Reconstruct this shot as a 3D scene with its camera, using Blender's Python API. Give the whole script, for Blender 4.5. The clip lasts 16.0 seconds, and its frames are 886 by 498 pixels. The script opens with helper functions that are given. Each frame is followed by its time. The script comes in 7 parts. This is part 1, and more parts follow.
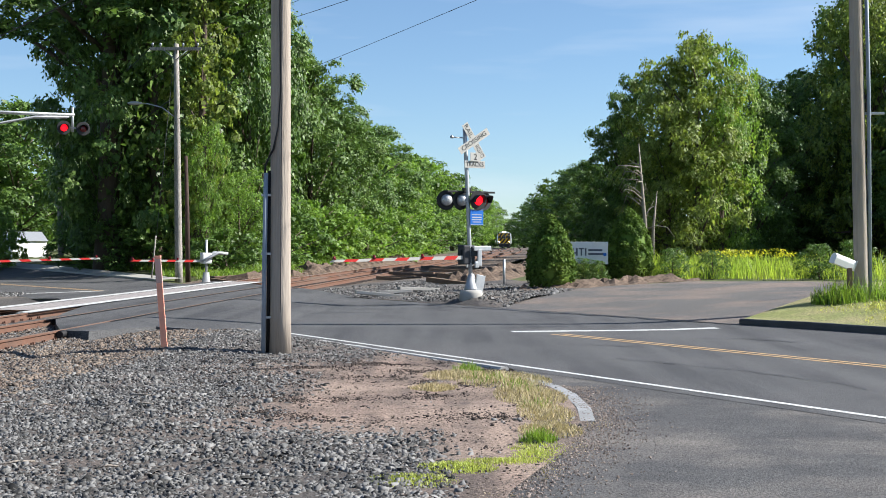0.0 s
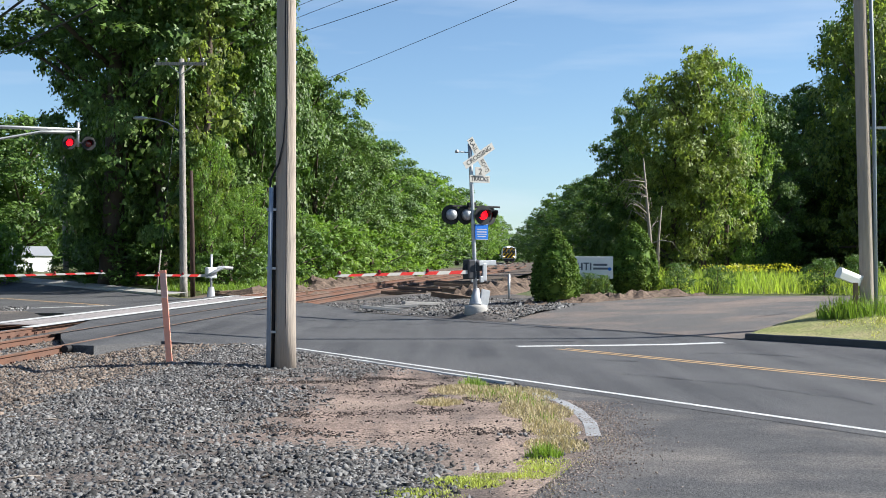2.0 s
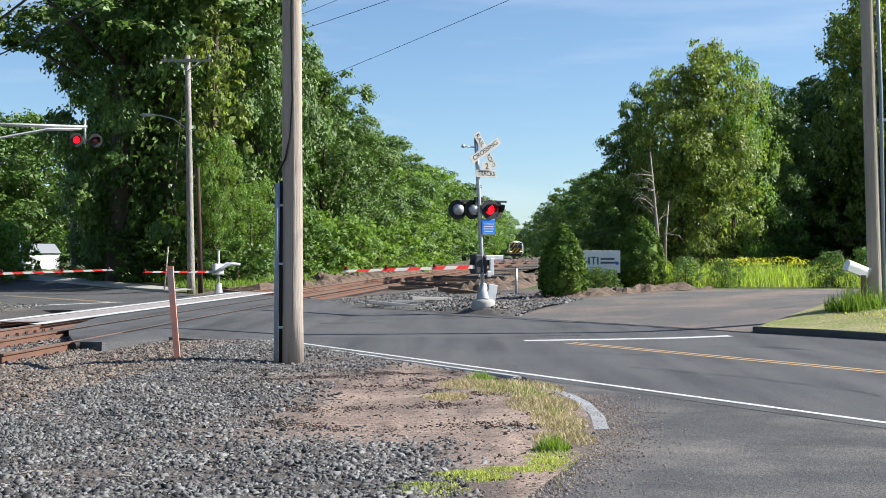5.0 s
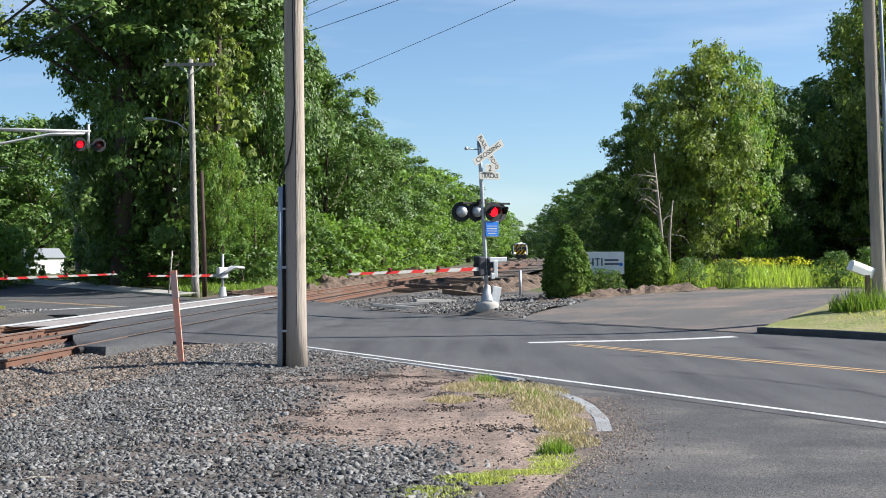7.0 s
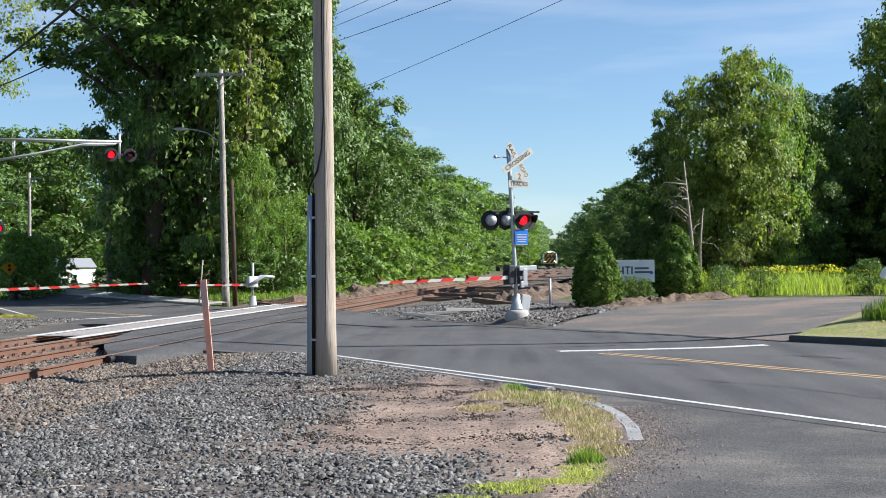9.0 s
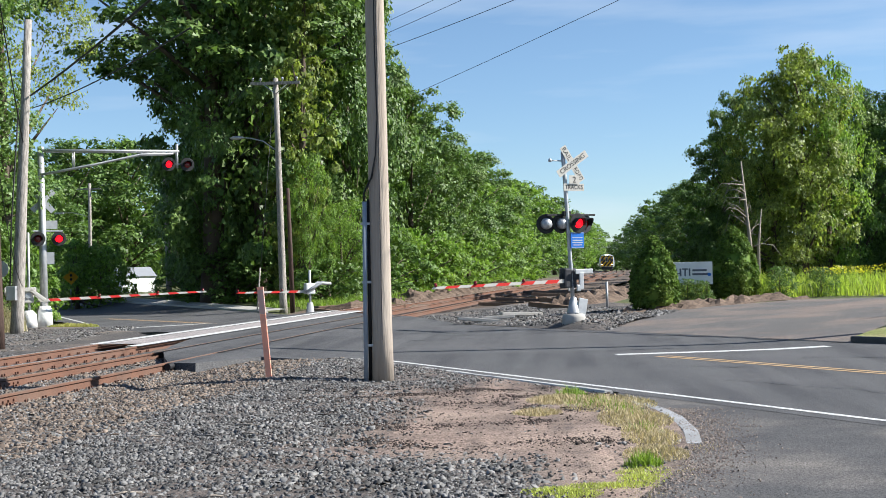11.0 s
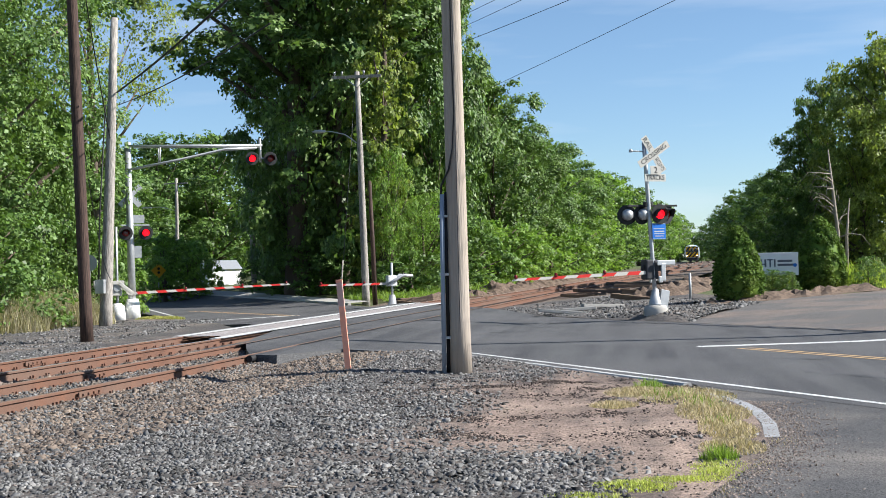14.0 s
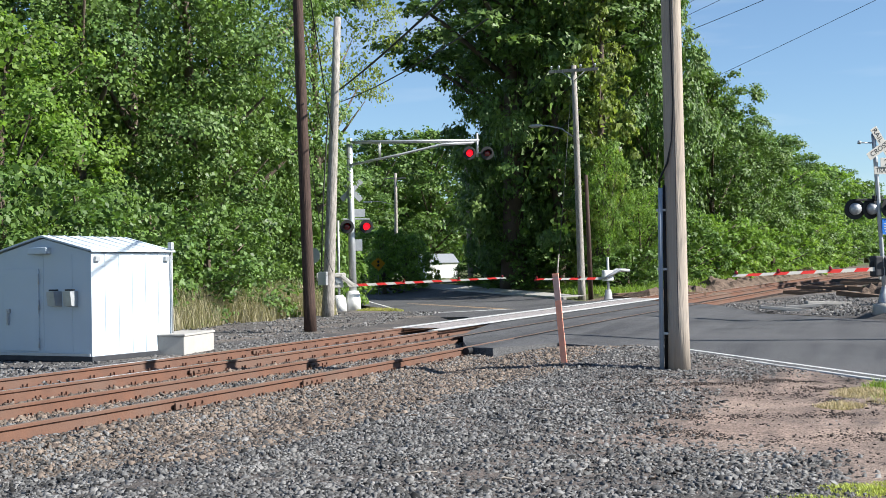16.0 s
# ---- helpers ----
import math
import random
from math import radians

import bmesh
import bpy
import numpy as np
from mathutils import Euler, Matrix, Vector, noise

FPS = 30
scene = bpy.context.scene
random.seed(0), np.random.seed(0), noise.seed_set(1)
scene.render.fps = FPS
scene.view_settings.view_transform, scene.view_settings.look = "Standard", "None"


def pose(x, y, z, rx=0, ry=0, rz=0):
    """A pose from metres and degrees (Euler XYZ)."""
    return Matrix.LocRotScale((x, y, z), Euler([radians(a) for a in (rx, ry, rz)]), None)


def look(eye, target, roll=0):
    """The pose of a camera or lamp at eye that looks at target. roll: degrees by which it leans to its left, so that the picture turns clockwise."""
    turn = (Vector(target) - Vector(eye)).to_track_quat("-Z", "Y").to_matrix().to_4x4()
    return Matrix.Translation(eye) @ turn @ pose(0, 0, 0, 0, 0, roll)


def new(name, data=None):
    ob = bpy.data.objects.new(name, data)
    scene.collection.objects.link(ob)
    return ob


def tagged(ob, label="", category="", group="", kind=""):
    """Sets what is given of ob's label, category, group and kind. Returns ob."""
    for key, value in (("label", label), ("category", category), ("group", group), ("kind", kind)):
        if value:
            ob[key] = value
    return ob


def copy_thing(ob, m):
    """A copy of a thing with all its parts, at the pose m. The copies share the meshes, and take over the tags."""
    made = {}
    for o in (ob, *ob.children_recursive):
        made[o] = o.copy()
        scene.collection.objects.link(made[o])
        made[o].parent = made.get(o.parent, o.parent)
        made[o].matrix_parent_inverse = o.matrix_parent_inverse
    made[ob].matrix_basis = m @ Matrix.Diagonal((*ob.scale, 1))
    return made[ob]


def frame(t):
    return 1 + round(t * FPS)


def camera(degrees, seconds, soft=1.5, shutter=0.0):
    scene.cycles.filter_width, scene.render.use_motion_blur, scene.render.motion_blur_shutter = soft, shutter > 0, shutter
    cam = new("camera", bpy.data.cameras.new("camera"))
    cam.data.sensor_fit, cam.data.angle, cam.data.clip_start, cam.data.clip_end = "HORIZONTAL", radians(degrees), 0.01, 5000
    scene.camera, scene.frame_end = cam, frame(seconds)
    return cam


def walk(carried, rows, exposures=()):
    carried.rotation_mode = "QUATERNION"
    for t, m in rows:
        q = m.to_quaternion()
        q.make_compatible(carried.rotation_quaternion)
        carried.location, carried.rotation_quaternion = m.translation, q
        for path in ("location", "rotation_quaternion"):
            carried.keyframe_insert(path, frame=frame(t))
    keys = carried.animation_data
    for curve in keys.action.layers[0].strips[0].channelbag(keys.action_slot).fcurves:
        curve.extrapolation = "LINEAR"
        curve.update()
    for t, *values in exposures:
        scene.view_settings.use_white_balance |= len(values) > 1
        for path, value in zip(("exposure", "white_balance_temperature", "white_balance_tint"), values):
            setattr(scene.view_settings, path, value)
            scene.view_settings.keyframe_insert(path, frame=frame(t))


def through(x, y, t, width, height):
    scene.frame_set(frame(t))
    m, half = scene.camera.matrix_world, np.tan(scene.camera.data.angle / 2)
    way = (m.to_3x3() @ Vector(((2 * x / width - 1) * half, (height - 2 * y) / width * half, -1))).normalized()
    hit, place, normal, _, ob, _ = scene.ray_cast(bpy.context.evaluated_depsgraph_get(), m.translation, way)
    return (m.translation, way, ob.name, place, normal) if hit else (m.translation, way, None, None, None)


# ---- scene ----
cam = camera(38.0, 16.0, soft=0.9)
EYE = 1.65
ROWS = [
    (0.0, 0.008, -0.039, -0.002, 90.109, -0.201, 0.014),
    (0.5, 0.001, -0.026, -0.001, 90.280, -0.308, 0.073),
    (1.0, -0.001, -0.018, -0.000, 90.410, -0.316, 0.099),
    (1.5, -0.004, -0.021, -0.008, 90.572, -0.305, 0.120),
    (2.0, -0.001, -0.028, -0.003, 90.759, -0.204, 0.220),
    (2.5, 0.008, -0.015, -0.006, 91.034, -0.219, 0.455),
    (3.0, 0.003, -0.008, -0.012, 91.160, -0.238, 0.729),
    (3.5, 0.004, -0.012, -0.023, 91.084, -0.273, 0.857),
    (4.0, 0.001, -0.018, -0.020, 90.824, -0.188, 0.795),
    (6.5, 0.019, -0.026, -0.012, 90.479, 0.537, 0.424),
    (7.0, 0.024, -0.017, -0.006, 90.643, 0.461, 0.738),
    (7.5, 0.017, -0.013, -0.011, 90.922, 0.448, 1.158),
    (8.0, 0.025, -0.000, -0.012, 91.153, 0.467, 1.563),
    (10.5, 0.029, 0.029, -0.013, 90.866, 1.111, 3.498),
    (11.0, 0.045, 0.030, -0.017, 91.306, 1.308, 4.570),
    (11.5, 0.071, 0.051, -0.018, 91.994, 1.486, 5.738),
    (12.0, 0.089, 0.108, -0.012, 92.716, 1.637, 7.010),
    (12.5, 0.105, 0.093, -0.014, 93.545, 1.652, 8.670),
    (13.0, 0.121, 0.042, -0.012, 92.530, 1.661, 9.105),
    (13.5, 0.139, 0.027, -0.005, 91.614, 1.585, 8.404),
    (14.0, 0.144, 0.032, -0.012, 91.033, 1.535, 8.293),
    (14.5, 0.140, 0.030, -0.017, 90.683, 1.412, 8.844),
    (15.0, 0.135, 0.032, -0.019, 90.593, 1.243, 10.433),
    (15.5, 0.131, 0.036, -0.007, 90.722, 1.127, 13.382),
    (16.0, 0.125, 0.032, -0.020, 90.999, 1.065, 17.861),
]
walk(cam, [(t, pose(x, y, EYE + z, rx, ry, rz)) for t, x, y, z, rx, ry, rz in ROWS],
     exposures=[(0.0, 1.08, 6300, 10), (16.0, 1.08, 6300, 10)])

# ---- light ----
SUN_X, SUN_Y, SUN_EL = 0.99, 0.09, radians(36)
world = bpy.data.worlds.new("world")
scene.world = world
world.use_nodes = True
wn, wl = world.node_tree.nodes, world.node_tree.links
wn.clear()
sky = wn.new("ShaderNodeTexSky")
sky.sky_type, sky.sun_disc = "NISHITA", False
sky.sun_elevation, sky.sun_rotation = SUN_EL, math.atan2(SUN_X, SUN_Y)
sky.air_density, sky.dust_density, sky.ozone_density = 1.0, 0.0, 4.0
bg = wn.new("ShaderNodeBackground")
bg.inputs[1].default_value = 0.066
wo = wn.new("ShaderNodeOutputWorld")
# thin high cloud streaks over the clear sky
wc = wn.new("ShaderNodeTexCoord")
wm = wn.new("ShaderNodeMapping")
wm.inputs["Scale"].default_value = (1.2, 1.2, 9.0)
wl.new(wc.outputs["Generated"], wm.inputs[0])
wz = wn.new("ShaderNodeTexNoise")
wz.inputs["Scale"].default_value, wz.inputs["Detail"].default_value = 3.0, 6.0
wl.new(wm.outputs[0], wz.inputs[0])
wr = wn.new("ShaderNodeMapRange")
wr.inputs[1].default_value, wr.inputs[2].default_value = 0.5, 0.85
wr.inputs[3].default_value, wr.inputs[4].default_value = 0.0, 0.45
wl.new(wz.outputs[0], wr.inputs[0])
wx = wn.new("ShaderNodeMix")
wx.data_type = "RGBA"
wx.inputs[7].default_value = (6.5, 7.0, 7.6, 1)
wl.new(wr.outputs[0], wx.inputs[0])
# the clear air stays blue down to the horizon
ws = wn.new("ShaderNodeSeparateXYZ")
wl.new(wc.outputs["Generated"], ws.inputs[0])
wh = wn.new("ShaderNodeMapRange")
wh.inputs[1].default_value, wh.inputs[2].default_value = 0.0, 0.24
wl.new(ws.outputs[2], wh.inputs[0])
wt = wn.new("ShaderNodeMix")
wt.data_type = "RGBA"
wt.inputs[6].default_value, wt.inputs[7].default_value = (0.86, 0.94, 1.04, 1), (1, 1, 1, 1)
wl.new(wh.outputs[0], wt.inputs[0])
wb = wn.new("ShaderNodeMix")
wb.data_type, wb.blend_type = "RGBA", "MULTIPLY"
wb.inputs[0].default_value = 1.0
wl.new(sky.outputs[0], wb.inputs[6])
wl.new(wt.outputs[2], wb.inputs[7])
wl.new(wb.outputs[2], wx.inputs[6])
wl.new(wx.outputs[2], bg.inputs[0])
wl.new(bg.outputs[0], wo.inputs[0])
lamp = bpy.data.lights.new("sun", "SUN")
lamp.energy, lamp.angle, lamp.color = 5.0, radians(0.6), (1.0, 0.96, 0.88)
sun = new("sun", lamp)
sun.matrix_world = look((60 * SUN_X, 60 * SUN_Y, 60 * math.tan(SUN_EL)), (0, 0, 0))

# ---- materials ----
def mat(name, base, rough=0.8, metal=0.0, second=None, scale=8.0, amount=0.6, bump=0.0, bump_scale=None, fine=None,
        island=0.0, stretch=None, spec=0.3, third=None, third_scale=0.6, streak=None, emit=None, alpha=None):
    """A surface with grain at two scales: base to second by a coarse noise, third in large stains, and fine relief."""
    m = bpy.data.materials.new(name)
    m.use_nodes = True
    n, l = m.node_tree.nodes, m.node_tree.links
    p = n["Principled BSDF"]
    p.inputs["Roughness"].default_value, p.inputs["Metallic"].default_value = rough, metal
    p.inputs["Specular IOR Level"].default_value = spec
    tc = n.new("ShaderNodeTexCoord")
    mp = n.new("ShaderNodeMapping")
    if stretch:
        mp.inputs["Scale"].default_value = stretch
    l.new(tc.outputs["Object"], mp.inputs[0])

    def noise_tex(s, detail=5.0, rgh=0.6):
        t = n.new("ShaderNodeTexNoise")
        t.inputs["Scale"].default_value, t.inputs["Detail"].default_value, t.inputs["Roughness"].default_value = s, detail, rgh
        l.new(mp.outputs[0], t.inputs[0])
        return t.outputs[0]

    def ramp(v, lo, hi):
        r = n.new("ShaderNodeMapRange")
        r.inputs[1].default_value, r.inputs[2].default_value = lo, hi
        l.new(v, r.inputs[0])
        return r.outputs[0]

    def mix(f, a, b, mode="MIX"):
        x = n.new("ShaderNodeMix")
        x.data_type, x.blend_type = "RGBA", mode
        for v, k in ((f, 0), (a, 6), (b, 7)):
            if isinstance(v, (int, float)):
                x.inputs[k].default_value = v
            elif isinstance(v, tuple):
                x.inputs[k].default_value = (*v, 1)
            else:
                l.new(v, x.inputs[k])
        return x.outputs[2]

    second = second or tuple(c * 0.75 for c in base)
    col = mix(ramp(noise_tex(scale), 0.5 - amount / 2, 0.5 + amount / 2), base, second)
    if streak:
        sm = n.new("ShaderNodeMapping")
        sm.inputs["Rotation"].default_value = (0, 0, streak[0])
        sm.inputs["Scale"].default_value = (1.0, 0.06, 1.0)
        l.new(tc.outputs["Object"], sm.inputs[0])
        st = n.new("ShaderNodeTexNoise")
        st.inputs["Scale"].default_value, st.inputs["Detail"].default_value = streak[1], 5.0
        l.new(sm.outputs[0], st.inputs[0])
        col = mix(ramp(st.outputs[0], 0.42, 0.66), col, streak[2])
    if third:
        col = mix(ramp(noise_tex(third_scale, 4), 0.45, 0.7), col, third)
    if fine:
        col = mix(ramp(noise_tex(fine, 2), 0.38, 0.62), mix(1.0, col, (1.18, 1.18, 1.18), "MULTIPLY"), mix(1.0, col, (0.5, 0.5, 0.5), "MULTIPLY"))
    if island:
        g = n.new("ShaderNodeNewGeometry")
        r = n.new("ShaderNodeMapRange")
        r.inputs[3].default_value, r.inputs[4].default_value = 1 - island, 1 + island
        l.new(g.outputs["Random Per Island"], r.inputs[0])
        hs = n.new("ShaderNodeHueSaturation")
        l.new(r.outputs[0], hs.inputs["Value"])
        l.new(col, hs.inputs["Color"])
        col = hs.outputs[0]
    l.new(col, p.inputs["Base Color"])
    if bump:
        b = n.new("ShaderNodeBump")
        b.inputs["Strength"].default_value, b.inputs["Distance"].default_value = bump, 0.02
        l.new(noise_tex(bump_scale or scale * 4, 3), b.inputs["Height"])
        l.new(b.outputs[0], p.inputs["Normal"])
    if emit:
        p.inputs["Emission Color"].default_value, p.inputs["Emission Strength"].default_value = (*emit[:3], 1), emit[3]
    return m


def leaf_mat(name, base, warm, through=0.45, island=0.46):
    """Leaves: gloss, colour from clump to clump, and light shining through."""
    m = mat(name, base, 0.5, second=warm, scale=0.35, amount=0.5, island=island, spec=0.32)
    n, l = m.node_tree.nodes, m.node_tree.links
    p, out = n["Principled BSDF"], n["Material Output"]
    src = p.inputs["Base Color"].links[0].from_socket
    tr = n.new("ShaderNodeBsdfTranslucent")
    br = n.new("ShaderNodeMix")
    br.data_type, br.blend_type = "RGBA", "MULTIPLY"
    br.inputs[0].default_value = 1.0
    br.inputs[7].default_value = (1.55, 1.65, 0.9, 1)
    l.new(src, br.inputs[6])
    l.new(br.outputs[2], tr.inputs[0])
    mx = n.new("ShaderNodeMixShader")
    mx.inputs[0].default_value = through
    l.new(p.outputs[0], mx.inputs[1])
    l.new(tr.outputs[0], mx.inputs[2])
    l.new(mx.outputs[0], out.inputs[0])
    return m


ASPHALT = mat("asphalt", (0.115, 0.114, 0.116), 0.85, second=(0.082, 0.082, 0.085), scale=0.5, bump=0.5, bump_scale=60, fine=45, third=(0.11, 0.108, 0.11), third_scale=0.22, streak=(radians(-30.2), 1.6, (0.058, 0.058, 0.062)))
ASPHALT_OLD = mat("asphalt_old", (0.15, 0.14, 0.135), 0.9, second=(0.11, 0.105, 0.1), scale=0.7, bump=0.6, bump_scale=50, fine=40, third=(0.25, 0.19, 0.155), third_scale=0.3)
ASPHALT_SIDE = mat("asphalt_side", (0.1, 0.098, 0.098), 0.9, second=(0.065, 0.064, 0.067), scale=1.6, amount=0.4, bump=0.6, bump_scale=60, fine=48, third=(0.19, 0.17, 0.155), third_scale=0.5)
PANEL = mat("crossing_panel", (0.4, 0.36, 0.345), 0.8, second=(0.27, 0.245, 0.24), scale=2.5, amount=0.5, fine=40)
TAR = mat("tar", (0.02, 0.02, 0.022), 0.5, scale=6)
LINE_WHITE = mat("line_white", (0.72, 0.72, 0.7), 0.7, second=(0.5, 0.5, 0.49), scale=5, fine=40)
LINE_YELLOW = mat("line_yellow", (0.5, 0.33, 0.16), 0.7, second=(0.4, 0.27, 0.14), scale=5)
# dark streaks along x: tyre traces and long shadow bands painted into the colour
DIRT = mat("dirt", (0.34, 0.248, 0.198), 0.95, second=(0.2, 0.147, 0.122), scale=2.6, amount=0.3, bump=1.0, bump_scale=25, fine=34, third=(0.36, 0.27, 0.215), third_scale=0.6, streak=(radians(83), 2.0, (0.1, 0.078, 0.068)))
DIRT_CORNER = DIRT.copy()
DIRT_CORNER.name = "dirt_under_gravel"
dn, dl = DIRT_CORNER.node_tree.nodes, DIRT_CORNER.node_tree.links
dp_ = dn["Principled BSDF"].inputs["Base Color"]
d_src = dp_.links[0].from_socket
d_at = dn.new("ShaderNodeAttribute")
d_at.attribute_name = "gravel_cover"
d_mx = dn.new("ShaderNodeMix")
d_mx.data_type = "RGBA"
# shade between the stones, painted into the dirt colour by gravel cover
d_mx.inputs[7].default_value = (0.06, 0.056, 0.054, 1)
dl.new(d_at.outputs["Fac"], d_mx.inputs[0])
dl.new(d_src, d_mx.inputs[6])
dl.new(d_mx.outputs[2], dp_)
STONE = mat("ballast_stone", (0.165, 0.16, 0.154), 0.85, second=(0.058, 0.058, 0.06), scale=1.0, island=0.85)
STONE_BROWN = mat("ballast_stone_brown", (0.2, 0.158, 0.125), 0.9, second=(0.11, 0.085, 0.07), scale=1.0, island=0.5)
BALLAST_BROWN = mat("ballast_brown", (0.2, 0.145, 0.105), 0.95, second=(0.1, 0.075, 0.06), scale=9, amount=0.5, bump=1.0, bump_scale=18, fine=11, third=(0.13, 0.115, 0.105), third_scale=0.4)
CHIP = mat("dark_chips", (0.06, 0.045, 0.038), 0.95, second=(0.035, 0.028, 0.025), scale=2, island=0.6)
STONE_PALE = mat("ballast_stone_pale", (0.22, 0.18, 0.16), 0.9, second=(0.14, 0.115, 0.1), scale=1.0, island=0.5)
BALLAST = mat("ballast_bed", (0.12, 0.11, 0.105), 0.95, second=(0.06, 0.056, 0.055), scale=14, amount=0.4, bump=1.0, bump_scale=22, fine=18, third=(0.2, 0.165, 0.14), third_scale=0.35)
LAWN = mat("lawn", (0.27, 0.27, 0.1), 0.95, second=(0.2, 0.23, 0.07), scale=2.5, bump=1.0, bump_scale=30, fine=22, third=(0.36, 0.31, 0.16), third_scale=0.6)
SOIL = mat("meadow_soil", (0.09, 0.11, 0.04), 0.95, second=(0.12, 0.12, 0.05), scale=0.6, bump=0.8, bump_scale=8, fine=6, third=(0.07, 0.1, 0.03), third_scale=0.1)
EARTH = mat("turned_earth", (0.19, 0.135, 0.098), 0.95, second=(0.1, 0.07, 0.052), scale=1.8, bump=1.0, bump_scale=9, fine=12)
CONCRETE = mat("concrete", (0.42, 0.4, 0.37), 0.85, second=(0.33, 0.315, 0.29), scale=3, bump=0.3, bump_scale=40, third=(0.36, 0.34, 0.31), third_scale=9)
KERB = mat("kerb_stone", (0.5, 0.49, 0.47), 0.85, second=(0.36, 0.355, 0.345), scale=4, bump=0.4, bump_scale=30, third=(0.2, 0.2, 0.2), third_scale=1.5)
KERB_WORN = mat("kerb_worn", (0.34, 0.35, 0.36), 0.85, second=(0.25, 0.255, 0.26), scale=4, bump=0.4, bump_scale=30, third=(0.2, 0.2, 0.2), third_scale=1.5)
KERB_DARK = mat("kerb_asphalt", (0.09, 0.088, 0.085), 0.9, second=(0.05, 0.05, 0.05), scale=3, bump=0.5, bump_scale=30)
POLE_GREY = mat("weathered_pole", (0.4, 0.335, 0.275), 0.85, second=(0.25, 0.208, 0.172), scale=5, amount=0.5, bump=0.8, bump_scale=12, stretch=(4, 4, 0.2), third=(0.4, 0.345, 0.29), third_scale=1.0)
POLE_BROWN = mat("creosoted_pole", (0.085, 0.05, 0.038), 0.8, second=(0.05, 0.032, 0.026), scale=5, bump=0.7, bump_scale=9, fine=14, stretch=(4, 4, 0.25))
POLE_PALE = mat("pale_pole", (0.4, 0.365, 0.325), 0.85, second=(0.27, 0.245, 0.22), scale=5, bump=0.5, bump_scale=9, fine=14, stretch=(4, 4, 0.25))
GALV = mat("galvanised_steel", (0.5, 0.51, 0.52), 0.5, 0.6, second=(0.36, 0.37, 0.38), scale=6, bump=0.1, bump_scale=30)
PVC = mat("conduit_pvc", (0.27, 0.31, 0.37), 0.5, second=(0.21, 0.25, 0.3), scale=4)
CABLE = mat("black_cable", (0.015, 0.015, 0.016), 0.6)
BLACK = mat("black_paint", (0.012, 0.012, 0.013), 0.55, second=(0.03, 0.03, 0.03), scale=6)
DARK_STEEL = mat("dark_steel", (0.06, 0.062, 0.068), 0.6, 0.3, second=(0.035, 0.035, 0.04), scale=5)
WHITE_PAINT = mat("white_paint", (0.8, 0.8, 0.78), 0.55, second=(0.72, 0.72, 0.7), scale=2, third=(0.68, 0.67, 0.64), third_scale=1.2)
SIGN_WHITE = mat("sign_white", (0.52, 0.5, 0.46), 0.55, second=(0.45, 0.43, 0.39), scale=2)
SIGN_EDGE = mat("sign_back", (0.42, 0.43, 0.44), 0.5, 0.5)
RED_STRIPE = mat("red_sheeting", (0.62, 0.03, 0.025), 0.45, second=(0.5, 0.03, 0.025), scale=4)
ORANGE = mat("orange_paint", (0.95, 0.38, 0.24), 0.7, second=(0.85, 0.36, 0.25), scale=5, third=(0.6, 0.3, 0.22), third_scale=2.0)
ORANGE_FADED = mat("pink_tape", (0.62, 0.42, 0.36), 0.7, second=(0.55, 0.3, 0.25), scale=9)
BLUE_SIGN = mat("blue_sign", (0.02, 0.16, 0.55), 0.45, second=(0.02, 0.13, 0.48), scale=3)
YELLOW_SIGN = mat("yellow_sign", (0.85, 0.42, 0.02), 0.5)
LENS_RED = mat("red_lens_lit", (0.7, 0.01, 0.01), 0.3, emit=(1.0, 0.004, 0.012, 1.3))
LENS_OFF = mat("red_lens_dark", (0.16, 0.006, 0.008), 0.15, spec=0.5)
RUST = mat("rusty_rail", (0.155, 0.075, 0.047), 0.85, second=(0.105, 0.058, 0.042), scale=3, amount=0.5, bump=0.3, bump_scale=25, third=(0.13, 0.085, 0.065), third_scale=0.4)
RAIL_TOP = mat("worn_rail_head", (0.34, 0.24, 0.18), 0.5, 0.6, second=(0.22, 0.15, 0.11), scale=3)
RAIL_BRIGHT = mat("polished_rail_head", (0.8, 0.8, 0.8), 0.3, 0.8, second=(0.7, 0.7, 0.7), scale=3)
TIE_WOOD = mat("sleeper_wood", (0.11, 0.085, 0.07), 0.9, second=(0.07, 0.055, 0.048), scale=6, bump=0.8, bump_scale=20, stretch=(1, 6, 6))
TIMBER = mat("old_timber", (0.22, 0.15, 0.1), 0.9, second=(0.13, 0.085, 0.06), scale=5, bump=0.8, bump_scale=20)
RUBBER = mat("rubber_seal", (0.018, 0.018, 0.02), 0.7)
SHED_WHITE = mat("shed_enamel", (0.5, 0.56, 0.61), 0.55, second=(0.45, 0.515, 0.57), scale=1.5, third=(0.48, 0.53, 0.57), third_scale=0.8)
STEEL_TRAIN = mat("stainless_steel", (0.56, 0.57, 0.57), 0.4, 0.75, second=(0.47, 0.475, 0.48), scale=1.5, third=(0.42, 0.41, 0.39), third_scale=0.4)
TRAIN_YELLOW = mat("warning_yellow", (0.72, 0.42, 0.02), 0.5, second=(0.62, 0.36, 0.02), scale=2)
TRAIN_BLACK = mat("warning_black", (0.035, 0.028, 0.028), 0.5)
TRAIN_RED = mat("train_red_band", (0.5, 0.12, 0.1), 0.5)
TRAIN_BLUE = mat("train_blue_band", (0.1, 0.13, 0.25), 0.5)
WINDOW = mat("dark_glass", (0.02, 0.025, 0.03), 0.08, spec=0.8)
HEADLIGHT = mat("headlight", (0.9, 0.85, 0.7), 0.3, emit=(1.0, 0.85, 0.6, 8.0))
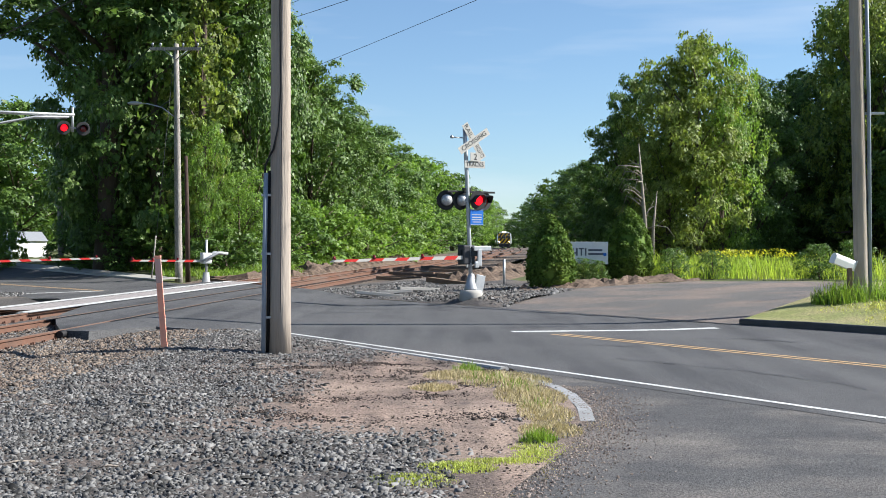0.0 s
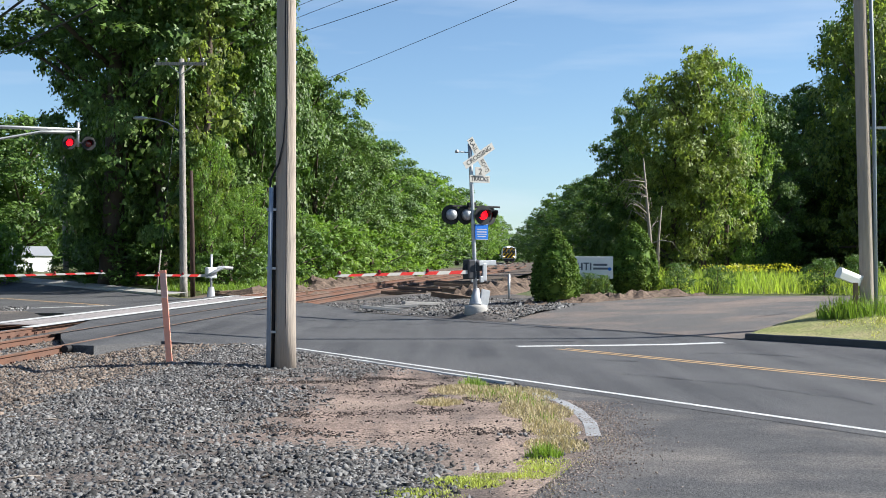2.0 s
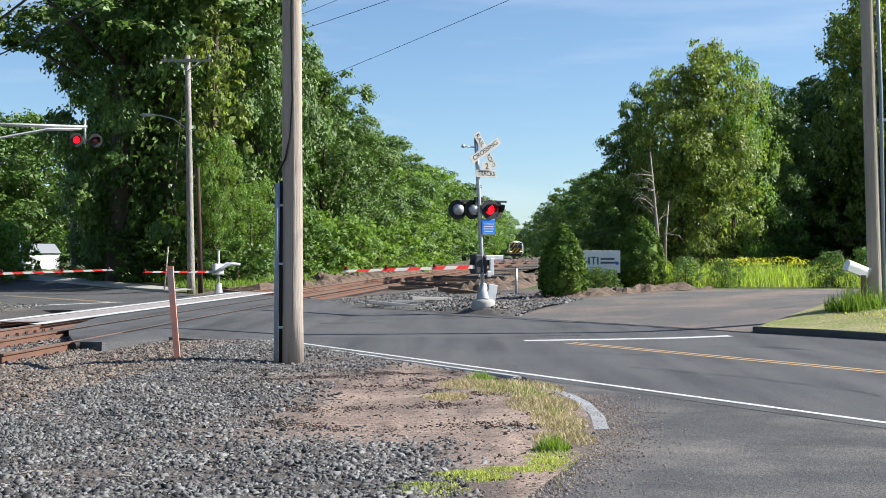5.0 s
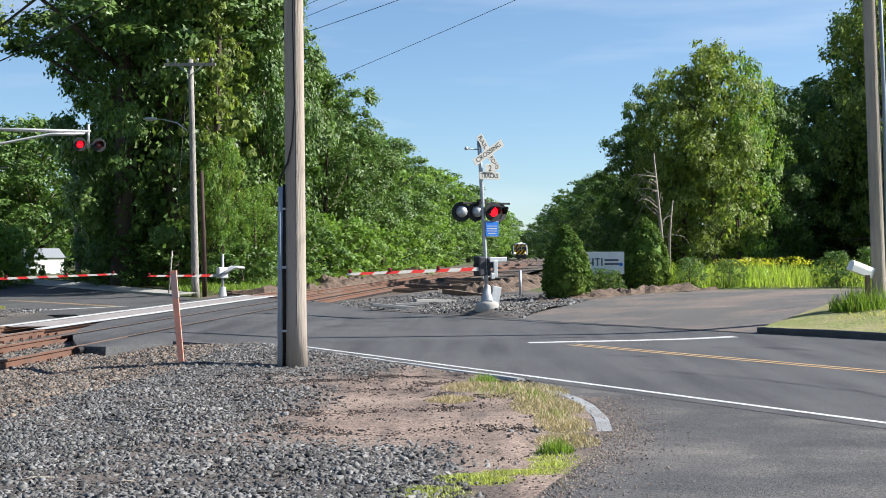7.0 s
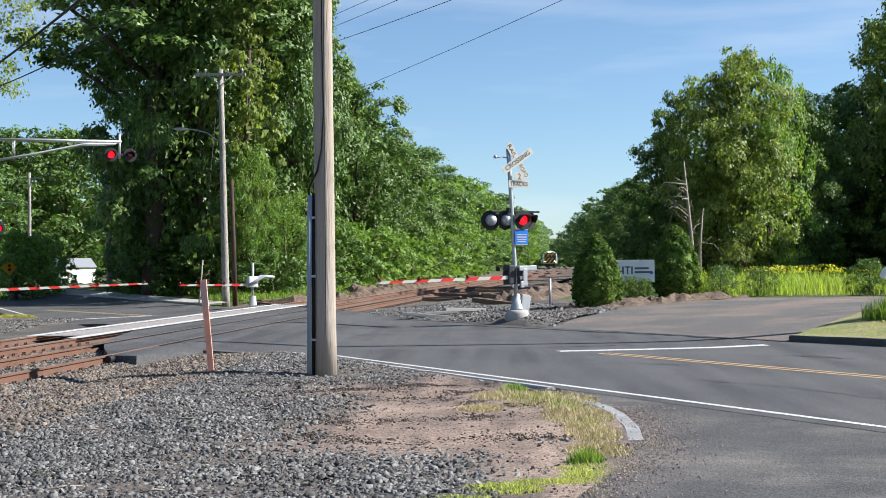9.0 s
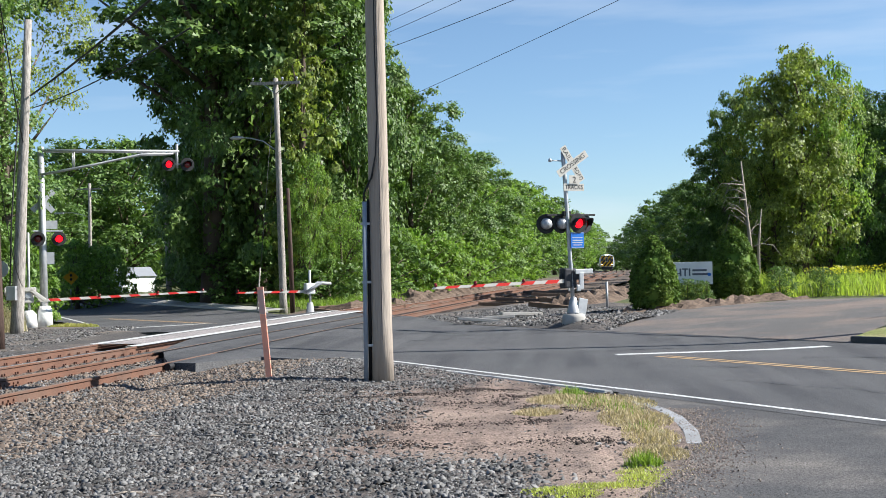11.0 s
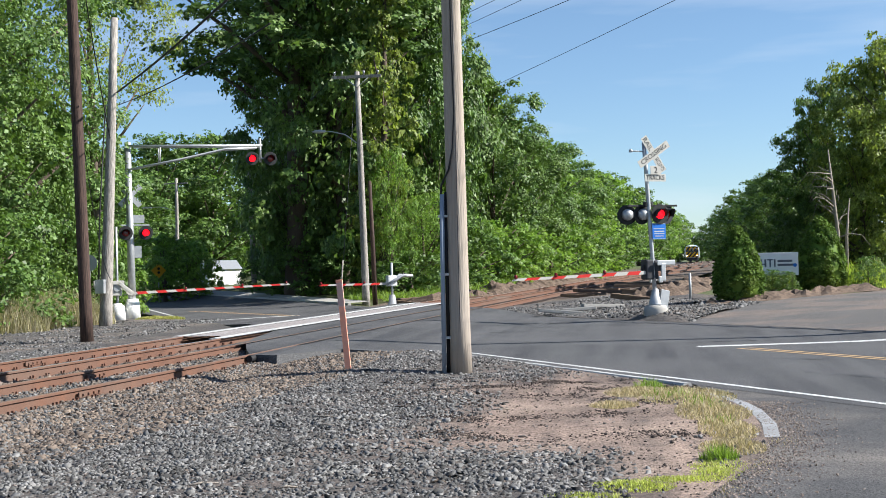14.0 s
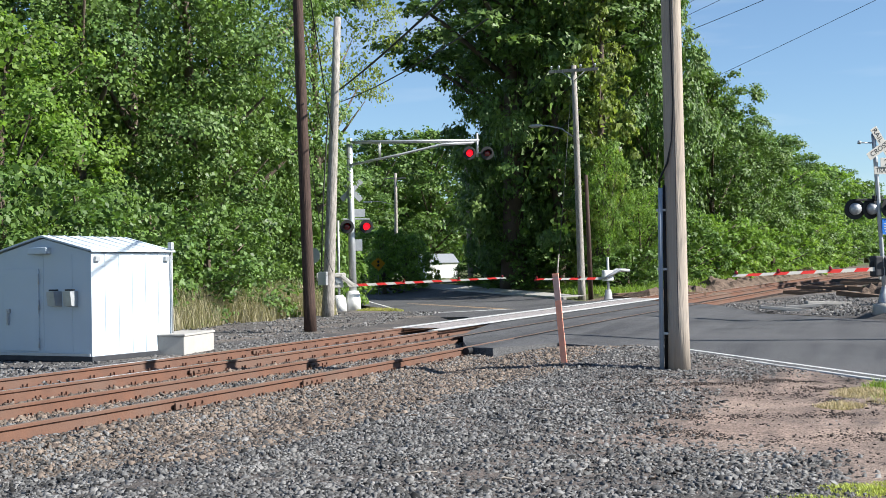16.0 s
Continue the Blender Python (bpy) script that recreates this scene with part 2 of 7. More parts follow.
BARK = mat("bark", (0.13, 0.1, 0.075), 0.95, second=(0.08, 0.06, 0.048), scale=6, bump=1.0, bump_scale=12, stretch=(3, 3, 0.6))
BARK_PALE = mat("dead_wood", (0.32, 0.275, 0.23), 0.9, second=(0.22, 0.19, 0.16), scale=6, bump=0.7, bump_scale=12, stretch=(3, 3, 0.5))
LEAF_DARK = leaf_mat("leaf_maple", (0.07, 0.135, 0.038), (0.145, 0.215, 0.05), 0.24)
LEAF_MID = leaf_mat("leaf_ash", (0.078, 0.145, 0.034), (0.115, 0.18, 0.042), 0.28)
LEAF_LIGHT = leaf_mat("leaf_locust", (0.13, 0.23, 0.045), (0.18, 0.26, 0.055), 0.42)
LEAF_OLIVE = leaf_mat("leaf_poplar", (0.22, 0.26, 0.065), (0.17, 0.22, 0.055), 0.42)
LEAF_YEW = leaf_mat("needle_yew", (0.06, 0.13, 0.024), (0.12, 0.16, 0.03), 0.2)
LEAF_YEW.node_tree.nodes["Principled BSDF"].inputs["Specular IOR Level"].default_value = 0.08
GRASS = leaf_mat("grass_blade", (0.13, 0.22, 0.03), (0.2, 0.27, 0.05), 0.4)
GRASS_MEADOW = leaf_mat("grass_meadow", (0.2, 0.3, 0.05), (0.34, 0.38, 0.07), 0.45)
GRASS_MOSS = leaf_mat("grass_moss", (0.3, 0.36, 0.07), (0.42, 0.42, 0.14), 0.4)
GRASS_DRY = leaf_mat("grass_dry", (0.44, 0.35, 0.23), (0.34, 0.29, 0.16), 0.2)
GRASS_LAWN = leaf_mat("grass_lawn", (0.3, 0.33, 0.09), (0.4, 0.36, 0.15), 0.4)
GRASS_STRAW = leaf_mat("grass_straw", (0.38, 0.33, 0.24), (0.27, 0.25, 0.15), 0.3)
FLOWER = leaf_mat("yellow_flower", (0.6, 0.55, 0.04), (0.5, 0.5, 0.05), 0.4)

# ---- building tools ----
def mesh_ob(name, verts, faces, material, parent=None, label="", smooth=False):
    me = bpy.data.meshes.new(name)
    me.from_pydata([tuple(v) for v in verts], [], faces)
    for m in material if isinstance(material, (list, tuple)) else [material]:
        me.materials.append(m)
    me.update()
    if smooth:
        me.shade_smooth()
    ob = new(name, me)
    if parent:
        ob.parent = parent
    if label:
        ob["label"] = label
    return ob


def part(name, bm, material, parent=None, label="", smooth=False):
    """Links a bmesh as one mesh object under a thing or a part."""
    bmesh.ops.recalc_face_normals(bm, faces=bm.faces)
    me = bpy.data.meshes.new(name)
    bm.to_mesh(me)
    bm.free()
    for m in material if isinstance(material, (list, tuple)) else [material]:
        me.materials.append(m)
    if smooth:
        me.shade_smooth()
    ob = new(name, me)
    if parent:
        ob.parent = parent
    if label:
        ob["label"] = label
    return ob


def thing(name, m, label, category, group="", kind=""):
    ob = new(name)
    ob.empty_display_size = 0.2
    ob.matrix_world = m
    return tagged(ob, label, category, group, kind)


def box(bm, size, at=(0, 0, 0), m=None, bevel=0.0, mi=0):
    b2 = bmesh.new()
    bmesh.ops.create_cube(b2, size=1.0)
    bmesh.ops.scale(b2, vec=size, verts=b2.verts)
    if bevel:
        bmesh.ops.bevel(b2, geom=b2.edges[:], offset=bevel, segments=2, affect="EDGES", profile=0.6)
    bmesh.ops.translate(b2, vec=at, verts=b2.verts)
    if m is not None:
        bmesh.ops.transform(b2, matrix=m, verts=b2.verts)
    add_into(bm, b2, mi)
    return bm


def add_into(bm, b2, mi=0):
    idx = {}
    for v in b2.verts:
        idx[v] = bm.verts.new(v.co)
    for f in b2.faces:
        nf = bm.faces.new([idx[v] for v in f.verts])
        nf.material_index, nf.smooth = mi, f.smooth
    b2.free()


def tube(bm, pts, radii, seg=10, caps=True, mi=0, smooth=True):
    """A tapered tube along points."""
    rings = []
    pts = [Vector(p) for p in pts]
    for i, p in enumerate(pts):
        d = (pts[min(i + 1, len(pts) - 1)] - pts[max(i - 1, 0)]).normalized()
        a = d.cross(Vector((0.13, 0.97, 0.2))).normalized()
        if a.length < 0.5:
            a = d.cross(Vector((1, 0, 0))).normalized()
        b = d.cross(a)
        r = radii[i] if isinstance(radii, (list, tuple)) else radii
        rings.append([bm.verts.new(p + (a * math.cos(t) + b * math.sin(t)) * r) for t in (2 * math.pi * k / seg for k in range(seg))])
    for q, w in zip(rings, rings[1:]):
        for k in range(seg):
            f = bm.faces.new((q[k], q[(k + 1) % seg], w[(k + 1) % seg], w[k]))
            f.smooth, f.material_index = smooth, mi
    if caps:
        bm.faces.new(rings[0][::-1]).material_index = mi
        bm.faces.new(rings[-1]).material_index = mi
    return bm


def lathe(bm, profile, seg=20, m=None, mi=0, smooth=True):
    """A turned form about z from (radius, height) pairs."""
    rings = []
    for r, z in profile:
        ring = []
        for k in range(seg):
            t = 2 * math.pi * k / seg
            v = Vector((r * math.cos(t), r * math.sin(t), z))
            ring.append(bm.verts.new(m @ v if m is not None else v))
        rings.append(ring)
    for q, w in zip(rings, rings[1:]):
        for k in range(seg):
            f = bm.faces.new((q[k], q[(k + 1) % seg], w[(k + 1) % seg], w[k]))
            f.smooth, f.material_index = smooth, mi
    bm.faces.new(rings[0][::-1]).material_index = mi
    bm.faces.new(rings[-1]).material_index = mi
    return bm


def text_part(body, size, m, material, parent, width=None, label=""):
    cu = bpy.data.curves.new("lettering", "FONT")
    cu.body, cu.size, cu.align_x, cu.align_y, cu.extrude = body, size, "CENTER", "CENTER", 0.002
    tmp = new("lettering_tmp", cu)
    bpy.context.view_layer.update()
    me = bpy.data.meshes.new_from_object(tmp)
    bpy.data.objects.remove(tmp)
    me.materials.clear()
    me.materials.append(material)
    ob = new("lettering", me)
    if width:
        xs = [v.co.x for v in me.vertices]
        k = width / (max(xs) - min(xs))
        for v in me.vertices:
            v.co.x *= k
    ob.parent = parent
    ob.matrix_basis = m
    if label:
        ob["label"] = label
    return ob


def smooth01(a, b, v):
    t = min(1.0, max(0.0, (v - a) / (b - a)))
    return t * t * (3 - 2 * t)


def interp(v, xs, ys):
    return float(np.interp(v, xs, ys))


# ---- plan: the road runs straight, s across it to the right, r along it ----
RO, RU, RN = Vector((1.91, 26.32)), Vector((-0.503, 0.864)), Vector((0.864, 0.503))


def road_xy(s, r):
    p = RO + RN * s + RU * r
    return p.x, p.y


def road_s(x, y):
    return (Vector((x, y)) - RO).dot(RN)


# centre of the far track: x by y, and the height of its rails
TY = [-40, 5, 20, 35, 50, 70, 88, 130, 175, 266, 420, 800, 1500]
TX = [-16.8, -12.3, -11.05, -10.3, -9.3, -6.9, -4.0, 1.8, 6.4, 12.4, 20.5, 38.0, 70.0]
TZ = [0.16, 0.16, 0.16, 0.19, 0.24, 0.46, 0.75, 1.25, 1.6, 2.2, 3.0, 4.0, 5.0]
# the land beside it
LZ = [0.05, 0.05, 0.05, 0.05, 0.08, 0.4, 0.75, 1.25, 1.6, 2.2, 3.0, 4.0, 5.0]


def spline(ys, vs, y):
    i = max(0, min(len(ys) - 2, int(np.searchsorted(ys, y)) - 1))
    y0, y1 = ys[i], ys[i + 1]

    def slope(k):
        a, b = max(0, k - 1), min(len(ys) - 1, k + 1)
        return (vs[b] - vs[a]) / (ys[b] - ys[a])

    h = y1 - y0
    t = (y - y0) / h
    return ((2 * t**3 - 3 * t**2 + 1) * vs[i] + (t**3 - 2 * t**2 + t) * h * slope(i)
            + (-2 * t**3 + 3 * t**2) * vs[i + 1] + (t**3 - t**2) * h * slope(i + 1))


def track_x(y, off=0.0):
    return spline(TY, TX, y) + off


def track_z(y):
    return spline(TY, TZ, y)


NEAR = 2.95


def height(x, y):
    """The lie of the land: flat on the camera's side, rising beyond the road towards the embankment."""
    s = road_s(x, y)
    q = y + 2.2 * min(20.0, max(0.0, x - track_x(y) - 3))
    q = min(q, max(y, 82.0))
    return max(0.0, spline(TY, LZ, q) - 0.05) * smooth01(2.0, 8.0, s)


def loft(name, a, b, across, material, dz, parent=None, label="", lift=None):
    """A sheet on the land between two lines of equal count."""
    vs, fs = [], []
    n = across + 1
    for p, q in zip(a, b):
        for k in range(n):
            t = k / across
            x, y = p[0] + (q[0] - p[0]) * t, p[1] + (q[1] - p[1]) * t
            vs.append((x, y, height(x, y) + dz + (lift(x, y) if lift else 0.0)))
    for i in range(len(a) - 1):
        for k in range(across):
            fs.append((i * n + k, i * n + k + 1, (i + 1) * n + k + 1, (i + 1) * n + k))
    ob = mesh_ob(name, vs, fs, material, parent, label)
    me = ob.data
    if sum(p.normal.z for p in me.polygons) < 0:
        me.flip_normals()
    return ob


def line_pts(pts, step=1.0):
    """Points along a polyline at even steps."""
    pts = [Vector(p) for p in pts]
    out = []
    for p, q in zip(pts, pts[1:]):
        k = max(1, int((q - p).length / step))
        out += [p.lerp(q, i / k) for i in range(k)]
    return out + [pts[-1]]

# ---- the setting ----
def axis_steps(lo, hi, dense_lo, dense_hi, fine, ratio=1.25):
    out = list(np.arange(dense_lo, dense_hi + fine, fine))
    v, d = dense_lo, fine
    while v > lo:
        d *= ratio
        v -= d
        out.insert(0, v)
    v, d = out[-1], fine
    while v < hi:
        d *= ratio
        v += d
        out.append(v)
    return out


gx, gy = axis_steps(-2500, 2500, -40, 40, 2.0), axis_steps(-2000, 4000, -10, 130, 2.0)
ground_v = [(x, y, height(x, y) - 0.06 - 0.10 * smooth01(7, 3.5, abs(road_s(x, y))) - 0.3 * smooth01(9, 6, abs(x - track_x(max(-40, min(1500, y))) - 1.7)) * (1 - smooth01(33, 37, y) * smooth01(55, 50, y))) for y in gy for x in gx]
w = len(gx)
ground_f = [(j * w + i, j * w + i + 1, (j + 1) * w + i + 1, (j + 1) * w + i) for j in range(len(gy) - 1) for i in range(w - 1)]
tagged(mesh_ob("ground", ground_v, ground_f, SOIL), "green meadow ground reaching to the woods", "ground", kind="structure")

# the road, straight over the crossing
rs = list(np.arange(-34, 40, 2.0)) + list(np.arange(40, 260, 10.0))
road = loft("road", [road_xy(-4.95, r) for r in rs], [road_xy(4.9, r) for r in rs], 8, ASPHALT, 0.0)
tagged(road, "grey worn asphalt road over the level crossing", "road", kind="structure")

# the side road on the camera's side
side_edge = [(1.1, 12.35), (0.8, 10.9), (0.2, 8.95), (-0.3, 7.0), (-0.6, 4.0), (-0.8, -12.0)]
side_far = [road_xy(-4.9, -8), road_xy(-4.9, -9.6), road_xy(-4.9, -12), road_xy(-4.9, -15), road_xy(-4.9, -19), road_xy(-4.9, -34)]
side = loft("road_side", [(1.0, 16.9), (1.28, 14.6)] + side_edge, [road_xy(-4.9, -6.6), road_xy(-4.9, -7.2)] + side_far, 8, ASPHALT_SIDE, -0.004)
tagged(side, "dark patched asphalt of the side street mouth", "road", kind="structure")

# the drive beyond the road
drive_a = [road_xy(4.85, r) for r in (14, 11, 8, 5, 2, -1.2)]
drive_b = [(3.2, 44.0), (5.6, 46.0), (9.0, 47.0), (12.5, 47.0), (17.0, 46.5), (21, 47.5)]
drive = loft("driveway", drive_a + [(6.9, 28.6), (9.6, 33.0), (12.0, 37.0)], drive_b + [(26, 47.5), (30, 47.5), (34, 47.5)], 10, ASPHALT_OLD, 0.006)
tagged(drive, "faded asphalt drive with reddish wear and cracks", "driveway", kind="structure")

# raised grass verge with its low kerb
verge_a = [(6.55, 28.1)] + [road_xy(5.05, r) for r in (-2.6, -4, -7, -12, -20, -30)]
verge_b = [(7.0, 28.8), (9.7, 33.0), (12.2, 37.2), (16, 39), (24, 38), (36, 30), (50, 12)]


def verge_lift(x, y):
    return 0.12 + 0.14 * smooth01(5.0, 9.0, road_s(x, y))


verge = loft("verge", verge_a, verge_b, 10, LAWN, 0.0, lift=verge_lift)
tagged(verge, "mown grass verge beside the road", "grass", kind="structure")


def kerb(name, pts, width, high, material, label, z0=-0.05, lift=None):
    bm = bmesh.new()
    rings = []
    pts = [Vector(p) for p in pts]
    for i, p in enumerate(pts):
        d = (pts[min(i + 1, len(pts) - 1)] - pts[max(i - 1, 0)]).normalized()
        nrm = Vector((-d.y, d.x))
        z = height(p.x, p.y) + (lift(p.x, p.y) if lift else 0)
        wob = 0.012 * noise.noise((p.x * 1.7, p.y * 1.7, 0))
        rings.append([bm.verts.new((p.x + nrm.x * o, p.y + nrm.y * o, z + h)) for o, h in (
            (-width / 2, z0), (-width / 2, high - 0.03 + wob), (-width / 2 + 0.03, high + wob), (width / 2 - 0.03, high + wob), (width / 2, high - 0.03), (width / 2, z0))])
    for q, w2 in zip(rings, rings[1:]):
        for k in range(5):
            bm.faces.new((q[k], q[k + 1], w2[k + 1], w2[k]))
    bm.faces.new(rings[0]), bm.faces.new(rings[-1][::-1])
    return tagged(part(name, bm, material), label, "kerb", kind="structure")


kerb("kerb_drive", line_pts([(6.55, 28.1)] + [road_xy(4.98, r) for r in (-2.6, -4, -7, -12, -20, -30)], 0.8), 0.18, 0.13, KERB_DARK, "low dark asphalt kerb along the grass verge")
kerb("kerb_corner", line_pts([(0.95, 16.95), (1.16, 16.45), (1.38, 15.7), (1.48, 14.8), (1.5, 13.6), (1.42, 12.5)], 0.25), 0.2, 0.008, KERB_WORN, "curved pale stone kerb at the street corner")
kerb("kerb_line", line_pts([road_xy(-5.04, r) for r in (3.5, 2, 0, -2, -4, -6.6)], 0.6), 0.16, 0.02, KERB, "worn flush kerb along the gravel corner")
kerb("kerb_far", line_pts([road_xy(5.0, r) for r in (40, 46, 54, 64, 80, 100)], 2.0), 0.16, 0.1, CONCRETE, "concrete kerb along the far side of the road")
walk_far = loft("pavement", [road_xy(5.1, r) for r in (40, 43, 48, 60, 80, 100)], [road_xy(6.1, r) for r in (40, 43, 48, 60, 80, 100)], 3, CONCRETE, 0.09)
tagged(walk_far, "concrete pavement by the far road edge", "pavement", kind="structure")


# painted lines
def paint(name, a, b, width, material, label, dz=0.004, step=1.0):
    pts = line_pts([a, b], step)
    d = (Vector(b) - Vector(a)).normalized()
    nrm = Vector((-d.y, d.x)) * width / 2
    ob = loft(name, [(p.x - nrm.x, p.y - nrm.y) for p in pts], [(p.x + nrm.x, p.y + nrm.y) for p in pts], 1, material, dz)
    return tagged(ob, label, "road marking", kind="structure")


paint("edge_line", road_xy(-4.62, 2.2), road_xy(-4.62, -34), 0.11, LINE_WHITE, "white edge line on the asphalt")
paint("edge_line_short", road_xy(-4.66, 3.8), road_xy(-4.62, 2.8), 0.06, LINE_WHITE, "worn end of the white edge line")
paint("centre_line_a", road_xy(-0.1, -0.7), road_xy(-0.1, -34), 0.1, LINE_YELLOW, "faded yellow centre line")
paint("centre_line_b", road_xy(0.14, -0.7), road_xy(0.14, -34), 0.1, LINE_YELLOW, "faded yellow centre line")
paint("stop_line", road_xy(-0.35, 0.35), road_xy(4.0, -1.0), 0.36, LINE_WHITE, "white stop line before the crossing")
paint("stop_line_far", road_xy(-5.0, 27.6), road_xy(-0.4, 30.2), 0.4, LINE_WHITE, "white stop line beyond the tracks")
paint("centre_line_far_a", road_xy(-0.7, 29.8), road_xy(-2.4, 43.5), 0.12, LINE_YELLOW, "yellow centre line beyond the tracks")
paint("centre_line_far_b", road_xy(-0.45, 29.8), road_xy(-2.1, 43.5), 0.12, LINE_YELLOW, "yellow centre line beyond the tracks")
paint("edge_line_far", road_xy(-4.5, 36.0), road_xy(-2.5, 60.0), 0.14, LINE_WHITE, "white edge line beyond the tracks")


def crack(name, pts, width, seed):
    rng = random.Random(seed)
    pts = line_pts(pts, 0.35)
    jig = [Vector((p.x + rng.uniform(-0.09, 0.09), p.y + rng.uniform(-0.09, 0.09))) for p in pts]
    a, b = [], []
    for i, p in enumerate(jig):
        d = (jig[min(i + 1, len(jig) - 1)] - jig[max(i - 1, 0)]).normalized()
        wdt = width * rng.uniform(0.3, 1.2) / 2
        a.append((p.x - d.y * wdt, p.y + d.x * wdt)), b.append((p.x + d.y * wdt, p.y - d.x * wdt))
    tagged(loft(name, a, b, 1, TAR, 0.011), "dark crack in the asphalt", "crack", kind="structure")


crack("crack_a", [road_xy(4.2, 12.0), road_xy(4.5, 8.0), road_xy(4.65, 3.0), road_xy(4.8, -1.0)], 0.14, 1)
crack("crack_b", [road_xy(2.6, 13.0), road_xy(3.8, 13.4), road_xy(4.2, 12.0)], 0.12, 2)
crack("crack_c", [road_xy(-3.0, 12.0), road_xy(0.5, 12.0), road_xy(3.2, 9.0), road_xy(4.7, 5.0)], 0.05, 3)
crack("crack_d", [road_xy(0.9, 1.6), road_xy(1.8, 1.2)], 0.09, 4)
crack("crack_e", [road_xy(-1.3, -3.4), road_xy(-0.9, -4.2)], 0.06, 5)
crack("crack_f", [(8.0, 34.0), (11.5, 37.0), (15.5, 40.0)], 0.08, 6)
crack("crack_g", [road_xy(-4.7, 9.0), road_xy(-2.0, 9.6), road_xy(0.8, 9.0)], 0.06, 7)

crack("crack_j", [road_xy(-2.6, -6.0), road_xy(-2.3, -8.5), road_xy(-2.6, -11)], 0.03, 10)
crack("crack_k", [road_xy(1.6, -3.0), road_xy(2.4, -3.6), road_xy(2.6, -5.0)], 0.05, 11)

# gravel corner between the road and the near track
dirt_road_edge = [road_xy(-5.0, r) for r in (9.5, 8, 6, 4, 2, 0, -2, -4, -5.3)] + [(1.35, 15.7), (1.42, 14.2), (1.38, 12.3), (1.1, 10.9), (0.5, 8.9), (0.0, 6.5), (-0.3, 3.0), (-0.5, -12)]
dirt_track_edge = [(-7.6, 29.6), (-7.4, 28), (-7.2, 26), (-7.1, 24.5), (-7.1, 23), (-7.15, 21.5), (-7.3, 20), (-7.4, 18.5), (-7.5, 17.2), (-7.6, 16), (-7.7, 14.5), (-7.85, 13), (-8, 11.5), (-8.2, 9.5), (-8.3, 7), (-8.5, 3), (-9.2, -12)]


def corner_lift(x, y):
    berm = 0.14 * math.exp(-(((x + 4.6) / 1.6) ** 2 + ((y - 23.6) / 2.2) ** 2))
    berm += 0.07 * math.exp(-(((x + 3.0) / 1.0) ** 2 + ((y - 22.4) / 0.9) ** 2))
    edge = smooth01(-4.9, -5.6, road_s(x, y))
    edge *= smooth01(0.02, 0.7, interp(y, [-12, 3, 6.5, 8.9, 10.9, 12.3, 14.2, 15.7, 16.5], [-0.5, -0.3, 0.0, 0.5, 1.1, 1.38, 1.42, 1.35, 1.1]) - x)
    down = -0.15 * smooth01(-5.6, -7.0, x) * smooth01(30, 27, y)
    return down + edge * (berm + 0.05 * noise.fractal((x * 0.5, y * 0.5, 3.0), 1.0, 2.0, 4) + 0.012 * noise.noise((x * 2.5, y * 2.5, 0.0)))


def dense(pts, k=4):
    out = []
    for p, q in zip(pts, pts[1:]):
        out += [(p[0] + (q[0] - p[0]) * i / k, p[1] + (q[1] - p[1]) * i / k) for i in range(k)]
    return out + [pts[-1]]


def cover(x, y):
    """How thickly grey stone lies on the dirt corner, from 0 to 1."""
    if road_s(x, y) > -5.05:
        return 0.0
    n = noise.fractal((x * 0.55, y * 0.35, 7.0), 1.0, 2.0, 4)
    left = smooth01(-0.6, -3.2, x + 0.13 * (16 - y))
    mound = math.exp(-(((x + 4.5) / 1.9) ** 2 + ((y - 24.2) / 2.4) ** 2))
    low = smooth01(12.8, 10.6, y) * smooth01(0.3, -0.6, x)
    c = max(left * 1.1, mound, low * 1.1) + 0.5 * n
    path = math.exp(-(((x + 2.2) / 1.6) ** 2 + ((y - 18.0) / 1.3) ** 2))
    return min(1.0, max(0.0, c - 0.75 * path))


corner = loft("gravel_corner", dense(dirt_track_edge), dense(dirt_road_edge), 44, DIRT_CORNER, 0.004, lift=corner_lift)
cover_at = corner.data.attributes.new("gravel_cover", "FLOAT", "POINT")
# weight of the painted shade between stones: darkest where gravel lies thickest
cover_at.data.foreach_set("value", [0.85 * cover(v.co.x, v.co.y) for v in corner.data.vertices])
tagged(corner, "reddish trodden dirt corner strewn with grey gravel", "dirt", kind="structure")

# ballast beds: shoulder, crown between the rails, shoulder
def bed(name, y0, y1, step, label, xl, xr, zoff, foot=-0.03, material=None):
    ys = list(np.arange(y0, y1 + step, step))
    cols = []
    for y in ys:
        x = track_x(y)
        cols.append([(x + xl[0], height(x + xl[0], y) - 0.05)] + [(x + o, track_z(y) + zoff) for o in (xl[1], (xl[1] + xr[0]) / 2, xr[0])] + [(x + xr[1], height(x + xr[1], y) + foot)])
    vs = [(x, y, z) for y, c in zip(ys, cols) for x, z in c]
    fs = [(j * 5 + i, j * 5 + i + 1, (j + 1) * 5 + i + 1, (j + 1) * 5 + i) for j in range(len(ys) - 1) for i in range(4)]
    return tagged(mesh_ob(name, vs, fs, material or BALLAST), label, "ballast", kind="structure")


bed("ballast_left", -40, 39.0, 1.0, "grey stone ballast under the two tracks", (-4.5, -1.6), (NEAR + 1.2, NEAR + 2.0), -0.17, -0.22)
bed("ballast_right", 47, 420, 2.0, "brown and grey ballast embankment of the railway", (-4.5, -1.8), (NEAR + 1.5, NEAR + 4.5), -0.19, -0.03, BALLAST_BROWN)

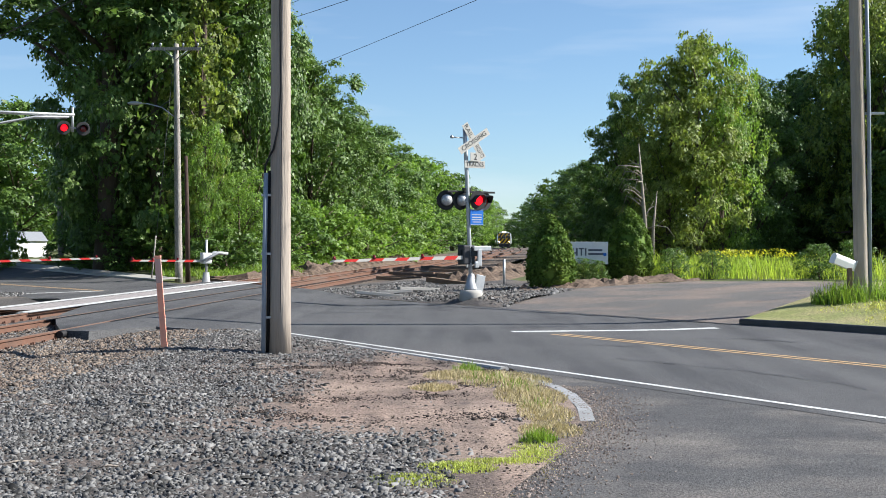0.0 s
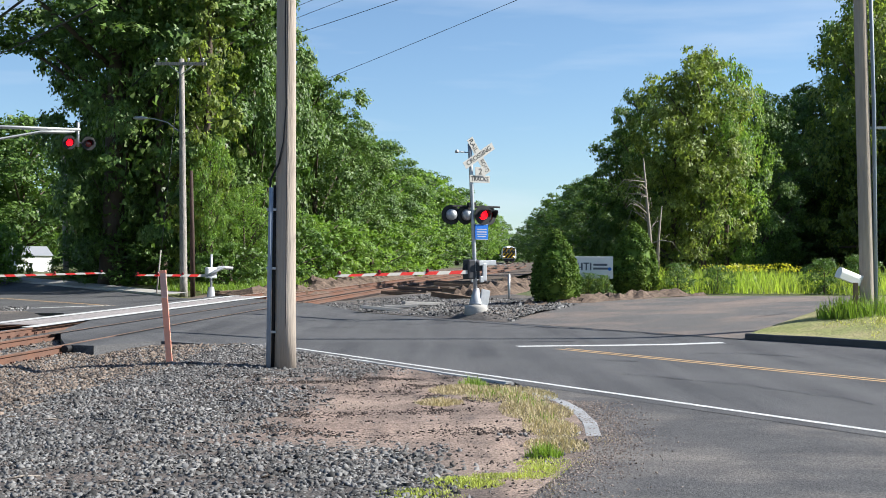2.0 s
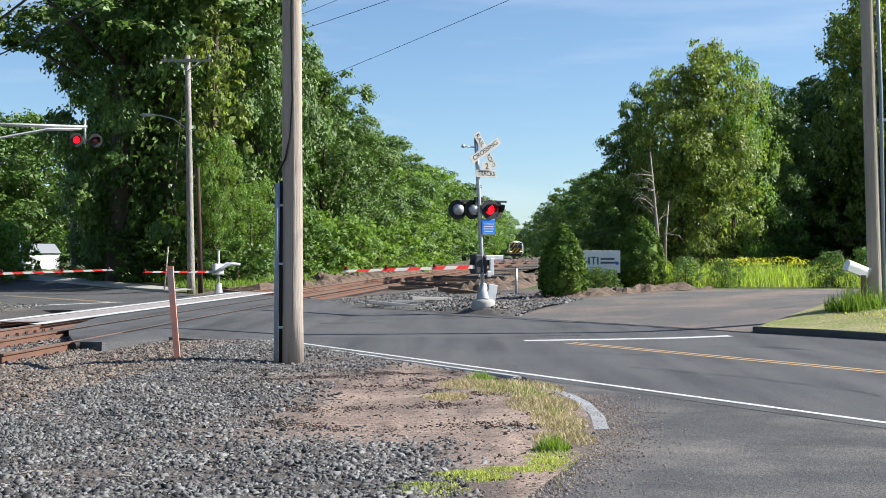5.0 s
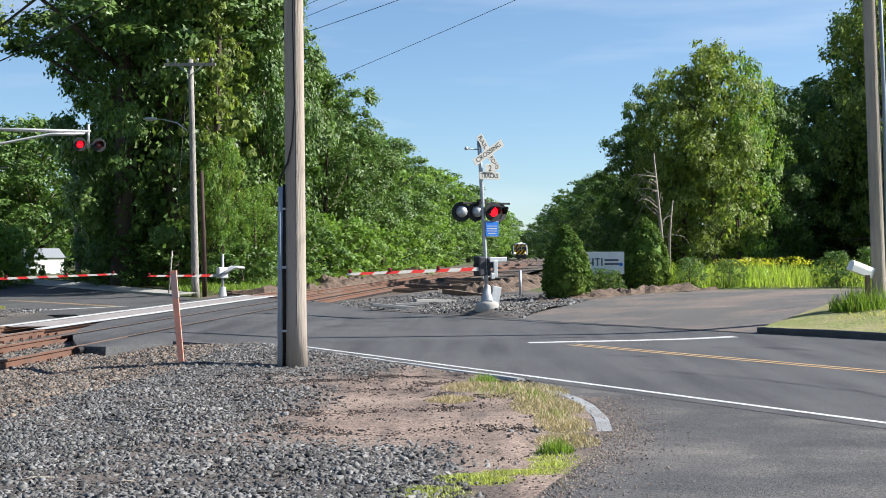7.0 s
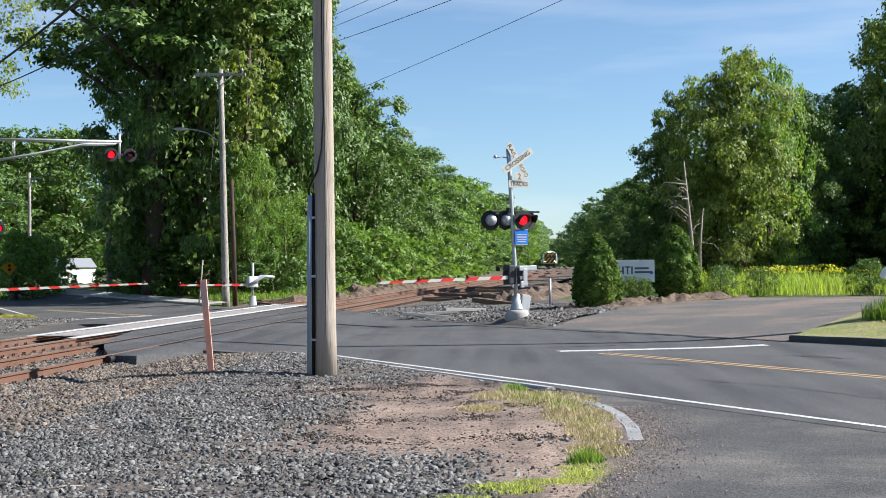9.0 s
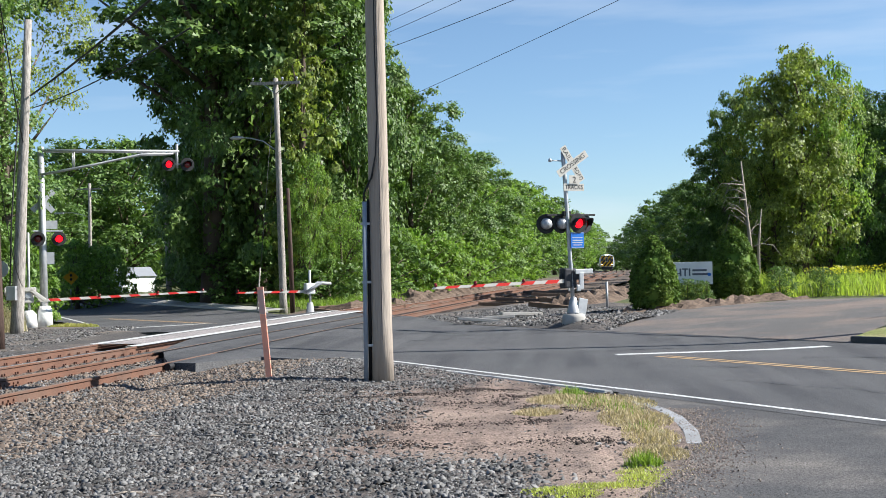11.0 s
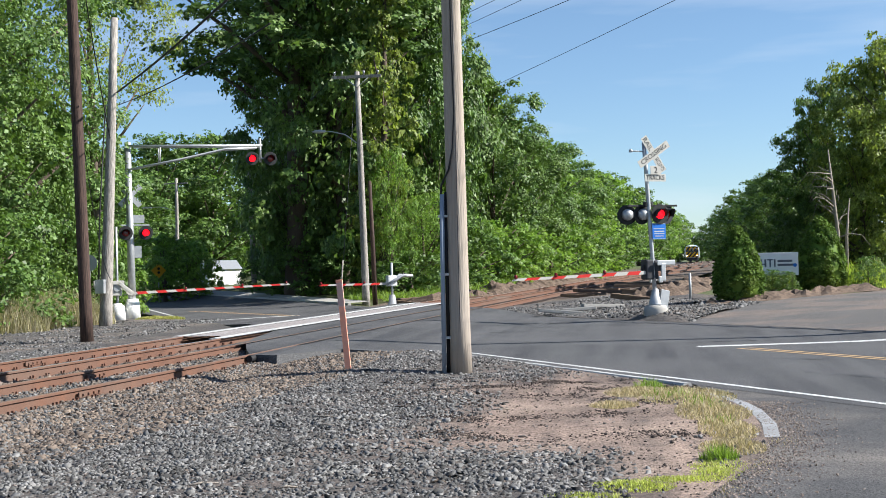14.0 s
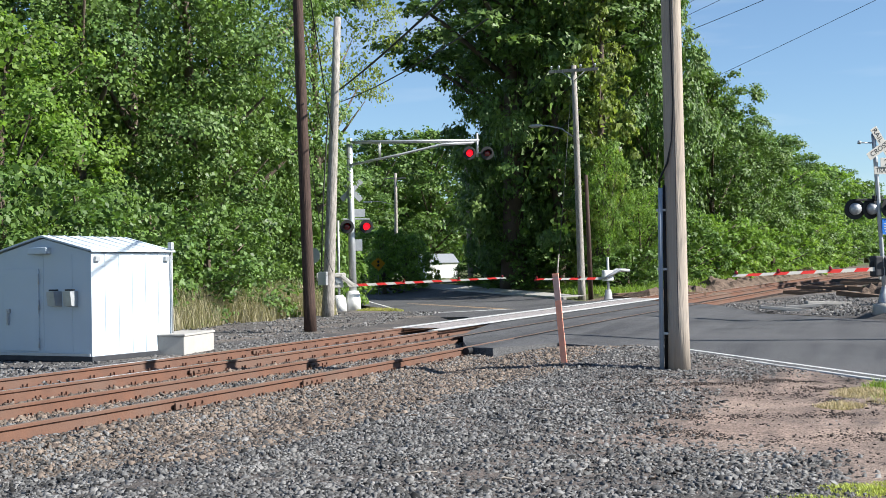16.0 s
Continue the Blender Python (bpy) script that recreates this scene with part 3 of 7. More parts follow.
# gravel apron round the far signals
gl = [(-16.0, 18), (-19.0, 30), (-19.0, 36), (-20.5, 44), (-22.6, 51), (-22.9, 54)]
gr = [(-12.6, 18), (-12.2, 30), (-11.2, 34.8), (-11.4, 39.2), (-15.0, 45.4), (-18.0, 50.4)]
gravel_far = loft("gravel_apron", dense(gl, 3), dense(gr, 3), 10, BALLAST, 0.012, lift=lambda x, y: 0.04 * noise.noise((x * 0.6, y * 0.6, 1.0)))
tagged(gravel_far, "grey gravel apron around the signal posts", "gravel", kind="structure")
island = loft("gravel_island", dense([road_xy(4.93, r) for r in (9, 12, 15, 18, 21, 25)], 3), dense([(4.6, 44.5), (4.2, 49), (3.2, 54), (2.0, 58), (0.5, 61), (-1.5, 62)], 3), 12, BALLAST, 0.012,
              lift=lambda x, y: smooth01(4.95, 5.7, road_s(x, y)) * (0.04 * noise.noise((x, y, 5.0)) + 0.22 * math.exp(-((x - 0.9) ** 2 + (y - 39.6) ** 2) / 4.0)))
tagged(island, "grey gravel island at the foot of the crossing signal", "gravel", kind="structure")

# ---- railway ----
def rail_profile():
    return [(-0.075, 0.0), (-0.075, 0.014), (-0.012, 0.034), (-0.009, 0.125), (-0.037, 0.14), (-0.037, 0.168), (-0.028, 0.176), (0.028, 0.176), (0.037, 0.168), (0.037, 0.14), (0.009, 0.125), (0.012, 0.034), (0.075, 0.014), (0.075, 0.0)]


def rail(name, off, y0, y1, step, parent, head, sink=0.0, label=""):
    prof = rail_profile()
    n = len(prof)
    ys = list(np.arange(y0, y1, step)) + [y1]
    vs, fs, mi = [], [], []
    for y in ys:
        x, z = track_x(y, off), track_z(y) - 0.176 - sink
        vs += [(x + a, y, z + b) for a, b in prof]
    for j in range(len(ys) - 1):
        for k in range(n):
            k2 = (k + 1) % n
            fs.append((j * n + k, j * n + k2, (j + 1) * n + k2, (j + 1) * n + k))
            mi.append(1 if k in (6,) else 0)
    fs += [tuple(range(n)), tuple(range((len(ys) - 1) * n, len(ys) * n))[::-1]]
    ob = mesh_ob(name, vs, fs, [RUST, head], parent, label)
    for p, k in zip(ob.data.polygons, mi):
        p.material_index = k
    bm = bmesh.new()
    bm.from_mesh(ob.data)
    bmesh.ops.recalc_face_normals(bm, faces=bm.faces)
    bm.to_mesh(ob.data)
    bm.free()
    return ob


G = 0.753
TRACKS = []
for tname, off, head in (("track_far", 0.0, RAIL_BRIGHT), ("track_near", NEAR, RAIL_TOP)):
    tr = thing(tname, Matrix(), "railway track of rusty rails on wooden sleepers", "railway track", kind="structure")
    TRACKS.append(tr)
    y_in = 31.5 if off == 0.0 else 26.8
    y_out = 57.0 if off == 0.0 else 49.5
    for g in (-G, G):
        rail("rail", off + g, -40, y_in, 1.0, tr, head if off == 0.0 else RAIL_TOP)
        rail("rail", off + g, y_in, y_out, 1.0, tr, head, 0.0)
        rail("rail", off + g, y_out, 420, 3.0, tr, head)
# sleepers, joints and the crossing surface
sleeper_bm = bmesh.new()
box(sleeper_bm, (2.6, 0.23, 0.18), bevel=0.02)
SLEEPER = bpy.data.meshes.new("sleeper")
sleeper_bm.to_mesh(SLEEPER)
sleeper_bm.free()
SLEEPER.materials.append(TIE_WOOD)
rng_t = random.Random(4)
for tr, off, a, b in ((TRACKS[0], 0.0, 10.0, 31.0), (TRACKS[1], NEAR, 10.0, 26.4), (TRACKS[0], 0.0, 58.0, 110.0), (TRACKS[1], NEAR, 51.5, 110.0)):
    y = a
    while y < b:
        o = new("sleeper", SLEEPER)
        o.parent = tr
        slope = track_x(y + 0.5) - track_x(y - 0.5)
        o.matrix_basis = pose(track_x(y, off) + rng_t.uniform(-0.04, 0.04), y, track_z(y) - 0.176 - 0.085, 0, 0, -math.degrees(math.atan(slope)) + rng_t.uniform(-1.5, 1.5))
        y += 0.54
# tie plates with spikes beside the rails
plate_bm = bmesh.new()
box(plate_bm, (0.34, 0.19, 0.02))
for sx in (-0.1, 0.1):
    for sy in (-0.055, 0.055):
        box(plate_bm, (0.03, 0.03, 0.05), (sx, sy, 0.03))
PLATE = bpy.data.meshes.new("tie_plate")
plate_bm.to_mesh(PLATE)
plate_bm.free()
PLATE.materials.append(RUST)
for tr, off, a, b in ((TRACKS[0], 0.0, 14.0, 30.9), (TRACKS[1], NEAR, 12.0, 26.4)):
    y = a
    while y < b:
        for g in (-G, G):
            o = new("tie_plate", PLATE)
            o.parent = tr
            o.location = (track_x(y, off + g), y, track_z(y) - 0.172)
        y += 0.54
# bolted joint bars
for tr, off, y in ((TRACKS[0], G, 19.2), (TRACKS[1], NEAR + G, 17.4), (TRACKS[1], NEAR - G, 20.6), (TRACKS[1], NEAR + G, 14.2), (TRACKS[0], -G, 24.0)):
    bm = bmesh.new()
    for sx in (-0.033, 0.033):
        box(bm, (0.028, 0.75, 0.085), (sx, 0, 0.078), bevel=0.008)
        for k in (-0.27, -0.09, 0.09, 0.27):
            box(bm, (0.05, 0.035, 0.035), (sx * 1.5, k, 0.078), bevel=0.008)
    o = part("joint_bar", bm, RUST, tr, "rusty bolted joint bar")
    o.location = (track_x(y, off), y, track_z(y) - 0.176)

# rails in the road: dark flangeways, and far rails' shine painted as white strips
def strip(name, off0, off1, ya, yb, dz, material, label):
    ys = list(np.arange(ya, yb, 1.0)) + [yb]
    vs = [(track_x(y, o), y, max(track_z(y), height(track_x(y, o), y)) + dz) for y in ys for o in (off0, off1)]
    fs = [(2 * i, 2 * i + 1, 2 * i + 3, 2 * i + 2) for i in range(len(ys) - 1)]
    return tagged(mesh_ob(name, vs, fs, material), label, "crossing surface", kind="structure")


for nm, off, ya, yb in (("a", -G, 31.6, 57), ("b", G, 30.2, 56)):
    strip("rail_strip_far_" + nm, off - 0.26, off + 0.09, ya, yb, 0.002, LINE_WHITE, "white strip painted as the shine of a rail in the road")
    strip("flangeway_far_" + nm, off + 0.10, off + 0.17, ya, yb, 0.0005, RUBBER, "dark flangeway beside the rail")
strip("crossing_panel", -G + 0.18, G - 0.27, 31.4, 56.5, 0.001, PANEL, "pale worn crossing panel between the far rails")
for nm, off, ya, yb in (("a", NEAR - G, 27.2, 50.5), ("b", NEAR + G, 26.8, 49.5)):
    strip("flangeway_near_" + nm, off + 0.05, off + 0.12, ya, yb, 0.0005, RUBBER, "dark flangeway beside the rail")
def y_at_road(off, s_want):
    """Where the line at an offset from the far track crosses a line along the road."""
    lo, hi = 10.0, 75.0
    for _ in range(40):
        mid = (lo + hi) / 2
        if road_s(track_x(mid, off), mid) < s_want:
            lo = mid
        else:
            hi = mid
    return lo


apron_v, apron_f = [], []
APRON = ((-4.6, -5.2), (-1.6, -5.4), (-0.9, -5.6), (0.0, -5.6), (0.9, -6.0), (1.6, -7.4), (2.2, -8.1), (2.95, -8.6), (3.7, -9.0), (4.3, -8.6), (5.0, -6.9), (7.2, -5.1))
for o, edge in APRON:
    ya, yb = y_at_road(o, edge), y_at_road(o, 5.2)
    for k in range(31):
        y = ya + (yb - ya) * k / 30
        low = o < -4 or o > 7
        z = -0.02 if low else track_z(y) - 0.012 if o < 4.9 else track_z(y) * 0.75
        if k == 0:
            apron_v.append((track_x(y, o), y - 0.05, -0.35))
        apron_v.append((track_x(y, o), y, z))
    apron_v.append((track_x(yb, o), yb + 0.05, -0.2))
for i in range(len(APRON) - 1):
    for k in range(32):
        apron_f.append((i * 33 + k, (i + 1) * 33 + k, (i + 1) * 33 + k + 1, i * 33 + k + 1))
tagged(mesh_ob("crossing_apron", apron_v, apron_f, ASPHALT), "dark asphalt humped up to the rails at the crossing", "crossing surface", kind="structure")
# rubber seals at the ends where the rails sink into the road
for off, y in ((NEAR - G, y_at_road(NEAR - G, -8.1) - 0.15), (NEAR + G, y_at_road(NEAR + G, -9.0) - 0.15)):
    bm = bmesh.new()
    tube(bm, [(0, -0.2, 0.0), (0.0, 0.1, 0.0), (0.02, 1.2, -0.05)], [0.07, 0.07, 0.04], 8)
    o = part("rail_seal", bm, RUBBER)
    o.location = (track_x(y, off + 0.09), y, track_z(y) - 0.07)
    tagged(o, "black rubber seal at the rail's end", "rail seal")

# ---- trees ----
def leaf_cloud(rng, lobes, count, size, inner=0.25):
    """Small leaf sprays on the skins of many lobes: corners of four-sided leaves as an array."""
    vol = np.array([max(l[3] * l[4], 0.01) for l in lobes])
    pick = rng.choice(len(lobes), count, p=vol / vol.sum())
    L = np.array(lobes)[pick]
    d = rng.normal(size=(count, 3))
    d /= np.linalg.norm(d, axis=1)[:, None]
    d[:, 2] = np.where(d[:, 2] < -0.5, -d[:, 2], d[:, 2])
    shell = np.where(rng.random(count) < inner, rng.uniform(0.3, 0.85, count), rng.uniform(0.8, 1.2, count))
    c = L[:, :3] + d * shell[:, None] * np.stack([L[:, 3], L[:, 3], L[:, 4]], 1)
    nrm = d + rng.normal(scale=0.55, size=(count, 3)) + np.array([0, 0, 0.25])
    nrm /= np.linalg.norm(nrm, axis=1)[:, None]
    a = np.cross(nrm, rng.normal(size=(count, 3)))
    a /= np.linalg.norm(a, axis=1)[:, None]
    b = np.cross(nrm, a)
    sz = size * rng.uniform(0.55, 1.35, count)[:, None]
    fold = nrm * sz * rng.uniform(-0.25, 0.25, (count, 1))
    quads = np.stack([c - a * sz, c - b * sz * 0.62 + fold, c + a * sz, c + b * sz * 0.62 + fold], 1)
    return quads.reshape(-1, 3)


def quad_mesh(name, v, material):
    me = bpy.data.meshes.new(name)
    n = len(v) // 4
    me.vertices.add(len(v))
    me.vertices.foreach_set("co", v.astype(np.float32).ravel())
    me.loops.add(len(v))
    me.loops.foreach_set("vertex_index", np.arange(len(v), dtype=np.int32))
    me.polygons.add(n)
    me.polygons.foreach_set("loop_start", np.arange(0, len(v), 4, dtype=np.int32))
    me.polygons.foreach_set("loop_total", np.full(n, 4, dtype=np.int32))
    me.materials.append(material)
    me.update(calc_edges=True)
    me.validate()
    return me


def tri_mesh(name, v, material):
    me = bpy.data.meshes.new(name)
    n = len(v) // 3
    me.vertices.add(len(v))
    me.vertices.foreach_set("co", v.astype(np.float32).ravel())
    me.loops.add(len(v))
    me.loops.foreach_set("vertex_index", np.arange(len(v), dtype=np.int32))
    me.polygons.add(n)
    me.polygons.foreach_set("loop_start", np.arange(0, len(v), 3, dtype=np.int32))
    me.polygons.foreach_set("loop_total", np.full(n, 3, dtype=np.int32))
    me.materials.append(material)
    me.update(calc_edges=True)
    me.validate()
    return me


def leaf_tris(rng, c, out, size, corners=3):
    """Three- or four-cornered leaves at the points c, turned up and outwards with some disorder."""
    n = len(c)
    nrm = out * 0.95 + rng.normal(scale=0.42, size=(n, 3)) + np.array([0, 0, 0.25])
    nrm /= np.linalg.norm(nrm, axis=1)[:, None]
    a = np.cross(nrm, rng.normal(size=(n, 3)))
    a /= np.linalg.norm(a, axis=1)[:, None]
    b = np.cross(nrm, a)
    sz = size * rng.uniform(0.6, 1.4, n)[:, None]
    if corners == 4:
        fold = nrm * sz * 0.22
        return np.stack([c + a * sz, c + b * sz * 0.66 + fold, c - a * sz * 0.85, c - b * sz * 0.66 + fold], 1).reshape(-1, 3)
    return np.stack([c + a * sz, c - a * sz * 0.7 + b * sz * 0.75, c - a * sz * 0.7 - b * sz * 0.75], 1).reshape(-1, 3)


def tree(seed, high, rad, base, count, leaf, material, label, category="tree", shape=0.5, clumps=85, flat=0.7, bark=None, open_=0.0, trunk_r=0.0, core=0.18, corners=3):
    """A tapered trunk with limbs that end in leaf masses; each mass is a heap of twig sprays, dense above and open below.
    base: share of the height where the crown starts."""
    rng = np.random.default_rng(seed)
    root = thing("tree", Matrix(), label, category)
    z0 = high * base
    tr = trunk_r or high * 0.018 + 0.08
    bm = bmesh.new()
    lean = rng.uniform(-0.04, 0.04, 2) * high
    stem = [(lean[0] * t**2, lean[1] * t**2, -0.3 + (high * 0.9 + 0.3) * t) for t in np.linspace(0, 1, 7)]
    tube(bm, stem, [tr * (1.25 if i == 0 else 1 - 0.93 * i / 6.5) for i in range(7)], 9)
    masses = []
    for i in range(clumps):
        t = (i + rng.random()) / clumps
        env = (1 - abs(2 * (0.1 + 0.86 * t) ** (0.7 + shape * 0.5) - 1) ** 2.4) ** 0.6
        ang = i * 2.4 + rng.uniform(-0.6, 0.6)
        rr = rad * env * (1 - 0.55 * rng.random() ** 2.2)
        lr = rad * rng.uniform(0.14, 0.3) * (0.7 + 0.4 * env)
        p = (rr * math.cos(ang), rr * math.sin(ang), z0 + (high - z0 - lr * 0.5) * t)
        masses.append((*p, lr, lr * flat * rng.uniform(0.75, 1.2)))
        if i % 4 == 0:
            zs = max(high * 0.12, p[2] - rr * 0.9 - 0.3)
            k = min(1.0, zs / (high * 0.9))
            tube(bm, [(lean[0] * k * k, lean[1] * k * k, zs), (p[0] * 0.5, p[1] * 0.5, zs * 0.45 + p[2] * 0.55), p], [tr * 0.42 * (1 - 0.7 * k), tr * 0.22, 0.02], 5)
    part("trunk", bm, bark or BARK, root, smooth=True)
    M = np.array(masses)
    # sprays on the upper and outer skin of every mass
    per = 13
    ns = clumps * per
    L = np.repeat(M, per, 0)
    d = rng.normal(size=(ns, 3))
    d[:, :2] += 0.7 * L[:, :2] / (np.linalg.norm(L[:, :2], axis=1)[:, None] + 0.3)
    d[:, 2] = np.where(d[:, 2] < -0.12, -d[:, 2], d[:, 2])
    d /= np.linalg.norm(d, axis=1)[:, None]
    ax = np.stack([L[:, 3], L[:, 3], L[:, 4]], 1)
    S = L[:, :3] + d * ax * rng.uniform(0.6, 1.0 + 0.3 * open_, ns)[:, None]
    sr = L[:, 3] * rng.uniform(0.2, 0.42, ns)
    pick = rng.choice(ns, count, p=sr**2 / (sr**2).sum())
    e = rng.normal(size=(count, 3)) * np.array([0.55, 0.55, 0.4])
    c = S[pick] + e * sr[pick][:, None]
    c[:, 2] -= 0.08 * sr[pick] * (e[:, :2] ** 2).sum(1)
    v = [leaf_tris(rng, c, d[pick], leaf, corners)]
    # shaded inner leaves
    nc = int(count * core)
    q = rng.choice(clumps, nc)
    ci = M[q, :3] * np.stack([rng.uniform(0.15, 0.68, nc)] * 2 + [np.ones(nc)], 1) + rng.normal(size=(nc, 3)) * (M[q, 3] * 0.4)[:, None]
    ci[:, 2] = np.clip(ci[:, 2], 0.1, high * 0.96)
    v.append(leaf_tris(rng, ci, rng.normal(size=(nc, 3)), leaf * 1.5, corners))
    crown = new("crown", (quad_mesh if corners == 4 else tri_mesh)("crown", np.concatenate(v), material))
    crown.parent = root
    return root


def az_xy(az, d):
    return d * math.sin(radians(az)), d * math.cos(radians(az))


PROTO = {}


def plant(kind, az, d, high, wide, turn=0.0):
    """Sets a copy of a kind of tree at a bearing and distance, scaled to its height and width."""
    far = d > (60 if kind.startswith("shrub") else 125) and kind + "_far" in PROTO
    src, h0, r0 = PROTO[kind + "_far" if far else kind]
    x, y = az_xy(az, d)
    z = height(x, y) - 0.05
    m = Matrix.LocRotScale((x, y, z), Euler((0, 0, radians(turn))), None)
    ob = copy_thing(src, m)
    ob.scale = (wide / r0, wide / r0, high / h0)
    return ob


def proto(kind, root, h0, r0):
    PROTO[kind] = (root, h0, r0)


MAPLE = "tall dense maple in full dark green leaf"
BROAD = "broad leafy tree at the wood's edge"
YOUNG = "young bright green leafy tree"
proto("maple", tree(1, 20, 6.5, 0.06, 25000, 0.148, LEAF_DARK, MAPLE), 20, 6.5)
proto("maple_c", tree(14, 20, 6.5, 0.1, 25000, 0.148, LEAF_DARK, MAPLE, shape=0.2, clumps=70), 20, 6.5)
proto("maple_near", tree(9, 20, 6.5, 0.05, 28000, 0.1, LEAF_DARK, "tall dense green tree behind the railway shed", clumps=80, corners=4), 20, 6.5)
proto("maple_b", tree(2, 18, 6.0, 0.04, 20000, 0.155, LEAF_MID, BROAD, shape=0.2), 18, 6.0)
proto("light", tree(3, 14, 5.0, 0.04, 15000, 0.115, LEAF_LIGHT, YOUNG, corners=4), 14, 5.0)
proto("olive", tree(4, 19, 5.5, 0.1, 18000, 0.145, LEAF_OLIVE, "open poplar with olive green leaves", open_=1.0, shape=0.3, clumps=70), 19, 5.5)
proto("vine", tree(15, 22, 2.6, 0.0, 15000, 0.135, LEAF_OLIVE, "tall trunk wrapped in olive green vine leaves", shape=0.0, clumps=90), 22, 2.6)
proto("sparse", tree(5, 24, 6.5, 0.42, 11000, 0.11, LEAF_OLIVE, "tall thin-leaved tree with sky showing through", open_=1.0, clumps=46, core=0.05), 24, 6.5)
proto("oak", tree(8, 26, 6.0, 0.5, 23000, 0.135, LEAF_DARK, "old spreading tree with overhanging dark limbs", shape=0.0, clumps=64, flat=0.42, core=0.12), 26, 6.0)
proto("shrub", tree(6, 4, 2.6, 0.0, 5200, 0.075, LEAF_MID, "dense green roadside bush", "bush", shape=0.0, clumps=45, corners=4), 4, 2.6)
proto("shrub_b", tree(7, 4, 2.6, 0.0, 5200, 0.075, LEAF_LIGHT, "light green roadside bush", "bush", shape=0.0, clumps=45, corners=4), 4, 2.6)
proto("shrub_far", tree(19, 4, 2.6, 0.0, 4200, 0.1, LEAF_MID, "dense green roadside bush", "bush", shape=0.0, clumps=45), 4, 2.6)
proto("shrub_b_far", tree(20, 4, 2.6, 0.0, 4200, 0.1, LEAF_LIGHT, "light green roadside bush", "bush", shape=0.0, clumps=45), 4, 2.6)
proto("maple_far", tree(16, 20, 6.5, 0.04, 9000, 0.21, LEAF_DARK, MAPLE), 20, 6.5)
proto("maple_b_far", tree(17, 18, 6.0, 0.04, 9000, 0.21, LEAF_MID, BROAD, shape=0.2), 18, 6.0)
proto("light_far", tree(18, 14, 5.0, 0.04, 8000, 0.17, LEAF_LIGHT, YOUNG), 14, 5.0)

# stand behind the crossing, left of the railway
for a in (
    ("oak", -14.6, 81, 28.0, 8.4), ("maple", -14.2, 82, 21.0, 3.6), ("maple_c", -12.6, 80, 24.5, 5.6), ("maple", -10.2, 85, 25.0, 5.6),
    ("vine", -10.7, 75, 24.0, 1.9), ("maple_b", -8.6, 82, 21.0, 3.2), ("maple", -8.5, 92, 21.5, 3.9), ("light", -10.4, 73, 8.5, 1.3), ("light", -9.0, 75, 6.0, 1.8),
    ("maple", -14.2, 92, 25.0, 5.0), ("maple_c", -12.0, 96, 26.0, 7.0),
    ("maple_c", -5.9, 94, 15.2, 4.4), ("maple", -4.9, 106, 13.4, 4.2), ("maple", -7.1, 104, 16.6, 4.6), ("maple_b", -3.6, 118, 12.5, 5.0),
    ("light", -4.4, 122, 13.5, 5.0), ("light", -2.7, 128, 10.2, 4.6), ("maple_b", -2.7, 150, 13.0, 5.5), ("light", -1.7, 150, 11.5, 5.0),
    ("maple_b", -1.0, 175, 13.0, 5.0), ("light", -0.4, 185, 11.5, 4.5), ("maple_b", 0.4, 215, 13.0, 4.8), ("light", 1.1, 260, 12.5, 5.0),
    ("light", 1.75, 330, 13.0, 5.0), ("maple_b", 2.1, 420, 14.0, 6.0), ("maple_b", 2.9, 950, 22.0, 14.0), ("maple_b", 3.6, 980, 20.0, 14.0),
):
    plant(*a, turn=a[1] * 37)
# beyond the road on the left
for a in (
    ("maple_b", -20.7, 150, 17.0, 6.5), ("maple_b", -18.4, 152, 17.5, 7.0), ("maple_b", -22.4, 140, 14.5, 5.5), ("maple", -16.2, 170, 17.5, 8.0), ("maple_b", -19.6, 175, 18.0, 9.0),
    ("shrub_b", -20.4, 98, 5.0, 3.2), ("shrub_b", -19.4, 104, 4.4, 2.6), ("maple", -23.6, 130, 15.0, 7.0),
    ("sparse", -23.2, 70, 23.0, 4.2), ("maple_near", -27.2, 60, 19.0, 4.2), ("maple_near", -28.6, 56, 19.5, 6.0), ("maple_near", -31.2, 54, 18.0, 5.5),
    ("maple_near", -33.5, 52, 20.0, 6.0), ("light", -36.8, 46, 11.0, 4.0), ("maple_near", -36.5, 58, 20.0, 6.0), ("maple_near", -39.5, 52, 19.0, 6.0), ("maple_b", -25.4, 72, 9.5, 4.0),
    ("shrub", -27.6, 52, 3.8, 2.6), ("shrub", -28.0, 47, 4.4, 3.0), ("shrub", -30.5, 44, 4.2, 3.0), ("shrub", -33.5, 40, 4.6, 3.0), ("shrub", -36.5, 38, 5.0, 3.2), ("shrub", -24.4, 62, 5.0, 2.6), ("shrub_b", -23.2, 66, 4.0, 2.4),
):
    plant(*a, turn=a[1] * 53)
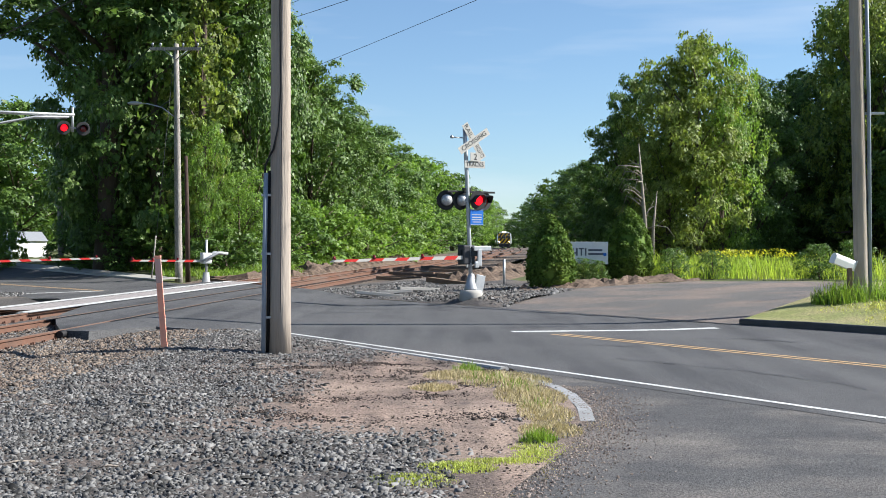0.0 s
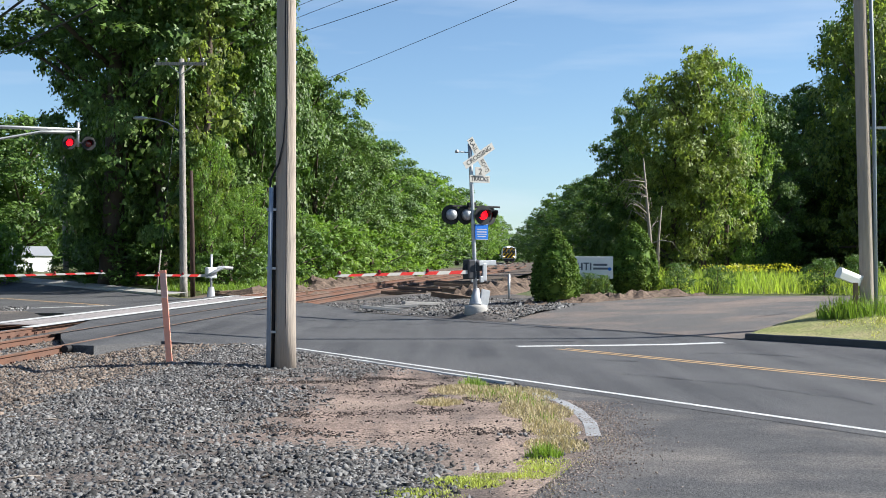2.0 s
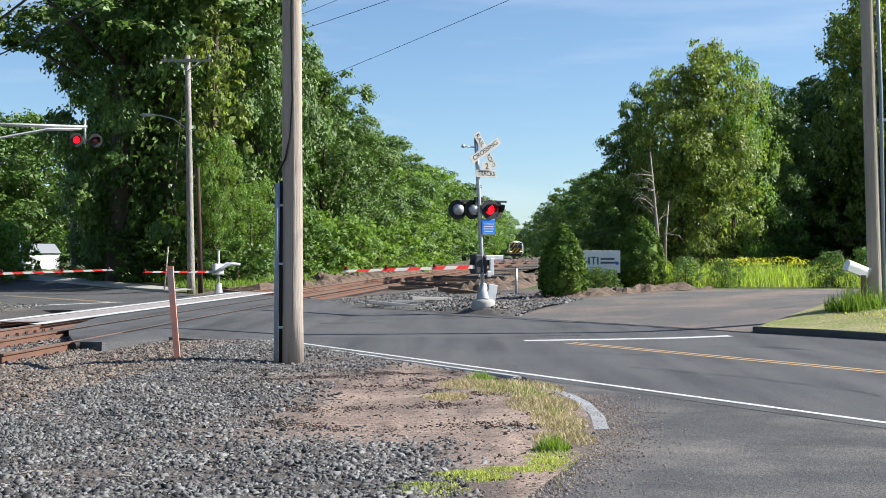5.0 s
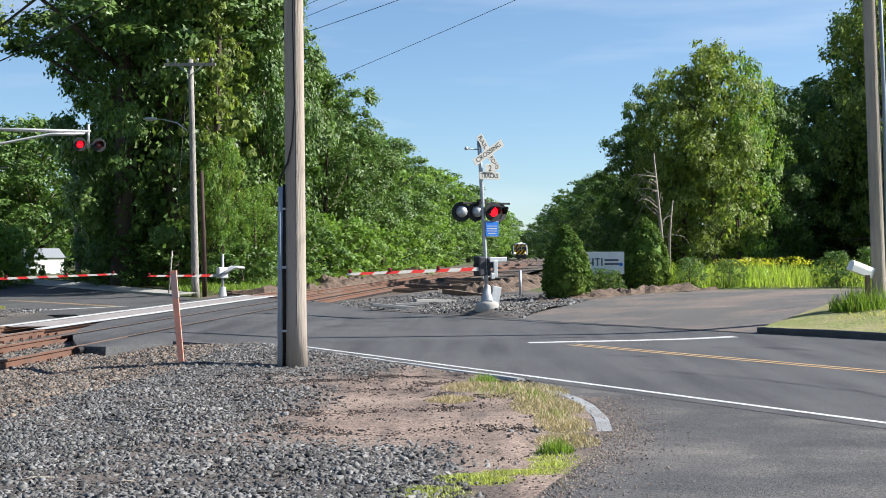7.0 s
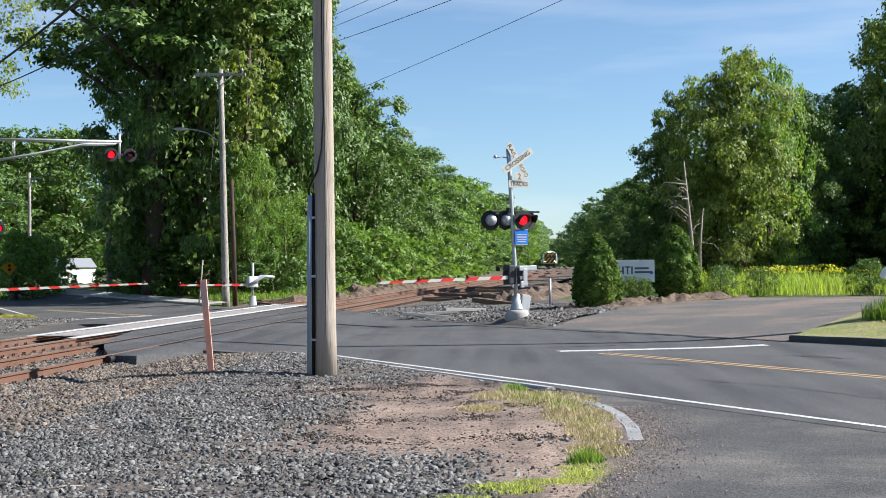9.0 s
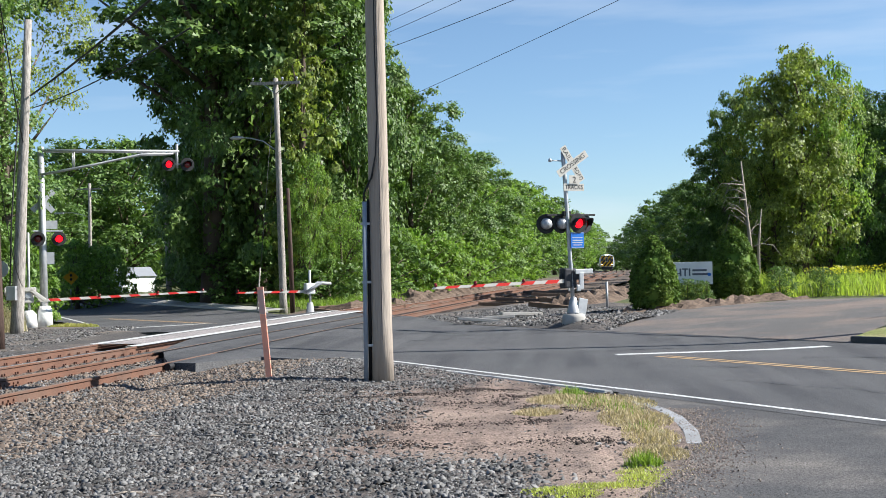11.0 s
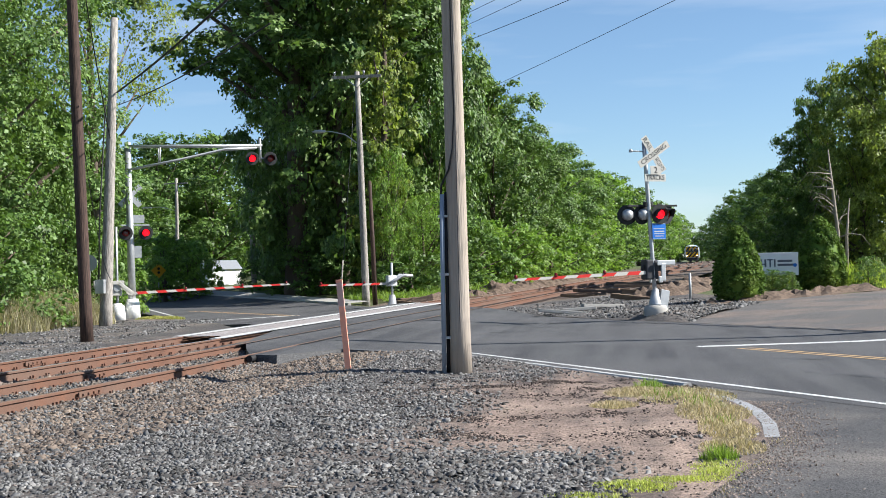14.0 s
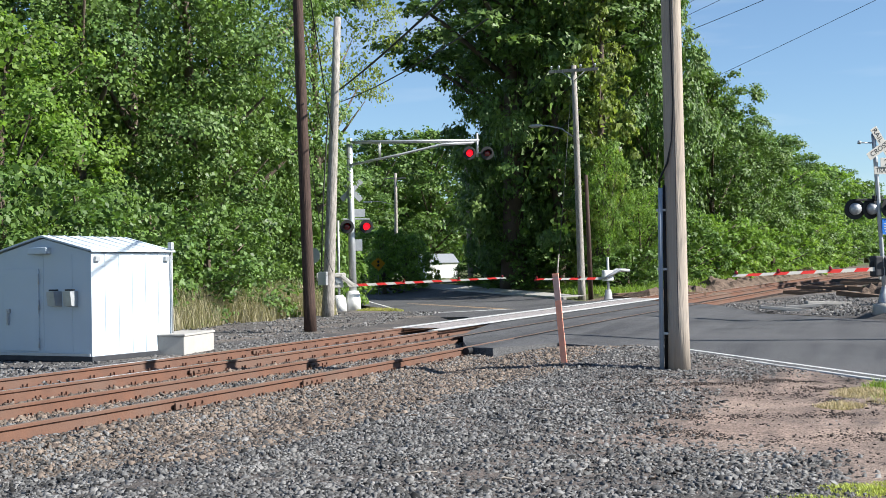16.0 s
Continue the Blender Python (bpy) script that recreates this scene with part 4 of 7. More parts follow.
# stand on the right of the railway
for a in (
    ("maple_b", 7.7, 86, 10.2, 2.4), ("maple_c", 8.6, 84, 12.6, 2.6), ("olive", 9.9, 80, 13.2, 2.6), ("olive", 11.2, 79, 14.4, 3.0), ("light", 12.2, 81, 14.2, 2.6),
    ("maple", 13.4, 88, 12.6, 3.2), ("maple", 14.8, 100, 13.6, 4.6), ("maple", 16.4, 102, 15.0, 4.4), ("olive", 18.2, 92, 21.0, 3.8), ("maple_c", 18.6, 100, 21.0, 5.8),
    # last six of this row: unseen, added to shade the stand
    ("maple", 20.8, 98, 22.0, 6.0), ("maple_c", 23.2, 98, 22.0, 6.0), ("maple", 21.8, 86, 12.0, 4.4), ("maple_c", 25.2, 87, 15.0, 5.0), ("maple", 28.4, 90, 20.0, 5.5), ("maple", 26.0, 101, 23.0, 6.5), ("maple_c", 28.8, 104, 22.0, 6.5), ("maple", 31.6, 108, 23.0, 6.5),
    ("maple", 6.5, 130, 9.4, 4.2), ("maple", 7.0, 112, 8.6, 3.6), ("maple_b", 5.9, 160, 10.5, 5.0), ("maple", 5.3, 200, 11.0, 5.5), ("maple_b", 4.8, 250, 11.5, 6.0), ("maple_b", 4.4, 320, 12.0, 7.0), ("maple_b", 4.0, 420, 12.0, 8.0),
    ("shrub_b", -6.2, 84, 4.5, 3.4), ("shrub_b", -4.8, 88, 4.0, 3.2), ("shrub", -7.6, 78, 4.5, 3.0), ("shrub_b", -3.4, 96, 4.2, 3.4), ("shrub", -3.7, 106, 4.4, 3.4), ("shrub_b", -2.7, 118, 4.4, 3.4), ("shrub_b", -1.6, 136, 4.6, 3.6), ("shrub", -0.6, 160, 4.6, 4.0), ("shrub", -9.6, 73, 2.6, 2.2), ("shrub", -13.6, 80, 3.4, 2.6), ("shrub", -15.4, 84, 3.0, 2.2),
    ("shrub", 9.0, 86, 4.0, 3.2), ("shrub", 14.2, 96, 4.0, 3.6), ("shrub", 17.4, 96, 4.0, 3.6), ("shrub", 7.2, 88, 4.4, 2.8),
):
    plant(*a, turn=a[1] * 71)


def woods(az0, az1, d0, d1, high, count, leaf, material, seed, label):
    """Deep wood behind the first trees: uncountable foliage filling the space under their crowns."""
    rng = np.random.default_rng(seed)
    lobes = []
    for i in range(int((az1 - az0) * 5)):
        az, d = az0 + (az1 - az0) * rng.random(), d0 + (d1 - d0) * rng.random()
        x, y = az_xy(az, d)
        r = rng.uniform(1.4, 2.6)
        lobes.append((x, y, height(x, y) + high * rng.random() ** 1.2, r, r * 0.8))
    ob = new("undergrowth", quad_mesh("undergrowth", leaf_cloud(rng, lobes, count, leaf), material))
    tagged(ob, label, "undergrowth", kind="stuff")


woods(-15.5, -5.5, 98, 108, 12, 17000, 0.36, LEAF_DARK, 11, "dark undergrowth filling the wood behind the crossing")
woods(-44, -24.5, 62, 74, 12, 17000, 0.36, LEAF_DARK, 12, "dark undergrowth of the wood behind the shed")
woods(7.0, 26, 104, 120, 11, 17000, 0.38, LEAF_DARK, 13, "dark undergrowth of the wood beyond the meadow")
woods(-24.5, -15.5, 170, 190, 10, 12000, 0.5, LEAF_DARK, 14, "distant woods closing the end of the road")
woods(-6, -0.6, 145, 240, 7, 9000, 0.4, LEAF_MID, 15, "bushes lining the railway into the distance")

# ---- poles and wires ----
def utility_pole(x, y, z, r0, r1, high, material, label, lean=(0.0, 0.0)):
    root = thing("utility_pole", Matrix.Translation((x, y, z)), label, "utility pole")
    bm = bmesh.new()
    ts = [0, 0.08, 0.25, 0.5, 0.75, 1.0]
    tube(bm, [(lean[0] * t, lean[1] * t, -0.2 + (high + 0.2) * t) for t in ts], [r0 + (r1 - r0) * t + (0.012 if t == 0 else 0) for t in ts], 20)
    part("post", bm, material, root)
    return root


def wire(pts, r, label, sag=0.0, name="overhead_wire"):
    p, q = Vector(pts[0]), Vector(pts[-1])
    line = [p.lerp(q, t) - Vector((0, 0, sag * 4 * t * (1 - t))) for t in (i / 16 for i in range(17))]
    bm = bmesh.new()
    tube(bm, line, r, 5)
    return tagged(part(name, bm, CABLE), label, "wire")


def past(p, q, k):
    p, q = Vector(p), Vector(q)
    return p + (q - p) * k


main = utility_pole(-2.64, 20.9, 0.05, 0.172, 0.14, 12.0, POLE_GREY, "grey weathered wooden utility pole in the gravel", (-0.02, 0))
bm = bmesh.new()
tube(bm, [(-0.262, -0.1, -0.1), (-0.25, -0.1, 1.4), (-0.228, -0.1, 2.86)], 0.038, 12)
cond = part("conduit", bm, PVC, main, "grey plastic cable conduit")
# black tube along the gap between the conduit and the post
bm = bmesh.new()
tube(bm, [(-0.195, -0.04, -0.05), (-0.185, -0.04, 1.5), (-0.17, -0.04, 2.9)], 0.034, 10)
part("cable_guard", bm, CABLE, main, "black tube in the gap beside the conduit")
for z in (0.52, 1.55, 2.5):
    bm = bmesh.new()
    box(bm, (0.16, 0.03, 0.04), (-0.22, -0.1, z), bevel=0.006)
    part("clamp", bm, GALV, cond)
bm = bmesh.new()
tube(bm, [(-0.25, -0.1, 2.8), (-0.235, -0.1, 3.0), (-0.1, -0.16, 3.25), (-0.02, -0.165, 3.6), (0.02, -0.16, 4.2), (0.0, -0.155, 5.4), (0.01, -0.15, 7.0), (0.0, -0.145, 9.0), (0, -0.14, 11.5)], 0.017, 8)
part("cable", bm, CABLE, main, "black cable stapled up the pole")
bm = bmesh.new()
tube(bm, [(0.02, -0.165, 0.0), (0.03, -0.16, 3.2), (0.035, -0.15, 7)], 0.006, 6)
part("ground_wire", bm, DARK_STEEL, main)

arm = utility_pole(-13.48, 65.63, 0.0, 0.2, 0.13, 12.2, POLE_PALE, "pale wooden utility pole with a crossarm and street lamp", (-0.19, 0))
bm = bmesh.new()
box(bm, (2.6, 0.12, 0.15), (-0.18, -0.16, 11.92), bevel=0.01)
ca = part("crossarm", bm, POLE_PALE, arm)
for dx in (-1.35, -0.95, 0.2, 0.95):
    bm = bmesh.new()
    lathe(bm, [(0.02, 0.0), (0.02, 0.09), (0.07, 0.1), (0.05, 0.15), (0.07, 0.17), (0.045, 0.24)], 10, Matrix.Translation((dx, -0.16, 11.98)))
    part("insulator", bm, GALV, ca, "grey porcelain insulator")
for sgn in (-1, 1):
    bm = bmesh.new()
    tube(bm, [(-0.17, -0.18, 11.35), (-0.17 + 0.62 * sgn, -0.2, 11.86)], 0.025, 6)
    part("brace", bm, GALV, arm)
bm = bmesh.new()
tube(bm, [(-0.3, 0, 8.5), (-0.9, 0, 8.95), (-1.6, 0, 9.13), (-2.0, 0, 9.16)], [0.035, 0.03, 0.028, 0.026], 8)
la = part("lamp_arm", bm, GALV, arm, "curved grey lamp bracket")
bm = bmesh.new()
lathe(bm, [(0.05, -0.35), (0.14, -0.2), (0.17, 0.05), (0.1, 0.32), (0.03, 0.4)], 14, Matrix.Translation((-2.3, 0, 9.16)) @ Matrix.Rotation(math.pi / 2, 4, "Y") @ Matrix.Diagonal((0.6, 1, 1, 1)))
part("lamp_head", bm, GALV, la, "grey cobra-head street lamp")
bm = bmesh.new()
tube(bm, [(-0.35, -0.1, 10.8), (-1.1, -0.6, 1.6)], 0.013, 5)
tube(bm, [(-1.06, -0.57, 2.4), (-1.25, -0.7, 0.0)], 0.04, 6, mi=1)
part("guy_wire", bm, [DARK_STEEL, POLE_PALE], arm, "steel guy wire with a pale guard")
bm = bmesh.new()
tube(bm, [(0.4, 0.35, -0.2), (0.35, 0.35, 3.0), (0.28, 0.3, 6.5)], [0.14, 0.12, 0.09], 10)
part("stub_post", bm, POLE_BROWN, arm, "old stub post beside the pole")

right = utility_pole(9.77, 29.94, 0.35, 0.165, 0.14, 11.5, POLE_GREY, "dark weathered utility pole in the grass verge", (-0.28, 0))
bm = bmesh.new()
tube(bm, [(0.17, -0.06, 0.0), (0.12, -0.06, 5), (0.0, -0.05, 9.5)], 0.045, 10)
part("conduit", bm, PVC, right, "pale plastic cable conduit")
bm = bmesh.new()
box(bm, (0.5, 0.06, 0.06), (0.25, 0, 4.55), bevel=0.01)
part("bracket", bm, GALV, right)
utility_pole(-14.46, 33.14, 0.0, 0.17, 0.13, 14.0, POLE_BROWN, "dark brown creosoted utility pole standing in gravel", (-0.34, 0))
grey = utility_pole(-18.68, 44.29, 0.0, 0.235, 0.13, 11.2, POLE_PALE, "pale grey wooden pole beside the crossing signal", (0.52, 0.2))
bm = bmesh.new()
tube(bm, [(-0.1, -0.28, 1.4), (-0.02, -0.25, 4), (0.24, -0.1, 8.0)], 0.03, 6)
part("cable", bm, CABLE, grey, "black cable down the pole")
bm = bmesh.new()
box(bm, (0.34, 0.2, 0.5), (-0.02, -0.32, 1.45), bevel=0.02)
part("meter_box", bm, GALV, grey, "grey steel service box")
far_a = utility_pole(-40.78, 112.88, 0.0, 0.2, 0.13, 10.9, POLE_PALE, "slender leaning utility pole far down the road", (0.06, 0))
bm = bmesh.new()
box(bm, (2.2, 0.1, 0.12), (0.0, 0, 10.4), bevel=0.01)
part("crossarm", bm, POLE_PALE, far_a)
bm = bmesh.new()
tube(bm, [(0, 0, 7.9), (-1.5, 0, 8.3), (-2.6, 0, 8.3)], 0.03, 6)
box(bm, (0.8, 0.3, 0.14), (-2.8, 0, 8.28), bevel=0.03)
part("lamp_arm", bm, GALV, far_a, "street lamp on a bracket")
far_b = utility_pole(-29.9, 100.7, 0.0, 0.24, 0.15, 12.4, POLE_GREY, "grey utility pole before the dark trees", (-0.32, 0))
bm = bmesh.new()
box(bm, (2.2, 0.1, 0.12), (-0.3, 0, 11.9), bevel=0.01)
part("crossarm", bm, POLE_GREY, far_b)

W = "thin dark overhead wire against the sky"
wire([(-14.7, 65.4, 12.2), past((-14.7, 65.4, 12.2), (-0.73, 36.31, 10.73), 1.5)], 0.009, W, 0.25)
wire([(-13.5, 65.5, 12.2), past((-13.5, 65.5, 12.2), (0.06, 35.32, 10.42), 1.5)], 0.009, W, 0.25)
wire([(-12.6, 65.7, 12.1), past((-12.6, 65.7, 12.1), (1.53, 34.29, 10.07), 1.5)], 0.011, W, 0.3)
wire([(-13.62, 65.6, 8.34), past((-13.62, 65.6, 8.34), (4.27, 33.07, 9.8), 1.4)], 0.009, W, 0.25)
wire([(-14.7, 65.4, 12.2), (-30.6, 100.7, 12.0)], 0.02, W, 0.6)
wire([(-12.6, 65.7, 12.1), (-29.5, 100.7, 12.0)], 0.02, W, 0.6)
wire([(-13.6, 65.6, 9.6), (-30.2, 100.7, 9.4)], 0.025, W, 0.7)
wire([(-30.3, 100.7, 11.9), (-40.7, 112.9, 10.4)], 0.02, W, 0.3)
wire([(-18.09, 44.4, 8.47), past((-18.09, 44.4, 8.47), (-8.47, 28.0, 8.22), 1.35)], 0.035, "thick black cable sagging over the crossing", 0.15)
wire([(-18.03, 44.4, 8.02), past((-18.03, 44.4, 8.02), (-9.75, 30.0, 7.05), 1.35)], 0.018, "thin black cable sagging over the crossing", 0.15)
wire([(-14.5, 33.0, 11.3), (-18.3, 44.2, 6.8)], 0.02, "black cable hanging between two poles", 0.3)
wire([(-14.5, 33.0, 6.4), (-18.4, 44.2, 1.7)], 0.012, "pale drop wire hanging between two poles", 0.9)

# ---- crossing signals ----
TOWARD = math.degrees(math.atan2(RN.y, RN.x))


def signal_lamp(parent, m, lit, back=GALV):
    """A round black target with hood, red lens and domed housing; it looks along -y."""
    o = new("signal_lamp")
    o.parent, o.matrix_basis = parent, m
    o["label"] = "round black signal lamp with a lit red lens" if lit else "round black signal lamp, unlit"
    turn = Matrix.Rotation(math.pi / 2, 4, "X")
    bm = bmesh.new()
    lathe(bm, [(0.29, 0.0), (0.3, 0.008), (0.29, 0.016)], 28, turn)
    part("target", bm, BLACK, o)
    bm = bmesh.new()
    lathe(bm, [(0.17, -0.02), (0.165, -0.13), (0.1, -0.21), (0.03, -0.23)], 20, turn)
    part("housing", bm, back, o, "domed grey lamp housing")
    bm = bmesh.new()
    lathe(bm, [(0.152, 0.02), (0.148, 0.035), (0.1, 0.05), (0.03, 0.056)], 24, turn)
    part("lens", bm, LENS_RED if lit else LENS_OFF, o, "red glass lens")
    bm = bmesh.new()
    ring0, ring1 = [], []
    for k in range(19):
        t = math.radians(-20 + 220 * k / 18)
        c, s2 = math.cos(t), math.sin(t)
        ln = 0.31 * (0.45 + 0.55 * max(0.0, s2))
        ring0.append((bm.verts.new((0.17 * c, -0.016, 0.17 * s2)), bm.verts.new((0.17 * c, -0.016 - ln, 0.17 * s2 - 0.02))))
        ring1.append((bm.verts.new((0.177 * c, -0.016, 0.177 * s2)), bm.verts.new((0.177 * c, -0.016 - ln, 0.177 * s2 - 0.02))))
    for rg in (ring0, ring1):
        for (a, b), (c2, d2) in zip(rg, rg[1:]):
            bm.faces.new((a, b, d2, c2))
    for (a, b), (c2, d2), (e, f), (g, h) in zip(ring0, ring0[1:], ring1, ring1[1:]):
        bm.faces.new((b, d2, h, f))
    part("hood", bm, BLACK, o, smooth=True)
    return o


def gate_arm(parent, length, z0, z1, x0=0.0, first_white=0.3):
    """A striped boom along -x, of red and white panels end to end."""
    o = new("gate_arm")
    o.parent = parent
    o["label"] = "red and white striped barrier boom, lowered"
    n = max(6, int(length / 0.41))
    for k in range(n):
        a, b = k / n, (k + 1) / n
        hgt = 0.115 - 0.045 * (a + b) / 2
        bm = bmesh.new()
        sk = 0.05
        pa, pb = -x0 - length * a, -x0 - length * b
        za, zb = z0 + (z1 - z0) * a, z0 + (z1 - z0) * b
        vs = []
        for yy in (-0.012, 0.012):
            vs.append([bm.verts.new(v) for v in ((pa - sk, yy, za - hgt / 2), (pa + sk, yy, za + hgt / 2), (pb + sk, yy, zb + hgt / 2), (pb - sk, yy, zb - hgt / 2))])
        bm.faces.new(vs[0]), bm.faces.new(vs[1][::-1])
        for i in range(4):
            bm.faces.new((vs[0][i], vs[0][(i + 1) % 4], vs[1][(i + 1) % 4], vs[1][i]))
        part("panel", bm, RED_STRIPE if k % 2 else SIGN_WHITE, o)
    for a in (0.35, 0.7, 0.98):
        bm = bmesh.new()
        lathe(bm, [(0.05, 0.0), (0.055, 0.02), (0.045, 0.09), (0.02, 0.11)], 12, Matrix.Translation((-x0 - length * a, 0, z0 + (z1 - z0) * a + 0.03)))
        part("arm_lamp", bm, LENS_OFF, o, "small red lamp on the boom")
    return o


def crossbuck(parent, m, back=False, tracks=True):
    o = new("crossbuck")
    o.parent, o.matrix_basis = parent, m
    o["label"] = "grey back of a railroad crossbuck" if back else "white railroad crossbuck with black lettering"
    face = SIGN_EDGE if back else SIGN_WHITE
    for k, (ang, words) in enumerate(((-47, ("RAIL", "ROAD")), (43, ("CROSSING",)))):
        bm = bmesh.new()
        box(bm, (1.22, 0.006, 0.229), bevel=0.002)
        b = part("blade", bm, face, o)
        b.matrix_basis = Matrix.Translation((0, -0.008 * k, 0)) @ Matrix.Rotation(radians(-ang), 4, "Y")
        if not back:
            for i, wd in enumerate(words):
                off = 0.0 if len(words) == 1 else (-0.36 if i == 0 else 0.36)
                text_part(wd, 0.2, Matrix.Translation((off, -0.006, 0)) @ Matrix.Rotation(math.pi / 2, 4, "X"), BLACK, b, 1.0 if len(words) == 1 else 0.42)
    return o


# signal on the right of the road
zr = 0.27
sig = thing("crossing_signal", Matrix.Translation((0.86, 39.2, zr)) @ Matrix.Rotation(radians(TOWARD), 4, "Z"), "grey steel crossing signal mast with crossbuck, red lamps and lowered gate", "crossing signal", "crossing signals")
bm = bmesh.new()
lathe(bm, [(0.37, -0.35), (0.355, 0.1), (0.32, 0.19), (0.2, 0.21)], 22)
part("foundation", bm, CONCRETE, sig, "round concrete footing")
bm = bmesh.new()
lathe(bm, [(0.26, 0.2), (0.24, 0.26), (0.12, 0.66), (0.1, 0.7)], 4)
box(bm, (0.3, 0.05, 0.5), (0.16, -0.1, 0.45), Matrix.Rotation(0.2, 4, "Y"), 0.01)
part("base_casting", bm, GALV, sig, "silver cast mast base")
bm = bmesh.new()
tube(bm, [(0, 0, 0.2), (-0.06, 0, 1.5), (-0.2, 0, 4.3), (-0.25, 0, 5.1)], 0.062, 14)
part("mast", bm, GALV, sig)
bm = bmesh.new()
box(bm, (0.42, 0.36, 0.6), (-0.1, 0.12, 1.28), bevel=0.05)
box(bm, (0.24, 0.4, 0.3), (0.08, 0.1, 1.38), bevel=0.04)
mech = part("gate_mechanism", bm, DARK_STEEL, sig, "grey steel gate mechanism box")
bm = bmesh.new()
lathe(bm, [(0.16, -0.05), (0.17, 0.0), (0.14, 0.06)], 16, Matrix.Translation((-0.24, 0.1, 1.3)) @ Matrix.Rotation(math.pi / 2, 4, "X"))
part("motor_cover", bm, BLACK, mech)
for yy in (-0.16, 0.36):
    bm = bmesh.new()
    box(bm, (0.62, 0.05, 0.15), (0.33, yy, 1.45), Matrix.Translation((0, 0, 0.02)) @ Matrix.Rotation(-0.02, 4, "Y"), 0.02)
    box(bm, (0.16, 0.06, 0.55), (0.2, yy, 1.2), None, 0.03)
    box(bm, (0.14, 0.06, 0.2), (0.1, yy, 0.98), Matrix.Identity(4), 0.03)
    part("counterweight_arm", bm, GALV, mech, "pale counterweight arm")
gate_arm(sig, 4.6, 1.2, 1.09, 0.1)
bm = bmesh.new()
box(bm, (1.7, 0.06, 0.06), (0.05, 0.1, 3.2), bevel=0.01)
box(bm, (0.26, 0.16, 0.16), (-0.14, 0.05, 3.24), bevel=0.02)
part("lamp_arm", bm, BLACK, sig)
signal_lamp(sig, pose(0.16, -0.12, 2.94), True)
signal_lamp(sig, pose(0.52, 0.1, 2.94, 0, 0, 14), False)
signal_lamp(sig, pose(-0.28, 0.18, 2.94, 0, 0, 188), False, GALV)
signal_lamp(sig, pose(-0.72, 0.3, 2.94, 0, 0, 165), False, GALV)
bm = bmesh.new()
box(bm, (0.46, 0.012, 0.48), (0.13, -0.1, 2.42), bevel=0.004)
bs = part("notice_plate", bm, BLUE_SIGN, sig, "blue emergency notice plate with white rim")
for dz, wd, hh in ((0.225, 0.44, 0.012), (-0.225, 0.44, 0.012), (0.08, 0.36, 0.02), (0.0, 0.34, 0.03), (-0.07, 0.36, 0.02), (-0.14, 0.3, 0.025)):
    bm = bmesh.new()
    box(bm, (wd, 0.004, hh), (0.13, -0.109, 2.42 + dz))
    part("lettering_bar", bm, SIGN_WHITE, bs)
crossbuck(sig, pose(0.02, -0.1, 4.74, 0, 10, 0))
bm = bmesh.new()
box(bm, (0.36, 0.008, 0.26), (0.06, -0.125, 4.26), bevel=0.003)
p2 = part("count_plate", bm, SIGN_WHITE, sig, "white plate reading 2 tracks")
text_part("2", 0.26, pose(0.06, -0.132, 4.25, 90), BLACK, p2)
bm = bmesh.new()
box(bm, (0.72, 0.008, 0.22), (0.06, -0.09, 4.03), bevel=0.003)
p3 = part("word_plate", bm, SIGN_WHITE, sig)
text_part("TRACKS", 0.19, pose(0.06, -0.097, 4.03, 90), BLACK, p3, 0.62)
bm = bmesh.new()
tube(bm, [(-0.25, 0, 4.83), (-0.75, 0, 4.84)], 0.02, 6)
lathe(bm, [(0.05, 0.0), (0.06, 0.05), (0.03, 0.1)], 10, Matrix.Translation((-0.7, 0, 4.8)))
part("bell_bracket", bm, GALV, sig, "small bell on a bracket")

# cantilever signal beyond the tracks
cs = thing("cantilever_signal", Matrix.Translation((-20.8, 52.1, 0.0)) @ Matrix.Rotation(radians(TOWARD), 4, "Z"), "galvanised cantilever signal reaching over the road with red lamps", "crossing signal", "crossing signals")
bm = bmesh.new()
tube(bm, [(0.02, 0, 0.0), (0.0, 0, 3.5), (-0.03, 0, 7.5)], [0.17, 0.15, 0.13], 14)
part("mast", bm, GALV, cs)
bm = bmesh.new()
lathe(bm, [(0.42, 0.0), (0.38, 0.7), (0.3, 0.86)], 4, Matrix.Translation((0.02, 0, 0)) @ Matrix.Rotation(math.pi / 4, 4, "Z"))
part("base_casting", bm, WHITE_PAINT, cs, "white cast base")
for yy in (-0.2, 0.2):
    bm = bmesh.new()
    tube(bm, [(-0.1, yy, 7.32), (3.0, yy, 7.38), (5.75, yy, 7.42)], 0.055, 10)
    tube(bm, [(-0.08, yy, 6.32), (2.2, yy, 6.8), (4.1, yy, 7.25), (5.5, yy, 7.32)], 0.045, 10)
    part("cantilever_tube", bm, GALV, cs)
    bm = bmesh.new()
    tube(bm, [(1.3, yy, 6.62), (1.3, yy, 7.34)], 0.03, 8)
    part("strut", bm, GALV, cs)
bm = bmesh.new()
tube(bm, [(5.7, 0, 6.7), (5.7, 0, 7.75)], 0.06, 10)
box(bm, (1.0, 0.06, 0.06), (5.7, 0, 6.88), bevel=0.01)
part("end_post", bm, GALV, cs)
signal_lamp(cs, pose(5.3, -0.15, 6.85), True)
signal_lamp(cs, pose(6.12, -0.15, 6.85), False)
signal_lamp(cs, pose(-0.22, -0.2, 3.65), False)
signal_lamp(cs, pose(0.62, -0.2, 3.65), True)
bm = bmesh.new()
box(bm, (1.2, 0.06, 0.06), (0.2, -0.05, 3.98), bevel=0.01)
part("lamp_arm", bm, GALV, cs)
